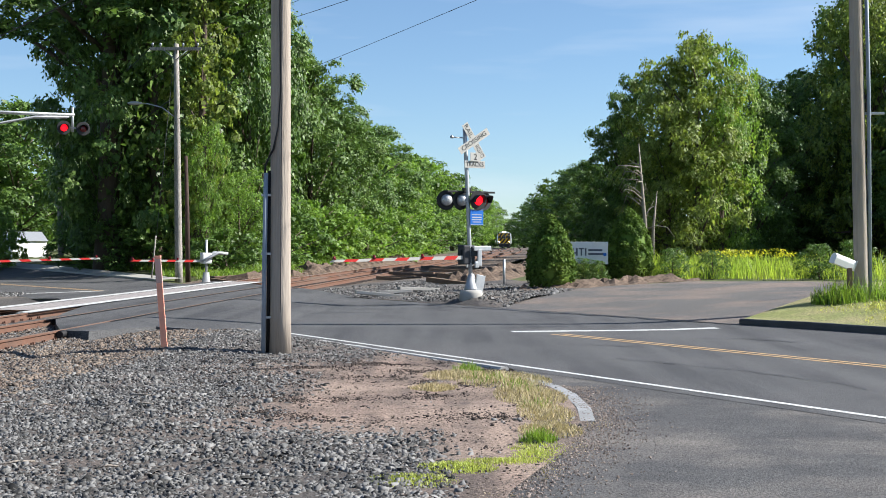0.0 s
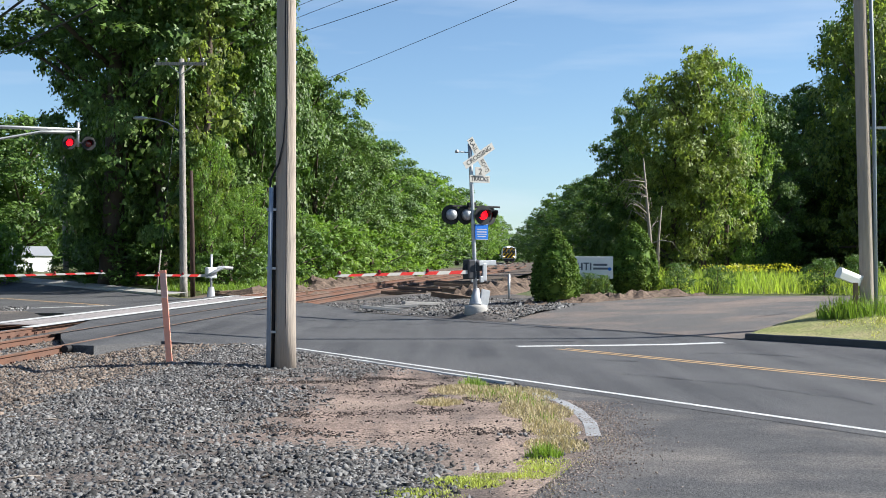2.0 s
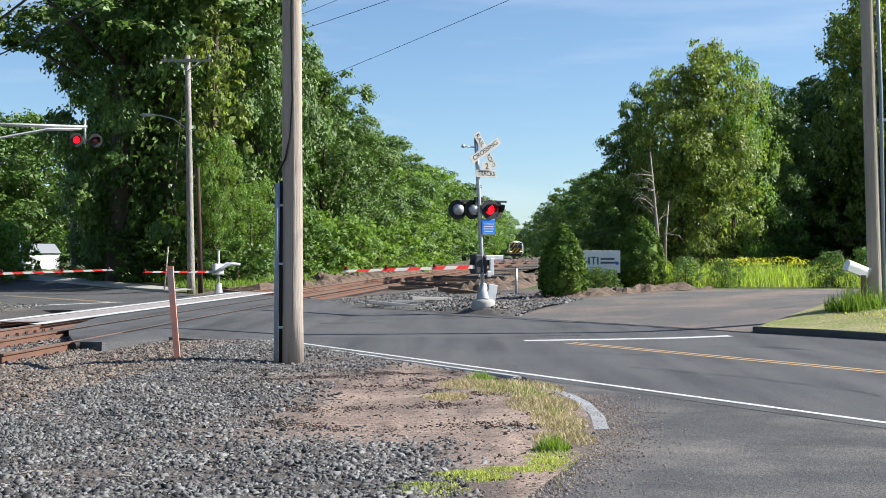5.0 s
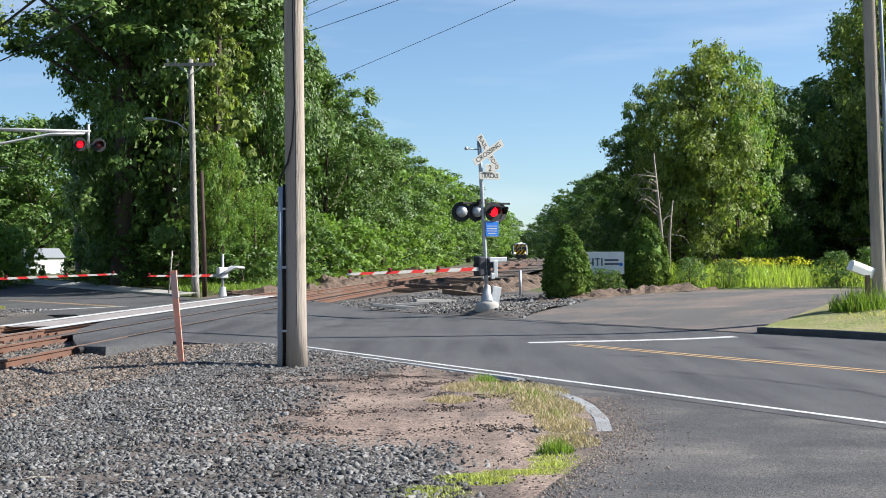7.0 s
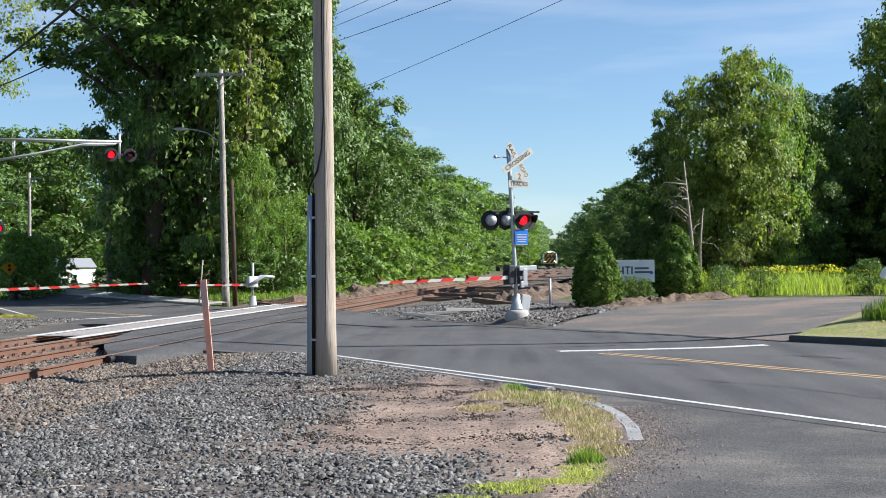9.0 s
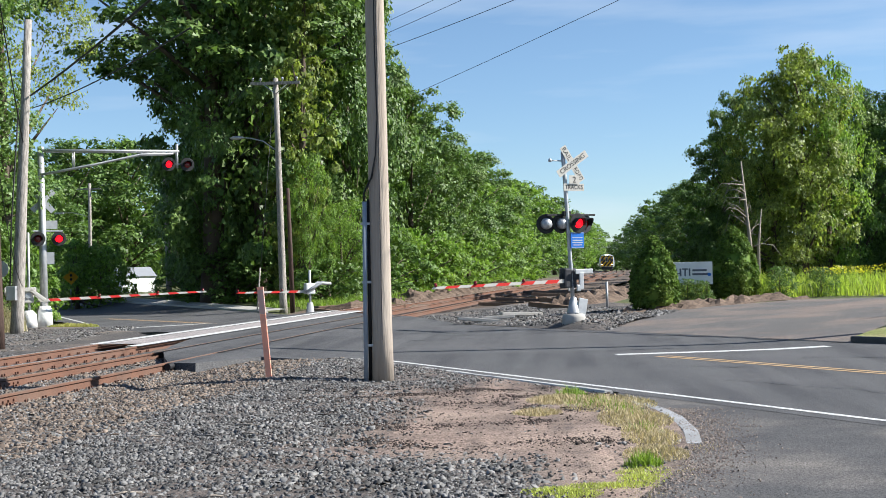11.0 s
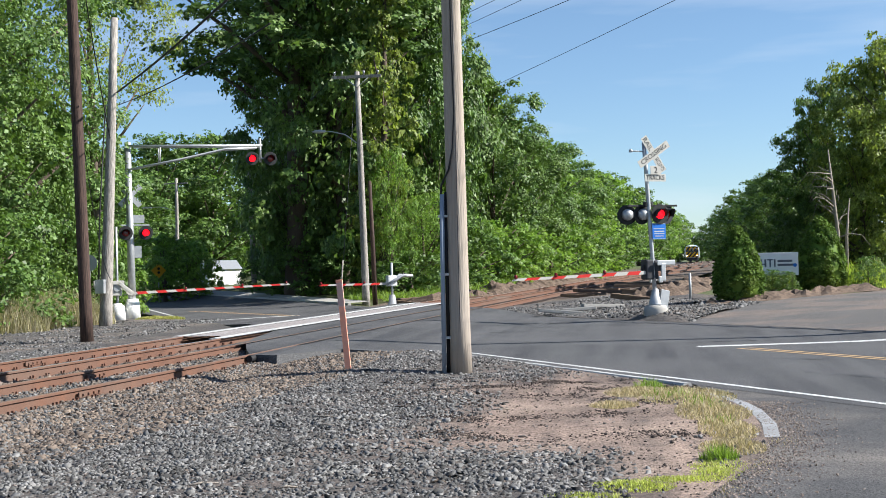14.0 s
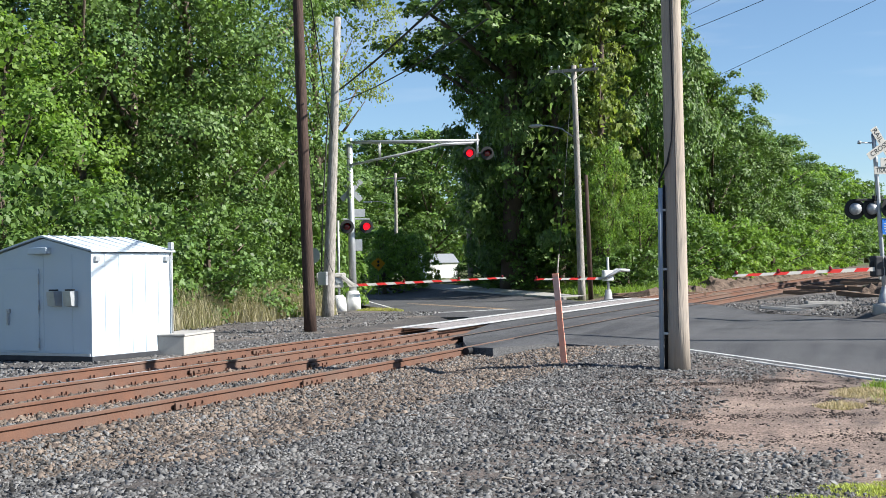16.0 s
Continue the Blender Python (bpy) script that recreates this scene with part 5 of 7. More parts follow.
crossbuck(cs, pose(0.05, 0.16, 5.25), True)
for z, wd, hh, dx in ((4.25, 0.55, 0.35, 0.35), (2.85, 0.6, 0.5, 0.18)):
    bm = bmesh.new()
    box(bm, (wd, 0.012, hh), (dx, 0.15, z), bevel=0.004)
    part("sign_back", bm, SIGN_EDGE, cs, "grey back of a traffic sign")
# gate beside the cantilever mast
lg = thing("gate", Matrix.Translation((-21.1, 51.3, 0.0)) @ Matrix.Rotation(radians(TOWARD + 180), 4, "Z"), "white gate mechanism with a lowered striped boom", "crossing gate", "crossing gates")
bm = bmesh.new()
tube(bm, [(0, 0, 0.0), (0, 0, 3.9)], 0.055, 10)
part("mast", bm, GALV, lg)
bm = bmesh.new()
lathe(bm, [(0.42, 0.0), (0.36, 0.55), (0.2, 0.7)], 4, Matrix.Rotation(math.pi / 4, 4, "Z"))
part("base_casting", bm, WHITE_PAINT, lg)
bm = bmesh.new()
box(bm, (0.46, 0.42, 0.62), (0.06, 0, 1.32), bevel=0.05)
box(bm, (0.3, 0.46, 0.3), (-0.12, 0, 1.5), bevel=0.04)
mc = part("gate_mechanism", bm, SIGN_WHITE, lg, "white steel mechanism box")
bm = bmesh.new()
lathe(bm, [(0.13, -0.03), (0.14, 0.0), (0.1, 0.03)], 14, Matrix.Translation((0.06, 0.225, 1.32)) @ Matrix.Rotation(math.pi / 2, 4, "X"))
part("cover_plate", bm, GALV, mc)
for yy in (-0.3, 0.3):
    bm = bmesh.new()
    box(bm, (0.62, 0.06, 0.34), (0.62, yy, 1.5), bevel=0.04)
    box(bm, (0.62, 0.05, 0.17), (0.18, yy, 1.56), Matrix.Identity(4), 0.03)
    box(bm, (0.75, 0.05, 0.15), (0, 0, 0), Matrix.Translation((-0.3, yy, 1.34)) @ Matrix.Rotation(radians(-38), 4, "Y"), 0.03)
    part("counterweight_arm", bm, SIGN_WHITE, mc, "white steel counterweight arm")
for k in (-1, 1):
    bm = bmesh.new()
    box(bm, (0.12, 0.4, 0.1), (0.62, 0, 1.5 + 0.09 * k), bevel=0.02)
    part("weight", bm, GALV, mc)
gate_arm(lg, 7.0, 1.1, 1.3, 0.4)
# gate across the road
fg = thing("gate", Matrix.Translation((-10.88, 59.06, 0.05)) @ Matrix.Rotation(radians(TOWARD), 4, "Z"), "pale grey gate post with raised counterweights and striped boom", "crossing gate", "crossing gates")
bm = bmesh.new()
tube(bm, [(0, 0, 0.0), (0, 0, 2.1)], 0.06, 10)
part("mast", bm, GALV, fg)
bm = bmesh.new()
lathe(bm, [(0.4, 0.0), (0.34, 0.12), (0.2, 0.14), (0.14, 0.6)], 10)
part("base_casting", bm, GALV, fg)
bm = bmesh.new()
box(bm, (0.46, 0.4, 0.5), (0.0, 0.05, 1.25), bevel=0.06)
mc = part("gate_mechanism", bm, WHITE_PAINT, fg)
for yy in (-0.25, 0.3):
    bm = bmesh.new()
    tube(bm, [(-0.3, yy, 1.1), (0.1, yy, 1.3), (0.5, yy, 1.5), (0.95, yy, 1.46)], [0.05, 0.07, 0.08, 0.07], 8)
    part("counterweight_arm", bm, GALV, mc)
gate_arm(fg, 3.3, 1.12, 1.14, 0.2)

# ---- signal shed and cable box ----
def signal_shed():
    """Steel bungalow: x along the front, y back."""
    fx, fy = Vector((-13.89, 21.49)), Vector((-2.09, 0.36)).normalized()
    ang = math.degrees(math.atan2(-fy.y, -fy.x))
    root = thing("signal_shed", pose(fx.x, fx.y, 0.02, 0, 0, ang), "white steel signal shed with a low gabled roof", "shed")
    wd, dp, hh, rise = 2.5, 2.35, 2.1, 0.3
    bm = bmesh.new()
    pr = [(-wd, 0.1), (0, 0.1), (0, hh), (-wd / 2, hh + rise), (-wd, hh)]
    f, b = [bm.verts.new((x, 0, z)) for x, z in pr], [bm.verts.new((x, dp, z)) for x, z in pr]
    bm.faces.new(f), bm.faces.new(b[::-1])
    for i in range(5):
        bm.faces.new((f[i], f[(i + 1) % 5], b[(i + 1) % 5], b[i]))
    body = part("body", bm, SHED_WHITE, root)
    for sgn in (1, -1):
        bm = bmesh.new()
        cx, ex = -wd / 2, (0.07 if sgn > 0 else -wd - 0.07)
        ez = hh + 0.03 - 0.015
        q = [(cx, -0.06, hh + rise + 0.03), (ex, -0.06, ez), (ex, dp + 0.07, ez), (cx, dp + 0.07, hh + rise + 0.03)]
        lo = [bm.verts.new(v) for v in q]
        hi = [bm.verts.new((v[0], v[1], v[2] + 0.035)) for v in q]
        bm.faces.new(lo), bm.faces.new(hi)
        for i in range(4):
            bm.faces.new((lo[i], lo[(i + 1) % 4], hi[(i + 1) % 4], hi[i]))
        rf = part("roof_sheet", bm, SHED_WHITE, root)
        for k in range(6):
            bm = bmesh.new()
            y = 0.2 + k * (dp - 0.3) / 5
            tube(bm, [(cx, y, hh + rise + 0.068), (ex, y, ez + 0.038)], 0.012, 6)
            part("roof_seam", bm, SHED_WHITE, rf)
    bm = bmesh.new()
    box(bm, (wd + 0.08, dp + 0.08, 0.1), (-wd / 2, dp / 2, 0.05), bevel=0.01)
    part("skid", bm, DARK_STEEL, root, "dark steel base frame")
    bm = bmesh.new()
    box(bm, (wd, 0.03, 0.05), (-wd / 2, -0.05, 0.13))
    part("sill", bm, GALV, root)
    for k in range(1, 6):
        bm = bmesh.new()
        box(bm, (0.012, 0.035, hh - 0.12), (0.004, k * dp / 6, hh / 2 + 0.06), bevel=0.003)
        part("wall_seam", bm, SHED_WHITE, body)
    for x in (-0.5, -1.25):
        bm = bmesh.new()
        box(bm, (0.03, 0.01, hh - 0.2), (x, -0.003, hh / 2 + 0.08), bevel=0.003)
        part("wall_seam", bm, SHED_WHITE, body)
    bm = bmesh.new()
    box(bm, (0.95, 0.03, 1.62), (-1.83, -0.012, 1.0), bevel=0.008)
    door = part("door", bm, SHED_WHITE, root, "flush white steel door")
    for z in (0.35, 1.1, 1.6):
        bm = bmesh.new()
        tube(bm, [(-1.34, -0.035, z - 0.1), (-1.34, -0.035, z + 0.1)], 0.014, 8)
        part("hinge", bm, GALV, door)
    bm = bmesh.new()
    box(bm, (0.09, 0.05, 0.09), (-2.15, -0.05, 0.98), bevel=0.01)
    box(bm, (0.03, 0.06, 0.3), (-2.15, -0.06, 0.85), bevel=0.008)
    part("handle", bm, GALV, door, "steel door latch")
    for x in (-0.88, -0.46):
        bm = bmesh.new()
        vs0 = [bm.verts.new(v) for v in ((x - 0.12, 0, 1.06), (x + 0.12, 0, 1.06), (x + 0.12, 0, 1.36), (x - 0.12, 0, 1.36))]
        vs1 = [bm.verts.new(v) for v in ((x - 0.1, -0.16, 1.08), (x + 0.1, -0.16, 1.08), (x + 0.1, -0.2, 1.36), (x - 0.1, -0.2, 1.36))]
        bm.faces.new(vs1)
        for i in range(4):
            bm.faces.new((vs0[i], vs0[(i + 1) % 4], vs1[(i + 1) % 4], vs1[i]))
        hood = part("vent_hood", bm, GALV, root, "grey steel vent hood")
        bm = bmesh.new()
        box(bm, (0.2, 0.06, 0.03), (x + 0.02, -0.12, 1.385), bevel=0.005)
        part("hood_cap", bm, BLACK, hood)
    bm = bmesh.new()
    box(bm, (0.5, 0.14, 0.13), (-1.28, -0.07, 2.16), bevel=0.02)
    part("vent_box", bm, SHED_WHITE, root, "white gable vent box")
    for y in (0.14, dp - 0.16):
        bm = bmesh.new()
        box(bm, (0.05, 0.13, 0.1), (0.03, y, hh - 0.12), bevel=0.006)
        part("lifting_lug", bm, GALV, root)
    bm = bmesh.new()
    tube(bm, [(0.04, dp - 0.02, 0.0), (0.04, dp - 0.02, 2.2)], 0.02, 8)
    box(bm, (0.1, 0.1, 0.16), (0.05, dp - 0.05, 2.24), bevel=0.02)
    part("service_pipe", bm, GALV, root, "thin pipe up the wall corner")
    bm = bmesh.new()
    for z in (0.1, 0.2):
        tube(bm, [(0.02, dp - 0.25, z), (0.4, dp + 0.1, z + 0.02)], 0.025, 8)
    part("cable_pipe", bm, GALV, root)
    return root


signal_shed()
bx = thing("cable_box", pose(-13.0, 23.45, 0.0, 0, 0, 8), "low pale concrete cable box on the gravel", "utility box")
bm = bmesh.new()
box(bm, (0.75, 1.75, 0.4), (-0.375, 0.875, 0.2), bevel=0.02)
part("body", bm, CONCRETE, bx)
bm = bmesh.new()
box(bm, (0.79, 1.8, 0.045), (-0.375, 0.875, 0.425), bevel=0.01)
part("lid", bm, CONCRETE, bx, "flat pale lid")

# ---- roadside things ----
st = thing("marker_stake", Matrix.Translation((-4.56, 21.07, 0.04)), "leaning orange wooden marker stake with faded top", "stake")
lean = Matrix.Rotation(radians(-4.6), 4, "Y")
bm = bmesh.new()
box(bm, (0.1, 0.035, 1.15), (0, 0, 0.5), lean, 0.006)
part("board", bm, ORANGE, st)
bm = bmesh.new()
box(bm, (0.104, 0.039, 0.42), (0, 0, 1.29), lean, 0.006)
part("faded_tip", bm, ORANGE_FADED, st, "sun-faded pink upper end")
bm = bmesh.new()
box(bm, (0.11, 0.045, 0.05), (0, 0, 1.5), lean, 0.006)
part("cap", bm, ORANGE, st)

mb = thing("mailbox", Matrix.Translation((9.2, 29.5, 0.4)), "white metal mailbox tilted on its post beside a pole", "mailbox")
bm = bmesh.new()
box(bm, (0.1, 0.1, 1.0), (0.14, 0.0, 0.4), bevel=0.01)
part("post", bm, TIMBER, mb)
bm = bmesh.new()
prof = [(-0.11, 0.0), (0.11, 0.0), (0.11, 0.14)] + [(0.11 * math.cos(t), 0.14 + 0.11 * math.sin(t)) for t in (0.5, 1.0, 1.57, 2.1, 2.6)] + [(-0.11, 0.14)]
tilt = Matrix.Translation((-0.28, 0, 1.02)) @ Matrix.Rotation(radians(20), 4, "Y") @ Matrix.Rotation(radians(18), 4, "Z")
aa = [bm.verts.new(tilt @ Vector((0.0, y, z))) for y, z in prof]
bb = [bm.verts.new(tilt @ Vector((0.56, y, z))) for y, z in prof]
bm.faces.new(aa), bm.faces.new(bb[::-1])
for i in range(len(prof)):
    bm.faces.new((aa[i], aa[(i + 1) % len(prof)], bb[(i + 1) % len(prof)], bb[i]))
box_ = part("box", bm, WHITE_PAINT, mb)
bm = bmesh.new()
box(bm, (0.012, 0.235, 0.25), (0.57, 0, 0.125), tilt, 0.004)
part("door", bm, GALV, box_)

sg = thing("company_sign", Matrix.Translation((5.46, 50.8, 0.45)) @ Matrix.Rotation(radians(-2), 4, "Z"), "white roadside business sign with dark lettering shapes", "sign")
bm = bmesh.new()
box(bm, (2.1, 0.09, 0.88), (0, 0, 1.16), bevel=0.01)
board = part("board", bm, WHITE_PAINT, sg)
for x in (-0.8, 0.8):
    bm = bmesh.new()
    box(bm, (0.1, 0.1, 0.9), (x, 0, 0.4), bevel=0.01)
    part("post", bm, TIMBER, sg)
GREY_INK = mat("grey_ink", (0.12, 0.13, 0.16), 0.6)
for x, z, wd, hh in ((-0.34, 1.2, 0.07, 0.3), (-0.18, 1.2, 0.07, 0.3), (-0.26, 1.16, 0.16, 0.05), (0.0, 1.2, 0.06, 0.3), (0.0, 1.33, 0.22, 0.05), (0.17, 1.2, 0.06, 0.3), (0.55, 1.27, 0.55, 0.08), (0.58, 1.12, 0.62, 0.08), (-0.55, 1.22, 0.14, 0.05), (-0.55, 1.22, 0.05, 0.16)):
    bm = bmesh.new()
    box(bm, (wd, 0.006, hh), (x, -0.048, z), bevel=0.001)
    part("lettering_bar", bm, GREY_INK, board)
bm = bmesh.new()
lathe(bm, [(0.07, 0), (0.07, 0.006)], 12, Matrix.Translation((0.92, -0.05, 1.1)) @ Matrix.Rotation(math.pi / 2, 4, "X"))
part("emblem", bm, BLUE_SIGN, board)

ys = thing("warning_sign", Matrix.Translation((-33.54, 88.9, 0.0)) @ Matrix.Rotation(radians(38), 4, "Z"), "round yellow warning sign on a steel post by the bushes", "road sign")
bm = bmesh.new()
tube(bm, [(0, 0, 0), (0, 0, 2.3)], 0.035, 8)
part("post", bm, GALV, ys)
bm = bmesh.new()
box(bm, (0.78, 0.02, 0.78), (0, 0, 0), Matrix.Translation((0, -0.05, 2.3)) @ Matrix.Rotation(math.pi / 4, 4, "Y"), 0.02)
pl = part("plate", bm, YELLOW_SIGN, ys)
for z in (2.16, 2.44):
    bm = bmesh.new()
    lathe(bm, [(0.1, 0), (0.1, 0.006)], 14, Matrix.Translation((0, -0.066, z)) @ Matrix.Rotation(math.pi / 2, 4, "X"))
    part("symbol", bm, BLACK, pl)
rd = thing("round_sign", Matrix.Translation((-18.93, 43.6, 0.0)), "pale round sign on a post behind a pole", "road sign")
bm = bmesh.new()
tube(bm, [(0, 0, 0), (0, 0, 2.3)], 0.03, 8)
part("post", bm, GALV, rd)
bm = bmesh.new()
lathe(bm, [(0.3, 0), (0.3, 0.01)], 24, Matrix.Translation((0, -0.03, 2.3)) @ Matrix.Rotation(math.pi / 2, 4, "X"))
part("plate", bm, SIGN_EDGE, rd)

# white house at the road's end
hs = thing("house", pose(-37.0, 115.0, 0.0, 0, 0, 42) @ Matrix.Scale(0.36, 4), "white clapboard house half hidden by trees", "house")
bm = bmesh.new()
box(bm, (9.0, 7.0, 6.8), (0, 3.5, 3.4))
wl_ = part("wall", bm, WHITE_PAINT, hs)
bm = bmesh.new()
rv = [bm.verts.new(v) for v in ((-4.8, -0.4, 4.2), (4.8, -0.4, 4.2), (4.8, 7.4, 4.2), (-4.8, 7.4, 4.2), (-4.8, 3.5, 6.6), (4.8, 3.5, 6.6))]
for v in rv:
    v.co.z += 2.6
for q in ((0, 1, 5, 4), (2, 3, 4, 5), (1, 2, 5), (3, 0, 4), (3, 2, 1, 0)):
    bm.faces.new([rv[i] for i in q])
part("roof", bm, GALV, hs, "grey shingled roof")
for x in (-2.6, 0.4, 2.9):
    bm = bmesh.new()
    box(bm, (1.0, 0.08, 1.4), (x, -0.02, 2.2), bevel=0.02)
    wn_ = part("window", bm, WINDOW, wl_)
    bm = bmesh.new()
    box(bm, (1.2, 0.06, 0.1), (x, -0.05, 1.45))
    part("sill", bm, WHITE_PAINT, wn_)
bm = bmesh.new()
box(bm, (5.0, 2.0, 0.9), (0.5, -1.6, 0.45), bevel=0.05)
part("porch", bm, TIMBER, hs, "low brick-red porch")
for x in (-1.8, 0.5, 2.8):
    bm = bmesh.new()
    box(bm, (0.16, 0.16, 2.4), (x, -2.4, 2.0), bevel=0.02)
    part("porch_post", bm, WHITE_PAINT, hs)

# loose timbers and broken concrete beside the tracks
rng_l = random.Random(8)
for x, y, ln, ang, m, lab in ((-2.2, 44.6, 1.7, 8, CONCRETE, "pale broken concrete slab on the gravel"), (-0.9, 47.2, 1.6, 24, CONCRETE, "pale broken concrete slab on the gravel"), (-1.7, 45.8, 1.2, 12, CONCRETE, "pale broken concrete slab on the gravel"),
                              (-10.2, 64, 2.4, 25, TIMBER, "old brown sleeper lying on the bank"), (-8.9, 66, 2.4, -20, TIMBER, "old brown sleeper lying on the bank"), (-8.0, 63.0, 2.4, 30, TIMBER, "old brown sleeper lying on the bank"),
                              (0.8, 58, 2.4, -32, TIMBER, "old brown sleeper lying on the bank"), (1.8, 62, 2.4, -38, TIMBER, "old brown sleeper lying on the bank"), (3.0, 66, 2.4, -30, TIMBER, "old brown sleeper lying on the bank"),
                              (0.2, 53, 2.2, -40, TIMBER, "old brown sleeper lying on the bank"), (3.9, 70, 2.4, -36, TIMBER, "old brown sleeper lying on the bank")):
    bm = bmesh.new()
    box(bm, (ln, 0.34 if m is CONCRETE else 0.24, 0.12 if m is CONCRETE else 0.2), bevel=0.02)
    o = part("slab" if m is CONCRETE else "timber", bm, m)
    o.matrix_world = pose(x, y, max(height(x, y), track_z(y) - 0.2 if abs(x - track_x(y) - 1.7) < 4 else 0) + 0.1, rng_l.uniform(-4, 4), rng_l.uniform(-6, 6), ang)
    tagged(o, lab, "slab" if m is CONCRETE else "timber", "loose timbers" if m is TIMBER else "concrete slabs")
post = thing("marker_post", Matrix.Translation((2.4, 50.5, 0.3)), "thin grey steel marker post on the bank", "post")
bm = bmesh.new()
tube(bm, [(0, 0, -0.1), (0, 0, 1.05)], 0.05, 8)
part("pipe", bm, GALV, post)


for k in range(34):
    left = k % 2
    y = rng_l.uniform(61, 84) if left else rng_l.uniform(58, 82)
    x = track_x(y) + (rng_l.uniform(-3.4, -2.2) if left else NEAR + rng_l.uniform(2.0, 4.2))
    bm = bmesh.new()
    box(bm, (2.3, 0.22, 0.16), bevel=0.02)
    o = part("timber", bm, TIMBER if k % 3 else TIE_WOOD)
    o.matrix_world = pose(x, y, max(height(x, y), track_z(y) - 0.25) + 0.03, rng_l.uniform(-5, 5), rng_l.uniform(-4, 4), rng_l.uniform(-50, 10))
    tagged(o, "old brown sleeper lying on the bank", "timber", "loose timbers")
# dead brush behind the shed
brush = thing("dead_brush", Matrix.Translation((-23.5, 34.5, 0.0)), "tangle of dead brown branches by the wood", "brush")
bm = bmesh.new()
for k in range(60):
    a, e = rng_l.uniform(0, 6.28), rng_l.uniform(0.3, 1.3)
    ln = rng_l.uniform(1.0, 2.8)
    d = Vector((math.cos(a) * math.cos(e), math.sin(a) * math.cos(e), math.sin(e)))
    p0 = Vector((rng_l.uniform(-1, 1), rng_l.uniform(-0.5, 0.5), rng_l.uniform(0.6, 1.4)))
    tube(bm, [p0, p0 + d * ln * 0.5 + Vector((0, 0, 0.1)), p0 + d * ln], [0.03, 0.018, 0.006], 5)
part("branches", bm, BARK, brush)


# earth banks
def bank(name, pts, wide, high, seed, label):
    vs, fs = [], []
    ln = line_pts(pts, 0.35)
    n = 14
    for i, p in enumerate(ln):
        d = (ln[min(i + 1, len(ln) - 1)] - ln[max(i - 1, 0)]).normalized()
        end = min(1.0, min(i, len(ln) - 1 - i) / 4)
        for k in range(n):
            t = k / (n - 1) * 2 - 1
            x, y = p.x - d.y * t * wide, p.y + d.x * t * wide
            z = (1 - t * t) * high * end * (0.7 + 0.6 * noise.noise((x * 0.5, y * 0.5, seed))) + 0.34 * noise.fractal((x * 1.4, y * 1.4, seed), 1, 2, 4) * (1 - t * t)
            base = max(height(x, y), track_z(y) - 0.22 if abs(x - track_x(y) - 1.7) < 4.2 else 0)
            vs.append((x, y, base - 0.06 + max(-0.05, z)))
    for i in range(len(ln) - 1):
        for k in range(n - 1):
            fs.append((i * n + k, i * n + k + 1, (i + 1) * n + k + 1, (i + 1) * n + k))
    o = mesh_ob(name, vs, fs, EARTH)
    if sum(p.normal.z for p in o.data.polygons) < 0:
        o.data.flip_normals()
    tagged(o, label, "earth bank", kind="structure")


bank("earth_bank_a", [(-11.2, 62.5), (-9.6, 62.0), (-8.2, 64.5), (-7.4, 68.0)], 1.5, 0.5, 1.0, "brown bank of turned earth by the tracks")
bank("earth_bank_b", [(-8.0, 70), (-6.8, 76), (-5.6, 84), (-3.0, 100)], 1.6, 0.55, 2.0, "brown bank of turned earth by the tracks")
bank("earth_bank_c", [(0.6, 54), (2.2, 60), (4.0, 68), (6.0, 78)], 1.5, 0.5, 3.0, "brown bank of turned earth by the tracks")
bank("mulch_bed", [(2.6, 45.6), (4.6, 46.2), (7.0, 49.5), (9.5, 50.5)], 1.4, 0.22, 4.0, "reddish mulch bed under the clipped bushes")

# ---- train standing on the far track beyond the crossing ----
def body_section():
    """Half-rounded car body cross-section, x across, z up from the rails."""
    return [(-1.5, 1.05), (-1.58, 1.25), (-1.6, 2.4), (-1.52, 3.1), (-1.28, 3.5), (-0.8, 3.76), (0, 3.86), (0.8, 3.76), (1.28, 3.5), (1.52, 3.1), (1.6, 2.4), (1.58, 1.25), (1.5, 1.05)]


def hull(bm, y0, y1, squeeze0=1.0, squeeze1=1.0, mi=0):
    sec = body_section()
    r = []
    for y, q in ((y0, squeeze0), (y1, squeeze1)):
        r.append([bm.verts.new((x * q, y, 1.05 + (z - 1.05) * (1 - (1 - q) * 0.6))) for x, z in sec])
    n = len(sec)
    for k in range(n):
        bm.faces.new((r[0][k], r[0][(k + 1) % n], r[1][(k + 1) % n], r[1][k])).material_index = mi
    bm.faces.new(r[0]), bm.faces.new(r[1][::-1])


def bogie(parent, y):
    bm = bmesh.new()
    for sx in (-1.0, 1.0):
        box(bm, (0.14, 2.6, 0.3), (sx, y, 0.62), bevel=0.05)
        box(bm, (0.2, 0.5, 0.4), (sx, y, 0.7), bevel=0.06)
    box(bm, (1.9, 0.4, 0.25), (0, y, 0.65), bevel=0.03)
    b = part("bogie", bm, DARK_STEEL, parent, "dark steel wheel truck")
    for dy in (-1.25, 1.25):
        for sx in (-0.75, 0.75):
            bm = bmesh.new()
            lathe(bm, [(0.3, -0.06), (0.45, -0.05), (0.46, 0.05), (0.2, 0.06)], 18, Matrix.Translation((sx, y + dy, 0.46)) @ Matrix.Rotation(math.pi / 2, 4, "Y"))
            part("wheel", bm, DARK_STEEL, b)


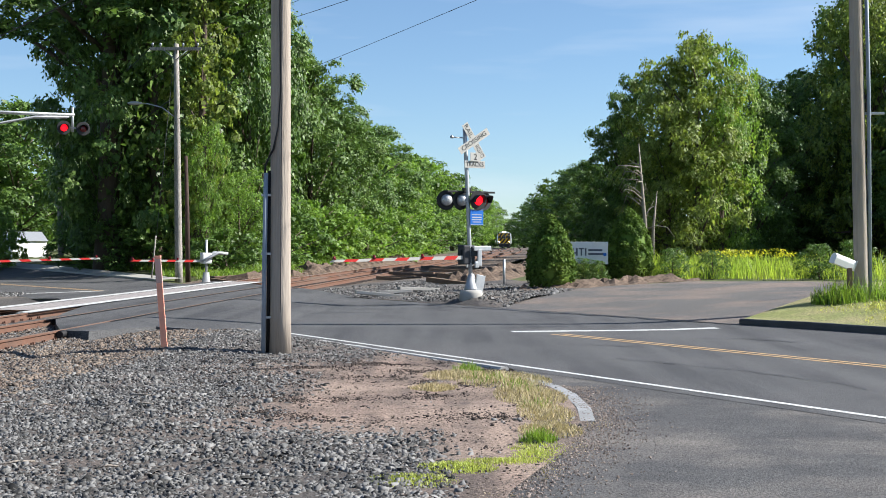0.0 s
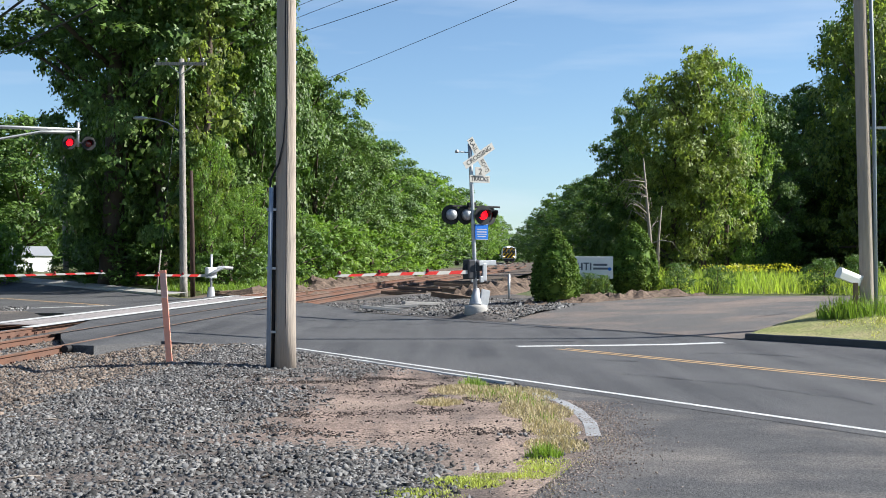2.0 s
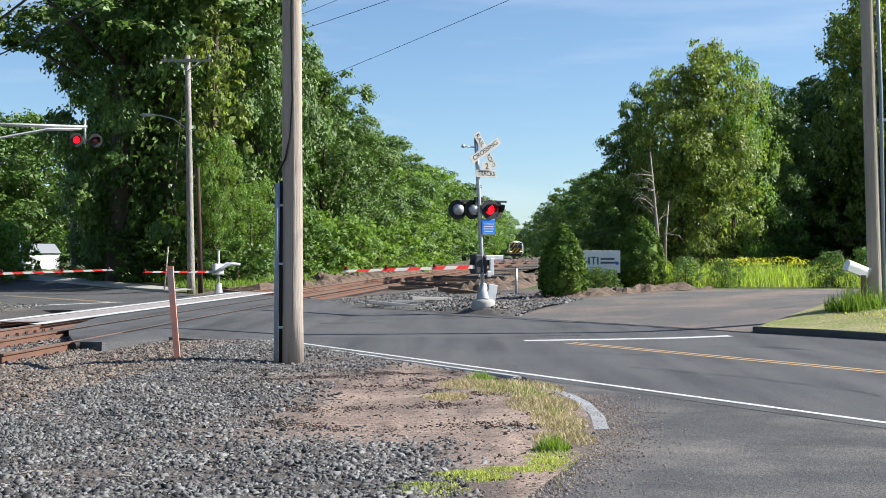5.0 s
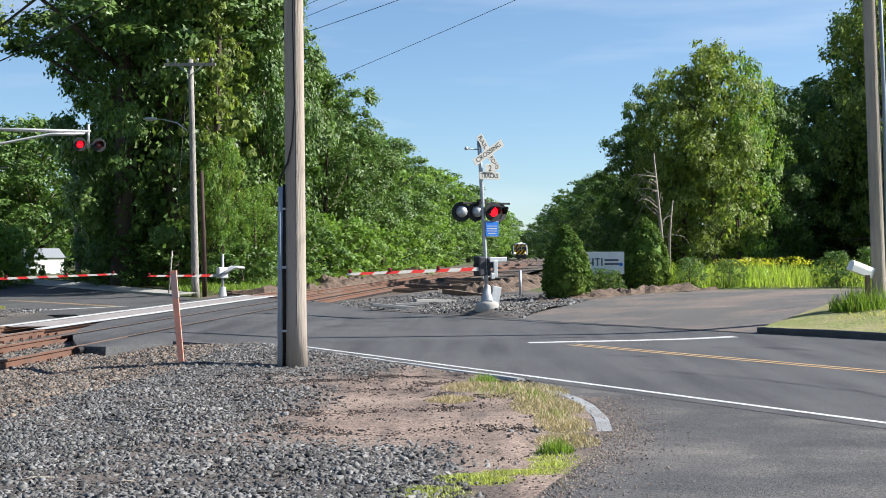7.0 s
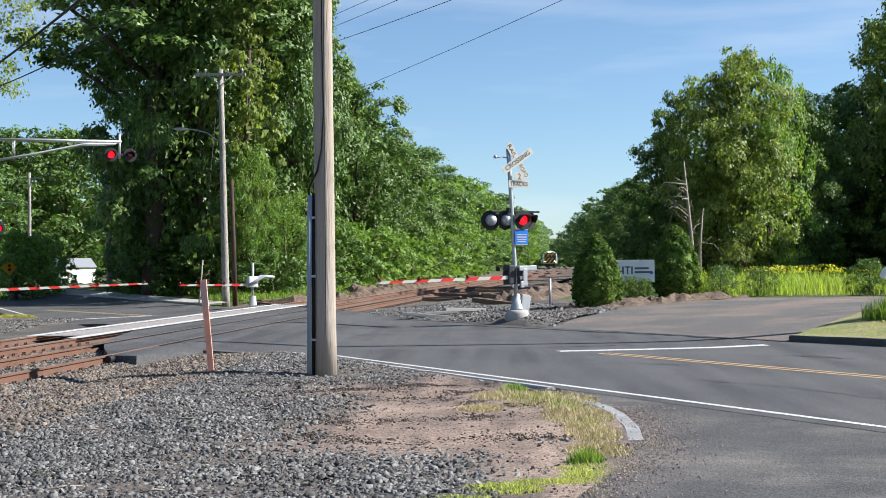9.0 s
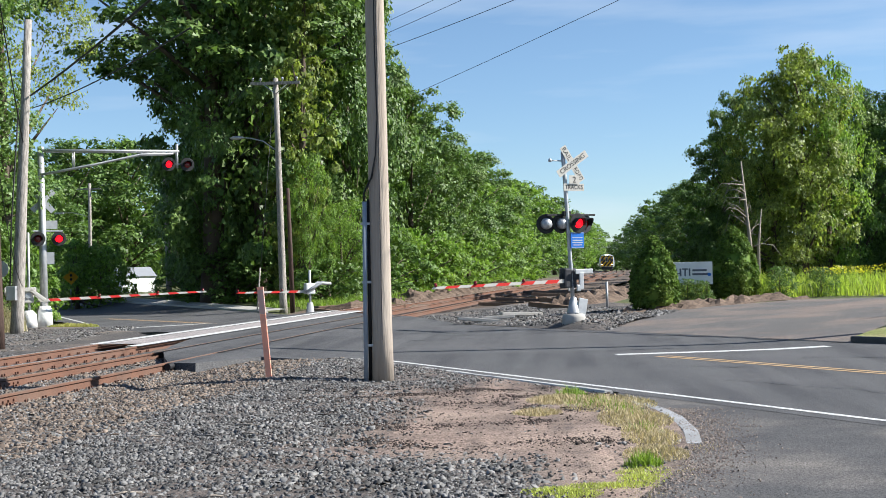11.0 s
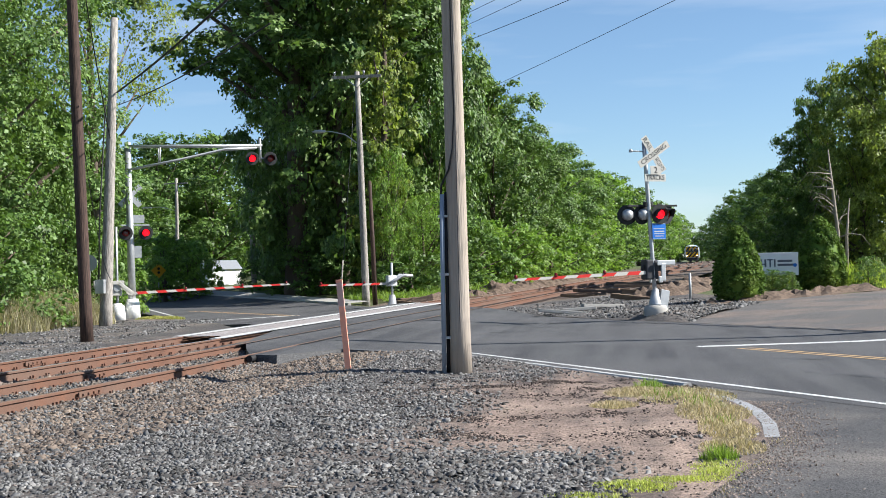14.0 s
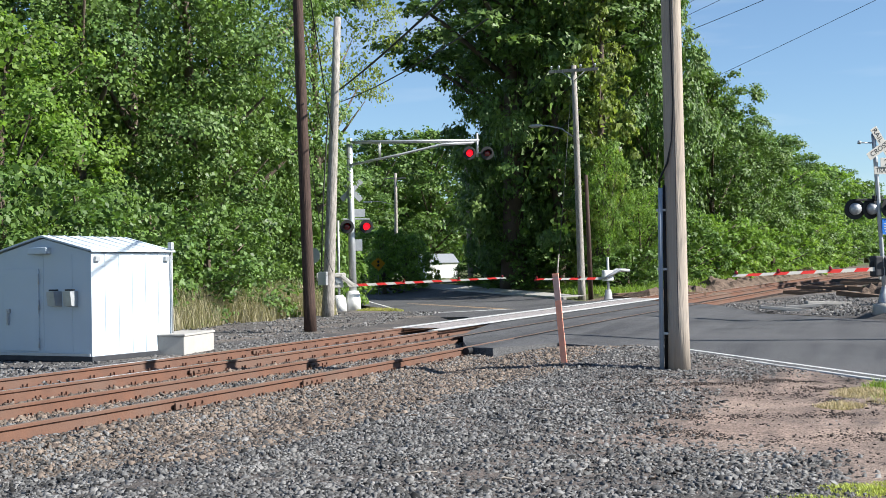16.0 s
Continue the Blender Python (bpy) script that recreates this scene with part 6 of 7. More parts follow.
def car(y_front, length, lead):
    """One coach; its front end at y_front along the track."""
    a, b = Vector((track_x(y_front), y_front)), Vector((track_x(y_front + length), y_front + length))
    m = Matrix.Translation((a.x, a.y, track_z(y_front))) @ Matrix.Rotation(-math.atan2(b.x - a.x, b.y - a.y), 4, "Z") @ Matrix.Rotation(math.atan2(track_z(y_front + length) - track_z(y_front), length), 4, "X")
    root = thing("train_coach", m, "stainless steel cab car with yellow and black striped front" if lead else "stainless steel passenger coach with a row of dark windows", "train", "train cars")
    bm = bmesh.new()
    hull(bm, 0.9 if lead else 0.3, length - 0.3)
    body = part("body", bm, STEEL_TRAIN, root)
    if lead:
        bm = bmesh.new()
        hull(bm, 0.0, 0.9, 0.9, 1.0)
        part("nose", bm, STEEL_TRAIN, root)
        bm = bmesh.new()
        fw, z0, z1 = 1.34, 1.12, 3.42
        n = 9
        for k in range(-n, n * 2):
            # diagonal stripes clipped to the front plate
            for half in (0,):
                lo = -fw + k * 0.42
                poly = [(lo, z0), (lo + 0.42, z0), (lo + 0.42 + (z1 - z0) * 0.85, z1), (lo + (z1 - z0) * 0.85, z1)]
                def clip(poly, f, g):
                    out = []
                    for p, q in zip(poly, poly[1:] + poly[:1]):
                        if f(p) >= 0:
                            out.append(p)
                        if f(p) * f(q) < 0:
                            t = f(p) / (f(p) - f(q))
                            out.append((p[0] + (q[0] - p[0]) * t, p[1] + (q[1] - p[1]) * t))
                    return out
                poly = clip(poly, lambda p: p[0] + fw, 0)
                poly = clip(poly, lambda p: fw - p[0], 0) if poly else poly
                if len(poly) >= 3:
                    vs = [bm.verts.new((x, -0.012, z)) for x, z in poly]
                    bm.faces.new(vs).material_index = k % 2
        part("striped_front", bm, [TRAIN_YELLOW, TRAIN_BLACK], root, "yellow and black diagonal warning stripes")
        bm = bmesh.new()
        box(bm, (0.56, 0.05, 0.95), (0, -0.03, 2.65), bevel=0.02)
        dr = part("end_door_window", bm, GALV, root, "silver framed door window")
        bm = bmesh.new()
        box(bm, (0.42, 0.02, 0.8), (0, -0.062, 2.65), bevel=0.06)
        part("pane", bm, WINDOW, dr)
        for sx in (-0.95, 0.95):
            bm = bmesh.new()
            box(bm, (0.56, 0.03, 0.55), (sx, -0.02, 2.55), bevel=0.03)
            part("windscreen", bm, WINDOW, root)
        for sx, z, rr in ((-0.22, 3.66, 0.1), (0.22, 3.66, 0.1), (-1.12, 1.5, 0.11), (1.12, 1.5, 0.11)):
            bm = bmesh.new()
            lathe(bm, [(rr, 0.0), (rr, 0.06), (rr * 0.5, 0.08)], 14, Matrix.Translation((sx, 0.0, z)) @ Matrix.Rotation(math.pi / 2, 4, "X"))
            part("headlamp", bm, HEADLIGHT, root, "lit round headlamp")
        bm = bmesh.new()
        box(bm, (2.3, 0.3, 0.55), (0, 0.3, 0.68), bevel=0.06)
        box(bm, (0.35, 0.6, 0.3), (0, -0.2, 0.85), bevel=0.05)
        part("pilot", bm, DARK_STEEL, root, "dark steel pilot and coupler")
        bm = bmesh.new()
        box(bm, (0.5, 0.012, 0.09), (0.9, -0.02, 2.98))
        part("number_bar", bm, SIGN_WHITE, root)
        bm = bmesh.new()
        for k in (-0.3, 0.0, 0.35):
            tube(bm, [(k, 0.9, 3.86), (k, 0.5, 4.05)], 0.05, 8)
        part("horn", bm, DARK_STEEL, root)
    # flutes, bands, windows
    for sx in (-1, 1):
        for k in range(10):
            bm = bmesh.new()
            z = 1.25 + k * 0.1
            tube(bm, [(sx * 1.59, 1.2, z), (sx * 1.59, length - 0.5, z)], 0.02, 5)
            part("flute", bm, STEEL_TRAIN, body)
        for z, hh, m2 in ((3.02, 0.1, TRAIN_RED), (2.9, 0.06, SIGN_WHITE), (2.24, 0.05, SIGN_WHITE), (2.32, 0.1, TRAIN_BLUE)):
            bm = bmesh.new()
            xx = 1.6 - max(0.0, (z - 2.4)) * 0.115
            box(bm, (0.012, length - 2.6, hh), (sx * (xx + 0.005), length / 2 + 0.3, z))
            part("side_band", bm, m2, body)
        y = 3.0
        while y < length - 2.5:
            bm = bmesh.new()
            box(bm, (0.03, 0.7, 0.42), (sx * 1.582, y, 2.62), bevel=0.01)
            part("window", bm, WINDOW, body)
            y += 1.0 if int((y - 3) / 1.0) % 2 else 1.35
        bm = bmesh.new()
        box(bm, (0.02, 0.8, 1.9), (sx * 1.6, 1.6, 2.1), bevel=0.005)
        part("side_door", bm, STEEL_TRAIN, body)
    bm = bmesh.new()
    box(bm, (2.4, length * 0.4, 0.6), (0, length / 2, 0.78), bevel=0.05)
    part("underfloor_gear", bm, DARK_STEEL, root)
    bm = bmesh.new()
    box(bm, (2.2, 0.34, 2.6), (0, length - 0.15, 2.4), bevel=0.05)
    part("gangway", bm, BLACK, root, "black gangway bellows")
    bogie(root, 4.2), bogie(root, length - 4.2)
    return root


TRAIN_Y = 285.0
for k in range(3):
    car(TRAIN_Y + 26.2 * k, 26.0, k == 0)
yl = TRAIN_Y + 26.2 * 3
loco = thing("locomotive", Matrix.Translation((track_x(yl), yl, track_z(yl))) @ Matrix.Rotation(-math.atan2(track_x(yl + 20) - track_x(yl), 20.0), 4, "Z"), "dark blue diesel locomotive pushing the train", "train", "train cars")
bm = bmesh.new()
box(bm, (3.0, 19.5, 2.9), (0, 10, 2.55), bevel=0.25)
part("body", bm, DARK_STEEL, loco)
bm = bmesh.new()
box(bm, (2.2, 15, 0.35), (0, 10, 4.1), bevel=0.1)
part("roof_gear", bm, BLACK, loco)
bogie(loco, 4.0), bogie(loco, 16.0)

# ---- clipped bushes, grass and weeds ----
def clipped_bush(x, y, high, rad, seed, label, p=2.1, q=0.62):
    rng = np.random.default_rng(seed)
    root = thing("conifer_bush", Matrix.Translation((x, y, height(x, y) + 0.02)), label, "bush", "clipped bushes")
    bm = bmesh.new()
    tube(bm, [(0, 0, -0.1), (0, 0, high * 0.8)], [0.09, 0.03], 8)
    part("trunk", bm, BARK, root)
    lobes = []
    for i in range(230):
        t = rng.random() ** 1.15
        rr = rad * (1 - t ** p) ** q * (0.86 + 0.14 * min(1, t * 6))
        a = rng.uniform(0, 6.283)
        lr = rng.uniform(0.12, 0.24)
        lobes.append((max(0, rr - lr * 0.7) * math.cos(a), max(0, rr - lr * 0.7) * math.sin(a), 0.08 + (high - 0.2) * t, lr, lr * 1.1))
    bm = bmesh.new()
    lathe(bm, [(rad * (0.74 + 0.14 * min(1, 4 * t)) * (1 - t ** p) ** q + 0.01, 0.1 + (high - 0.35) * t) for t in (0, 0.15, 0.3, 0.45, 0.6, 0.75, 0.88, 0.97)], 16)
    part("inner_foliage", bm, LEAF_YEW, root)
    crown = new("crown", quad_mesh("crown", leaf_cloud(rng, lobes, 21000, 0.055, inner=0.1), LEAF_YEW))
    crown.parent = root
    return root


clipped_bush(3.93, 46.9, 2.5, 0.9, 21, "dark clipped cone-shaped conifer beside the sign", 2.2, 0.66)
clipped_bush(7.41, 51.5, 2.72, 1.0, 22, "green clipped cone-shaped conifer with a browned foot", 2.6, 0.6)


def blades(name, spots, n, size, width, material, seed, label, category="grass", tip=0.5, kind="stuff"):
    """Many bent blades: spots are (x, y, rx, ry, weight) patches on the land."""
    rng = np.random.default_rng(seed)
    sp = np.array(spots, float)
    pick = rng.choice(len(sp), n, p=sp[:, 4] / sp[:, 4].sum())
    ang, rad = rng.uniform(0, 6.283, n), np.sqrt(rng.random(n))
    x = sp[pick, 0] + sp[pick, 2] * rad * np.cos(ang)
    y = sp[pick, 1] + sp[pick, 3] * rad * np.sin(ang)
    z = np.array([land(a, b) for a, b in zip(x, y)])
    h = size * rng.uniform(0.4, 1.25, n) * (1.15 - 0.6 * rad)
    t = rng.uniform(0, 6.283, n)
    dx, dy = np.cos(t), np.sin(t)
    bend = h * rng.uniform(0.1, 0.75, n)
    w2 = width * rng.uniform(0.6, 1.4, n)
    base = np.stack([x, y, z], 1)
    side = np.stack([-dy * w2, dx * w2, 0 * w2], 1)
    mid = base + np.stack([dx * bend * 0.35, dy * bend * 0.35, h * 0.6], 1)
    top = base + np.stack([dx * bend, dy * bend, h], 1)
    v = np.stack([base - side, base + side, mid + side * 0.8, mid - side * 0.8, mid - side * 0.8, mid + side * 0.8, top + side * tip * 0.4, top - side * tip * 0.4], 1).reshape(-1, 3)
    ob = new(name, quad_mesh(name, v, material))
    return tagged(ob, label, category, kind=kind)


def land(x, y):
    s = road_s(x, y)
    z = height(x, y)
    if s > 5.0 and y < 39 and x > 6.4:
        z += verge_lift(x, y) - 0.02
    if s < -5.0 and x > -9.6 and y < 30:
        z += corner_lift(x, y)
    if abs(x - track_x(y) - 0.5 * NEAR) < 0.5 * NEAR + 1.2 and y < 33:
        z = max(z, track_z(y) - 0.165)
    off = x - track_x(y)
    if NEAR + 1.2 <= off < NEAR + 2.0 and y < 33:
        top = track_z(y) - 0.165
        z = max(z, top + (-0.22 - top) * (off - NEAR - 1.2) / 0.8)
    return z - 0.02


# meadow beyond the drive
mead = [(8 + i * 1.6 + random.uniform(-0.5, 0.5), 50.0 + random.uniform(0, 14), 2.4, 3.0, 1.0) for i in range(22) for _ in range(2)]
blades("meadow_grass", mead, 30000, 0.95, 0.014, GRASS_MEADOW, 31, "tall rank green meadow grass and weeds")
flower_lobes = [(x + random.uniform(-0.8, 0.8), y, height(x, y) + random.uniform(0.85, 1.15), 0.5, 0.1) for x, y, *_ in mead for _ in range(3) if 11.5 < x < 16.5 or 21 < x < 25 or 29 < x < 33]
tagged(new("meadow_flowers", quad_mesh("meadow_flowers", leaf_cloud(np.random.default_rng(32), flower_lobes, 1600, 0.04), FLOWER)), "yellow flower heads over the meadow grass", "flowers", kind="stuff")
for x, y, h2 in ((15.2, 52, 1.5), (17.0, 53, 1.7), (9.2, 51.5, 1.3), (11.0, 52.5, 1.2), (21.5, 54, 1.5), (5.5, 50.4, 1.0), (6.0, 50.2, 0.9), (4.9, 50.2, 0.9)):
    o = plant("shrub", math.degrees(math.atan2(x, y)), math.hypot(x, y), h2, h2 * 0.55, x * 50)
# verge lawn and rank grass round the pole
vs_ = [(*road_xy(6.1 + random.uniform(0, 3.0), -2 - i * 0.5), 0.9, 0.9, 1.0) for i in range(26) for _ in range(2)]
blades("verge_grass", vs_, 15000, 0.11, 0.012, GRASS_LAWN, 33, "dry mown grass of the verge")
blades("pole_grass", [(9.7, 29.8, 1.1, 0.8, 1.0), (9.1, 29.6, 0.6, 0.5, 0.6), (10.6, 30.4, 1.0, 0.8, 0.6)], 2000, 0.55, 0.007, GRASS, 34, "tall grass round the pole and mailbox")
# corner weeds
blades("corner_dry_grass", [(0.75, 16.4, 0.65, 1.2, 1.0), (1.0, 14.6, 0.42, 1.0, 0.8), (0.2, 16.9, 0.45, 0.7, 0.6), (1.05, 13.0, 0.3, 0.8, 0.6), (-0.1, 15.4, 0.3, 0.4, 0.3), (1.0, 11.8, 0.3, 0.5, 0.4)], 15000, 0.085, 0.005, GRASS_DRY, 35, "dry yellow weeds inside the kerb")
blades("corner_green_tufts", [(0.84, 11.14, 0.16, 0.16, 1.0), (0.35, 17.6, 0.22, 0.2, 0.7), (0.95, 15.2, 0.25, 0.6, 0.22), (0.6, 16.2, 0.4, 0.6, 0.25), (1.0, 13.4, 0.2, 0.5, 0.12)], 1000, 0.15, 0.005, GRASS, 36, "green weed tufts at the dirt's edge")
blades("edge_litter", [(1.05, 10.9, 0.3, 0.7, 1.0), (0.7, 9.7, 0.3, 0.6, 1.0), (1.45, 12.3, 0.3, 0.6, 0.8), (0.3, 8.7, 0.3, 0.5, 0.7)], 3500, 0.025, 0.008, GRASS_DRY, 43, "flat dry leaf litter where the dirt meets the asphalt")
blades("corner_moss_grass", [(0.12, 9.75, 0.32, 0.3, 1.0), (0.5, 10.1, 0.4, 0.2, 0.9), (-0.2, 9.2, 0.35, 0.3, 0.8), (0.8, 10.8, 0.25, 0.5, 0.5), (0.75, 10.4, 0.2, 0.3, 0.5)], 9000, 0.05, 0.005, GRASS_MOSS, 37, "short bright grass along the dirt's edge")
# straw and weeds left of the signals
blades("straw_grass", [(-21.2 + random.uniform(-1.2, 1), 42.5 + random.uniform(-4, 4), 1.2, 1.5, 1.0) for _ in range(12)] + [(-20.2, 36, 1.0, 2.0, 1.2), (-21.5, 39, 1.3, 2, 1.6), (-19.6, 33, 0.8, 1.6, 0.8), (-21.6, 45.5, 1.0, 1.6, 1.2)], 20000, 1.25, 0.009, GRASS_STRAW, 38, "tall dry straw grass at the wood's edge")
blades("edge_weeds", [(-20.2 - random.uniform(0, 2), 32 + i * 1.6, 1.0, 1.2, 1.0) for i in range(9)], 7000, 0.6, 0.015, GRASS, 39, "green weeds along the gravel apron")
blades("far_verge_grass", [(*road_xy(8.0 + random.uniform(0, 2.5), 38 + i * 2.2), 1.6, 1.4, 1.0) for i in range(18)], 12000, 0.45, 0.016, GRASS, 40, "green grass behind the far pavement")
blades("bank_grass", [(-9.5 + i * 0.35, 68 + i * 2.6, 1.6, 2.0, 1.0) for i in range(16)], 9000, 0.6, 0.018, GRASS, 41, "rough grass along the railway bank")
blades("apron_grass", [(-19.4, 51.2, 0.9, 0.5, 1.0), (-18.6, 50.8, 0.6, 0.3, 0.5)], 2500, 0.16, 0.012, GRASS_LAWN, 42, "low grass round the signal's foot")

# bare pale dead tree among the right-hand wood
dead = thing("dead_tree", Matrix.Translation((11.0, 70.5, height(11.0, 70.5))), "bare pale dead tree before the dark wood", "tree")
bm = bmesh.new()
rng_d = random.Random(3)
tube(bm, [(0, 0, -0.2), (0.08, 0, 2.5), (-0.12, 0, 4.8), (-0.3, 0, 7.0)], [0.12, 0.1, 0.075, 0.03], 8)
tube(bm, [(0.5, 0.2, -0.2), (0.55, 0.2, 2.4), (0.75, 0.2, 4.4)], [0.11, 0.08, 0.02], 7)
for j in range(15):
    z = 2.2 + j * 0.27 + rng_d.uniform(-0.3, 0.3)
    a = rng_d.uniform(2.2, 4.1) if rng_d.random() < 0.65 else rng_d.uniform(-1.2, 1.2)
    ln = rng_d.uniform(0.4, 1.9)
    p0 = Vector((0.06 - 0.055 * (z - 2), 0, z))
    d = Vector((math.cos(a), math.sin(a), 0)) * ln
    rise = rng_d.uniform(-0.1, 0.8)
    p1 = p0 + d * 0.4 + Vector((0, 0, rise * 0.6))
    p2 = p0 + d * 0.75 + Vector((0, rng_d.uniform(-0.2, 0.2), rise * rng_d.uniform(0.2, 1.0)))
    tube(bm, [p0, p1, p2, p0 + d + Vector((0, 0, rise - rng_d.uniform(0.3, 1.1)))], [0.04, 0.028, 0.018, 0.006], 5)
    tube(bm, [p1, p1 + Vector((d.x * 0.3, 0.2, rng_d.uniform(-0.5, 0.5)))], [0.018, 0.006], 4)
part("trunk", bm, BARK_PALE, dead, smooth=True)
for root, _, _ in PROTO.values():
    for o in (*root.children_recursive, root):
        bpy.data.objects.remove(o)

# ---- loose gravel ----
def stones(name, n, where, size, material, seed, label, lift=None):
    """Angular ballast stones as one spread; where(rng, n) gives their places."""
    rng = np.random.default_rng(seed)
    xy = where(rng, n)
    n = len(xy)
    z = np.array([land(a, b) + (lift(a, b) if lift else 0.0) for a, b in xy]) + 0.02
    base = np.array([(1.15, 0, -0.5), (-0.6, 1, -0.5), (-0.6, -1, -0.5), (0.8, 0.15, 0.55), (-0.55, 0.6, 0.55), (-0.35, -0.75, 0.55)], float)
    tri = np.array([(3, 4, 5), (0, 1, 4), (0, 4, 3), (1, 2, 5), (1, 5, 4), (2, 0, 3), (2, 3, 5)])
    sz = size * rng.lognormal(0, 0.28, n)
    v = base[None] * rng.uniform(0.65, 1.3, (n, 6, 1)) + rng.normal(scale=0.13, size=(n, 6, 3))
    v *= np.stack([np.ones(n), rng.uniform(0.55, 1, n), rng.uniform(0.5, 0.95, n)], 1)[:, None]
    tx, ty, tz = rng.normal(scale=0.42, size=n), rng.normal(scale=0.42, size=n), rng.uniform(0, 6.283, n)
    cx, sx, cy, sy, cz, sn, o, e = np.cos(tx), np.sin(tx), np.cos(ty), np.sin(ty), np.cos(tz), np.sin(tz), np.zeros(n), np.ones(n)
    RX = np.stack([e, o, o, o, cx, -sx, o, sx, cx], 1).reshape(n, 3, 3)
    RY = np.stack([cy, o, sy, o, e, o, -sy, o, cy], 1).reshape(n, 3, 3)
    RZ = np.stack([cz, -sn, o, sn, cz, o, o, o, e], 1).reshape(n, 3, 3)
    v = np.einsum("nij,nkj->nki", RX @ RY @ RZ, v) * sz[:, None, None] + np.stack([xy[:, 0], xy[:, 1], z + sz * 0.2], 1)[:, None]
    f = (tri[None] + 6 * np.arange(n)[:, None, None]).reshape(-1, 3)
    me = bpy.data.meshes.new(name)
    me.vertices.add(6 * n)
    me.vertices.foreach_set("co", v.astype(np.float32).ravel())
    me.loops.add(len(f) * 3)
    me.loops.foreach_set("vertex_index", f.astype(np.int32).ravel())
    me.polygons.add(len(f))
    me.polygons.foreach_set("loop_start", np.arange(0, 3 * len(f), 3, dtype=np.int32))
    me.polygons.foreach_set("loop_total", np.full(len(f), 3, dtype=np.int32))
    me.materials.append(material)
    me.update(calc_edges=True)
    me.validate()
    return tagged(new(name, me), label, "gravel", kind="stuff")


def corner_places(rng, n):
    out = []
    while len(out) < n:
        y = 7.5 + 21 * rng.random() ** 1.5
        x = -9.0 + 10.4 * rng.random()
        if x < -2.4 - 0.6 * y:
            continue
        if x > 1.5 - 0.5 * max(0, 11 - y) * 0.6 or (x > 0.9 and y < 12.2 and x > 0.55 + (y - 9) * 0.25):
            continue
        if rng.random() < cover(x, y):
            out.append((x, y))
    return np.array(out)


stones("ballast_gravel", 84000, corner_places, 0.0215, STONE, 51, "loose angular grey ballast stones on the dirt")


def scatter_places(rng, n):
    out = []
    while len(out) < n:
        y, x = 8 + 17 * rng.random() ** 1.4, -7.5 + 8.6 * rng.random()
        if road_s(x, y) < -5.1 and x < 0.55 + (y - 9) * 0.25:
            out.append((x, y))
    return np.array(out)


stones("pale_gravel", 7000, scatter_places, 0.011, STONE_PALE, 52, "small pale pebbles scattered over the dirt")
def dark_band_places(rng, n):
    """Dark chips in long bands, for litter and for shadows lying across the dirt."""
    out = []
    while len(out) < n:
        x = -3.6 + 4.6 * rng.random()
        band = (18.9, 17.6, 16.0, 14.3, 12.6)[int(rng.integers(5))]
        y = band - 0.12 * x + 0.25 * math.sin(2.1 * x + band) + rng.normal() * 0.22
        if road_s(x, y) < -5.15 and rng.random() < 0.5 + noise.noise((x * 1.3, y * 0.9, band)):
            out.append((x, y))
    return np.array(out)


stones("dirt_litter", 9000, dark_band_places, 0.013, CHIP, 59, "dark bark chips in bands, for litter and shadows on the dirt")
stones("dark_chips", 9000, scatter_places, 0.011, CHIP, 56, "dark bark chips and cinders on the dirt")
stones("track_gravel", 14000, lambda rng, n, yy=12 + 16 * np.random.default_rng(6).random(14000) ** 1.2: np.stack([[track_x(q, p) for p, q in zip(rng.uniform(1.0, 6.3, n), yy)], yy], 1), 0.028, STONE_BROWN, 53, "brownish ballast stones along the near track")
def shoulder_places(rng, n):
    yy = 10 + 17 * rng.random(n) ** 1.2
    return np.stack([[track_x(q, p) for p, q in zip(rng.uniform(3.9, 6.6, n), yy)], yy], 1)


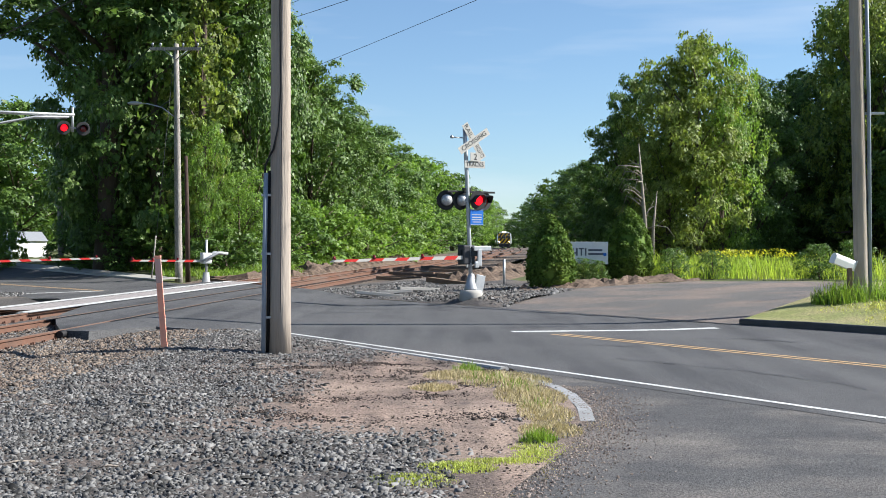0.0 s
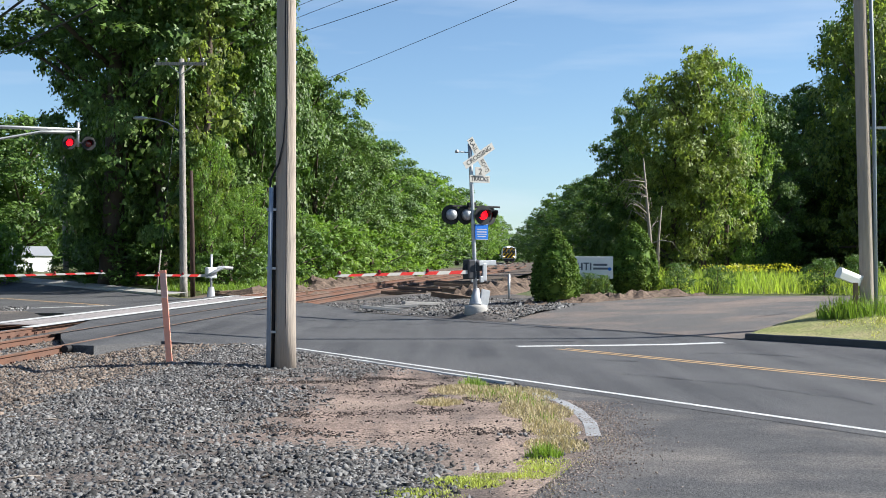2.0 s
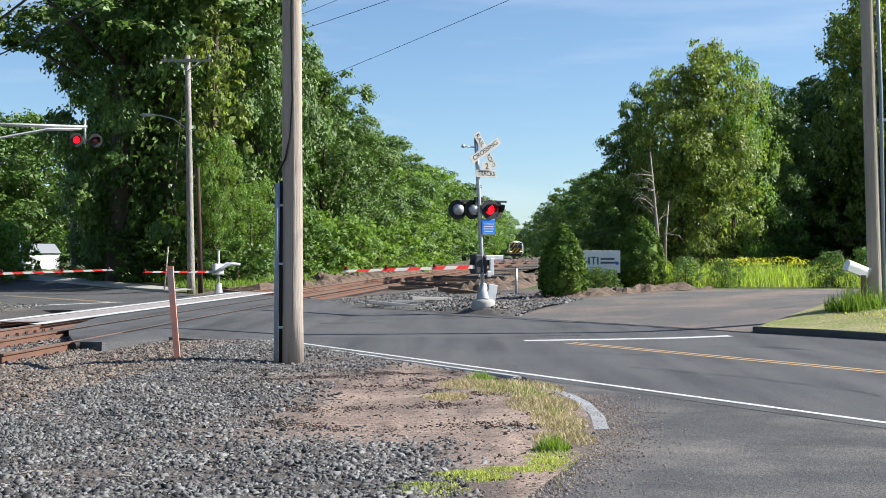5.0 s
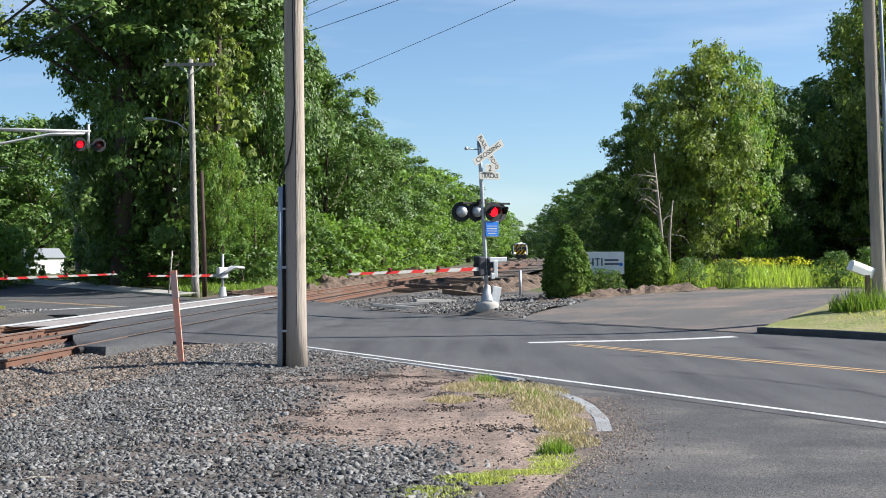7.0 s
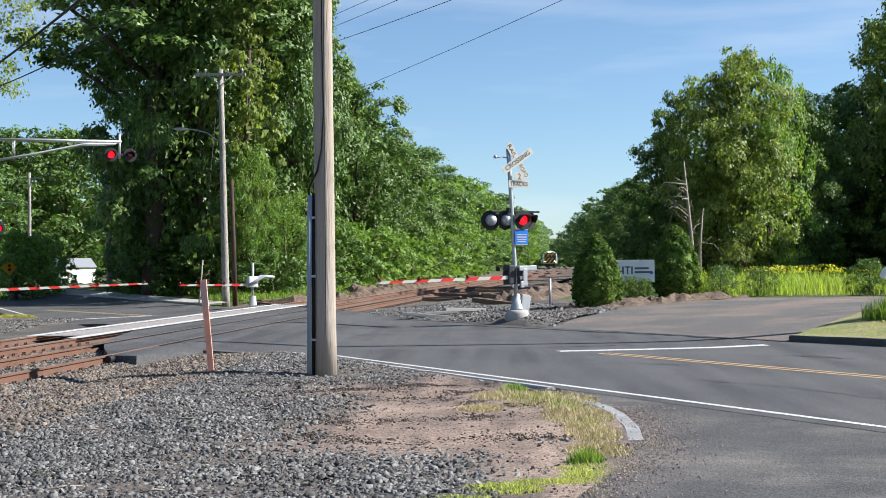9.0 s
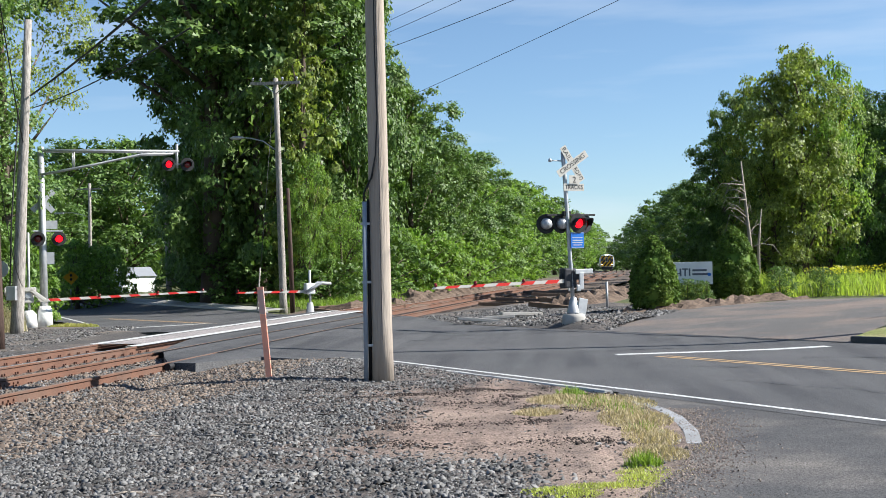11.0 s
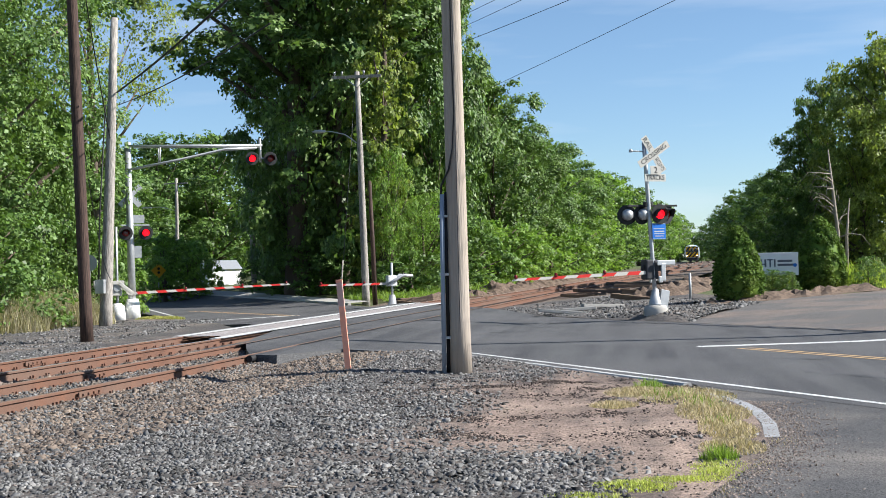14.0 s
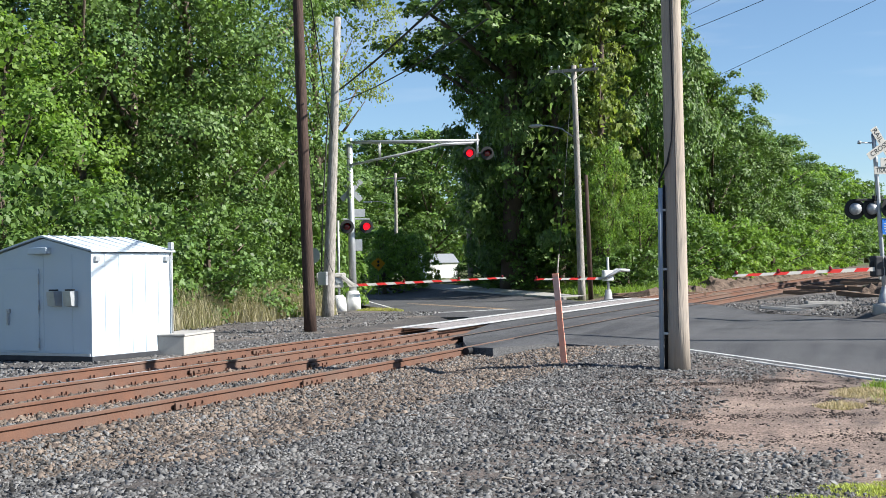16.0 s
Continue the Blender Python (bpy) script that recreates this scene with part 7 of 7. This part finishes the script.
stones("shoulder_gravel", 15000, shoulder_places, 0.025, STONE_BROWN, 60, "brown and grey ballast stones below the near rail")
stones("bank_gravel", 5000, lambda rng, n, yy=11 + 19 * np.random.default_rng(8).random(5000): np.stack([[track_x(q, p) for p, q in zip(rng.uniform(-3.4, -0.85, n), yy)], yy], 1), 0.034, STONE, 58, "grey ballast stones along the far track")
stones("apron_gravel", 8000, lambda rng, n: np.array([(-12.8 - 5.8 * a - (y - 26) * 0.12, y) for a, y in zip(rng.random(n), 17 + 33 * rng.random(n))]), 0.035, STONE, 54, "grey gravel stones round the far poles")
def island_places(rng, n):
    out = []
    for a, b in rng.random((n, 2)):
        p, q = Vector(road_xy(5.15, 9 + 15 * a)), Vector((4.6 - 5.6 * a, 44.5 + 15 * a))
        out.append(tuple(p.lerp(q, b ** 1.4)))
    return np.array(out)


def island_lift(x, y):
    return smooth01(4.95, 5.7, road_s(x, y)) * 0.22 * math.exp(-((x - 0.9) ** 2 + (y - 39.6) ** 2) / 4.0)


stones("island_gravel", 6500, island_places, 0.042, STONE, 55, "grey gravel stones on the signal island", island_lift)
def grit_places(rng, n):
    out = []
    for g, b in zip(rng.normal(size=n), rng.random(n)):
        y = 7.5 + 8.3 * b
        out.append((interp(y, [7.5, 8.9, 10.9, 12.3, 14.2, 15.8], [0.2, 0.5, 1.1, 1.42, 1.56, 1.5]) - 0.12 + abs(g) * 0.32, y))
    return np.array(out)


stones("kerb_grit", 5500, grit_places, 0.008, STONE_PALE, 57, "fine grit on the asphalt by the kerb")
# fallen sticks and scraps on the dirt
rng_s = random.Random(12)
for k in range(26):
    x, y = rng_s.uniform(-5.5, 0.4), rng_s.uniform(9.5, 19)
    bm = bmesh.new()
    ln = rng_s.uniform(0.08, 0.32)
    tube(bm, [(-ln / 2, 0, 0), (0, 0.02, 0.008), (ln / 2, -0.01, 0)], [0.008, 0.01, 0.005], 5)
    o = part("stick", bm, BARK_PALE if k % 3 else BARK)
    o.matrix_world = pose(x, y, land(x, y) + 0.035, 0, 0, rng_s.uniform(-40, 40))
    tagged(o, "short broken stick lying on the dirt", "stick", "sticks on the dirt")
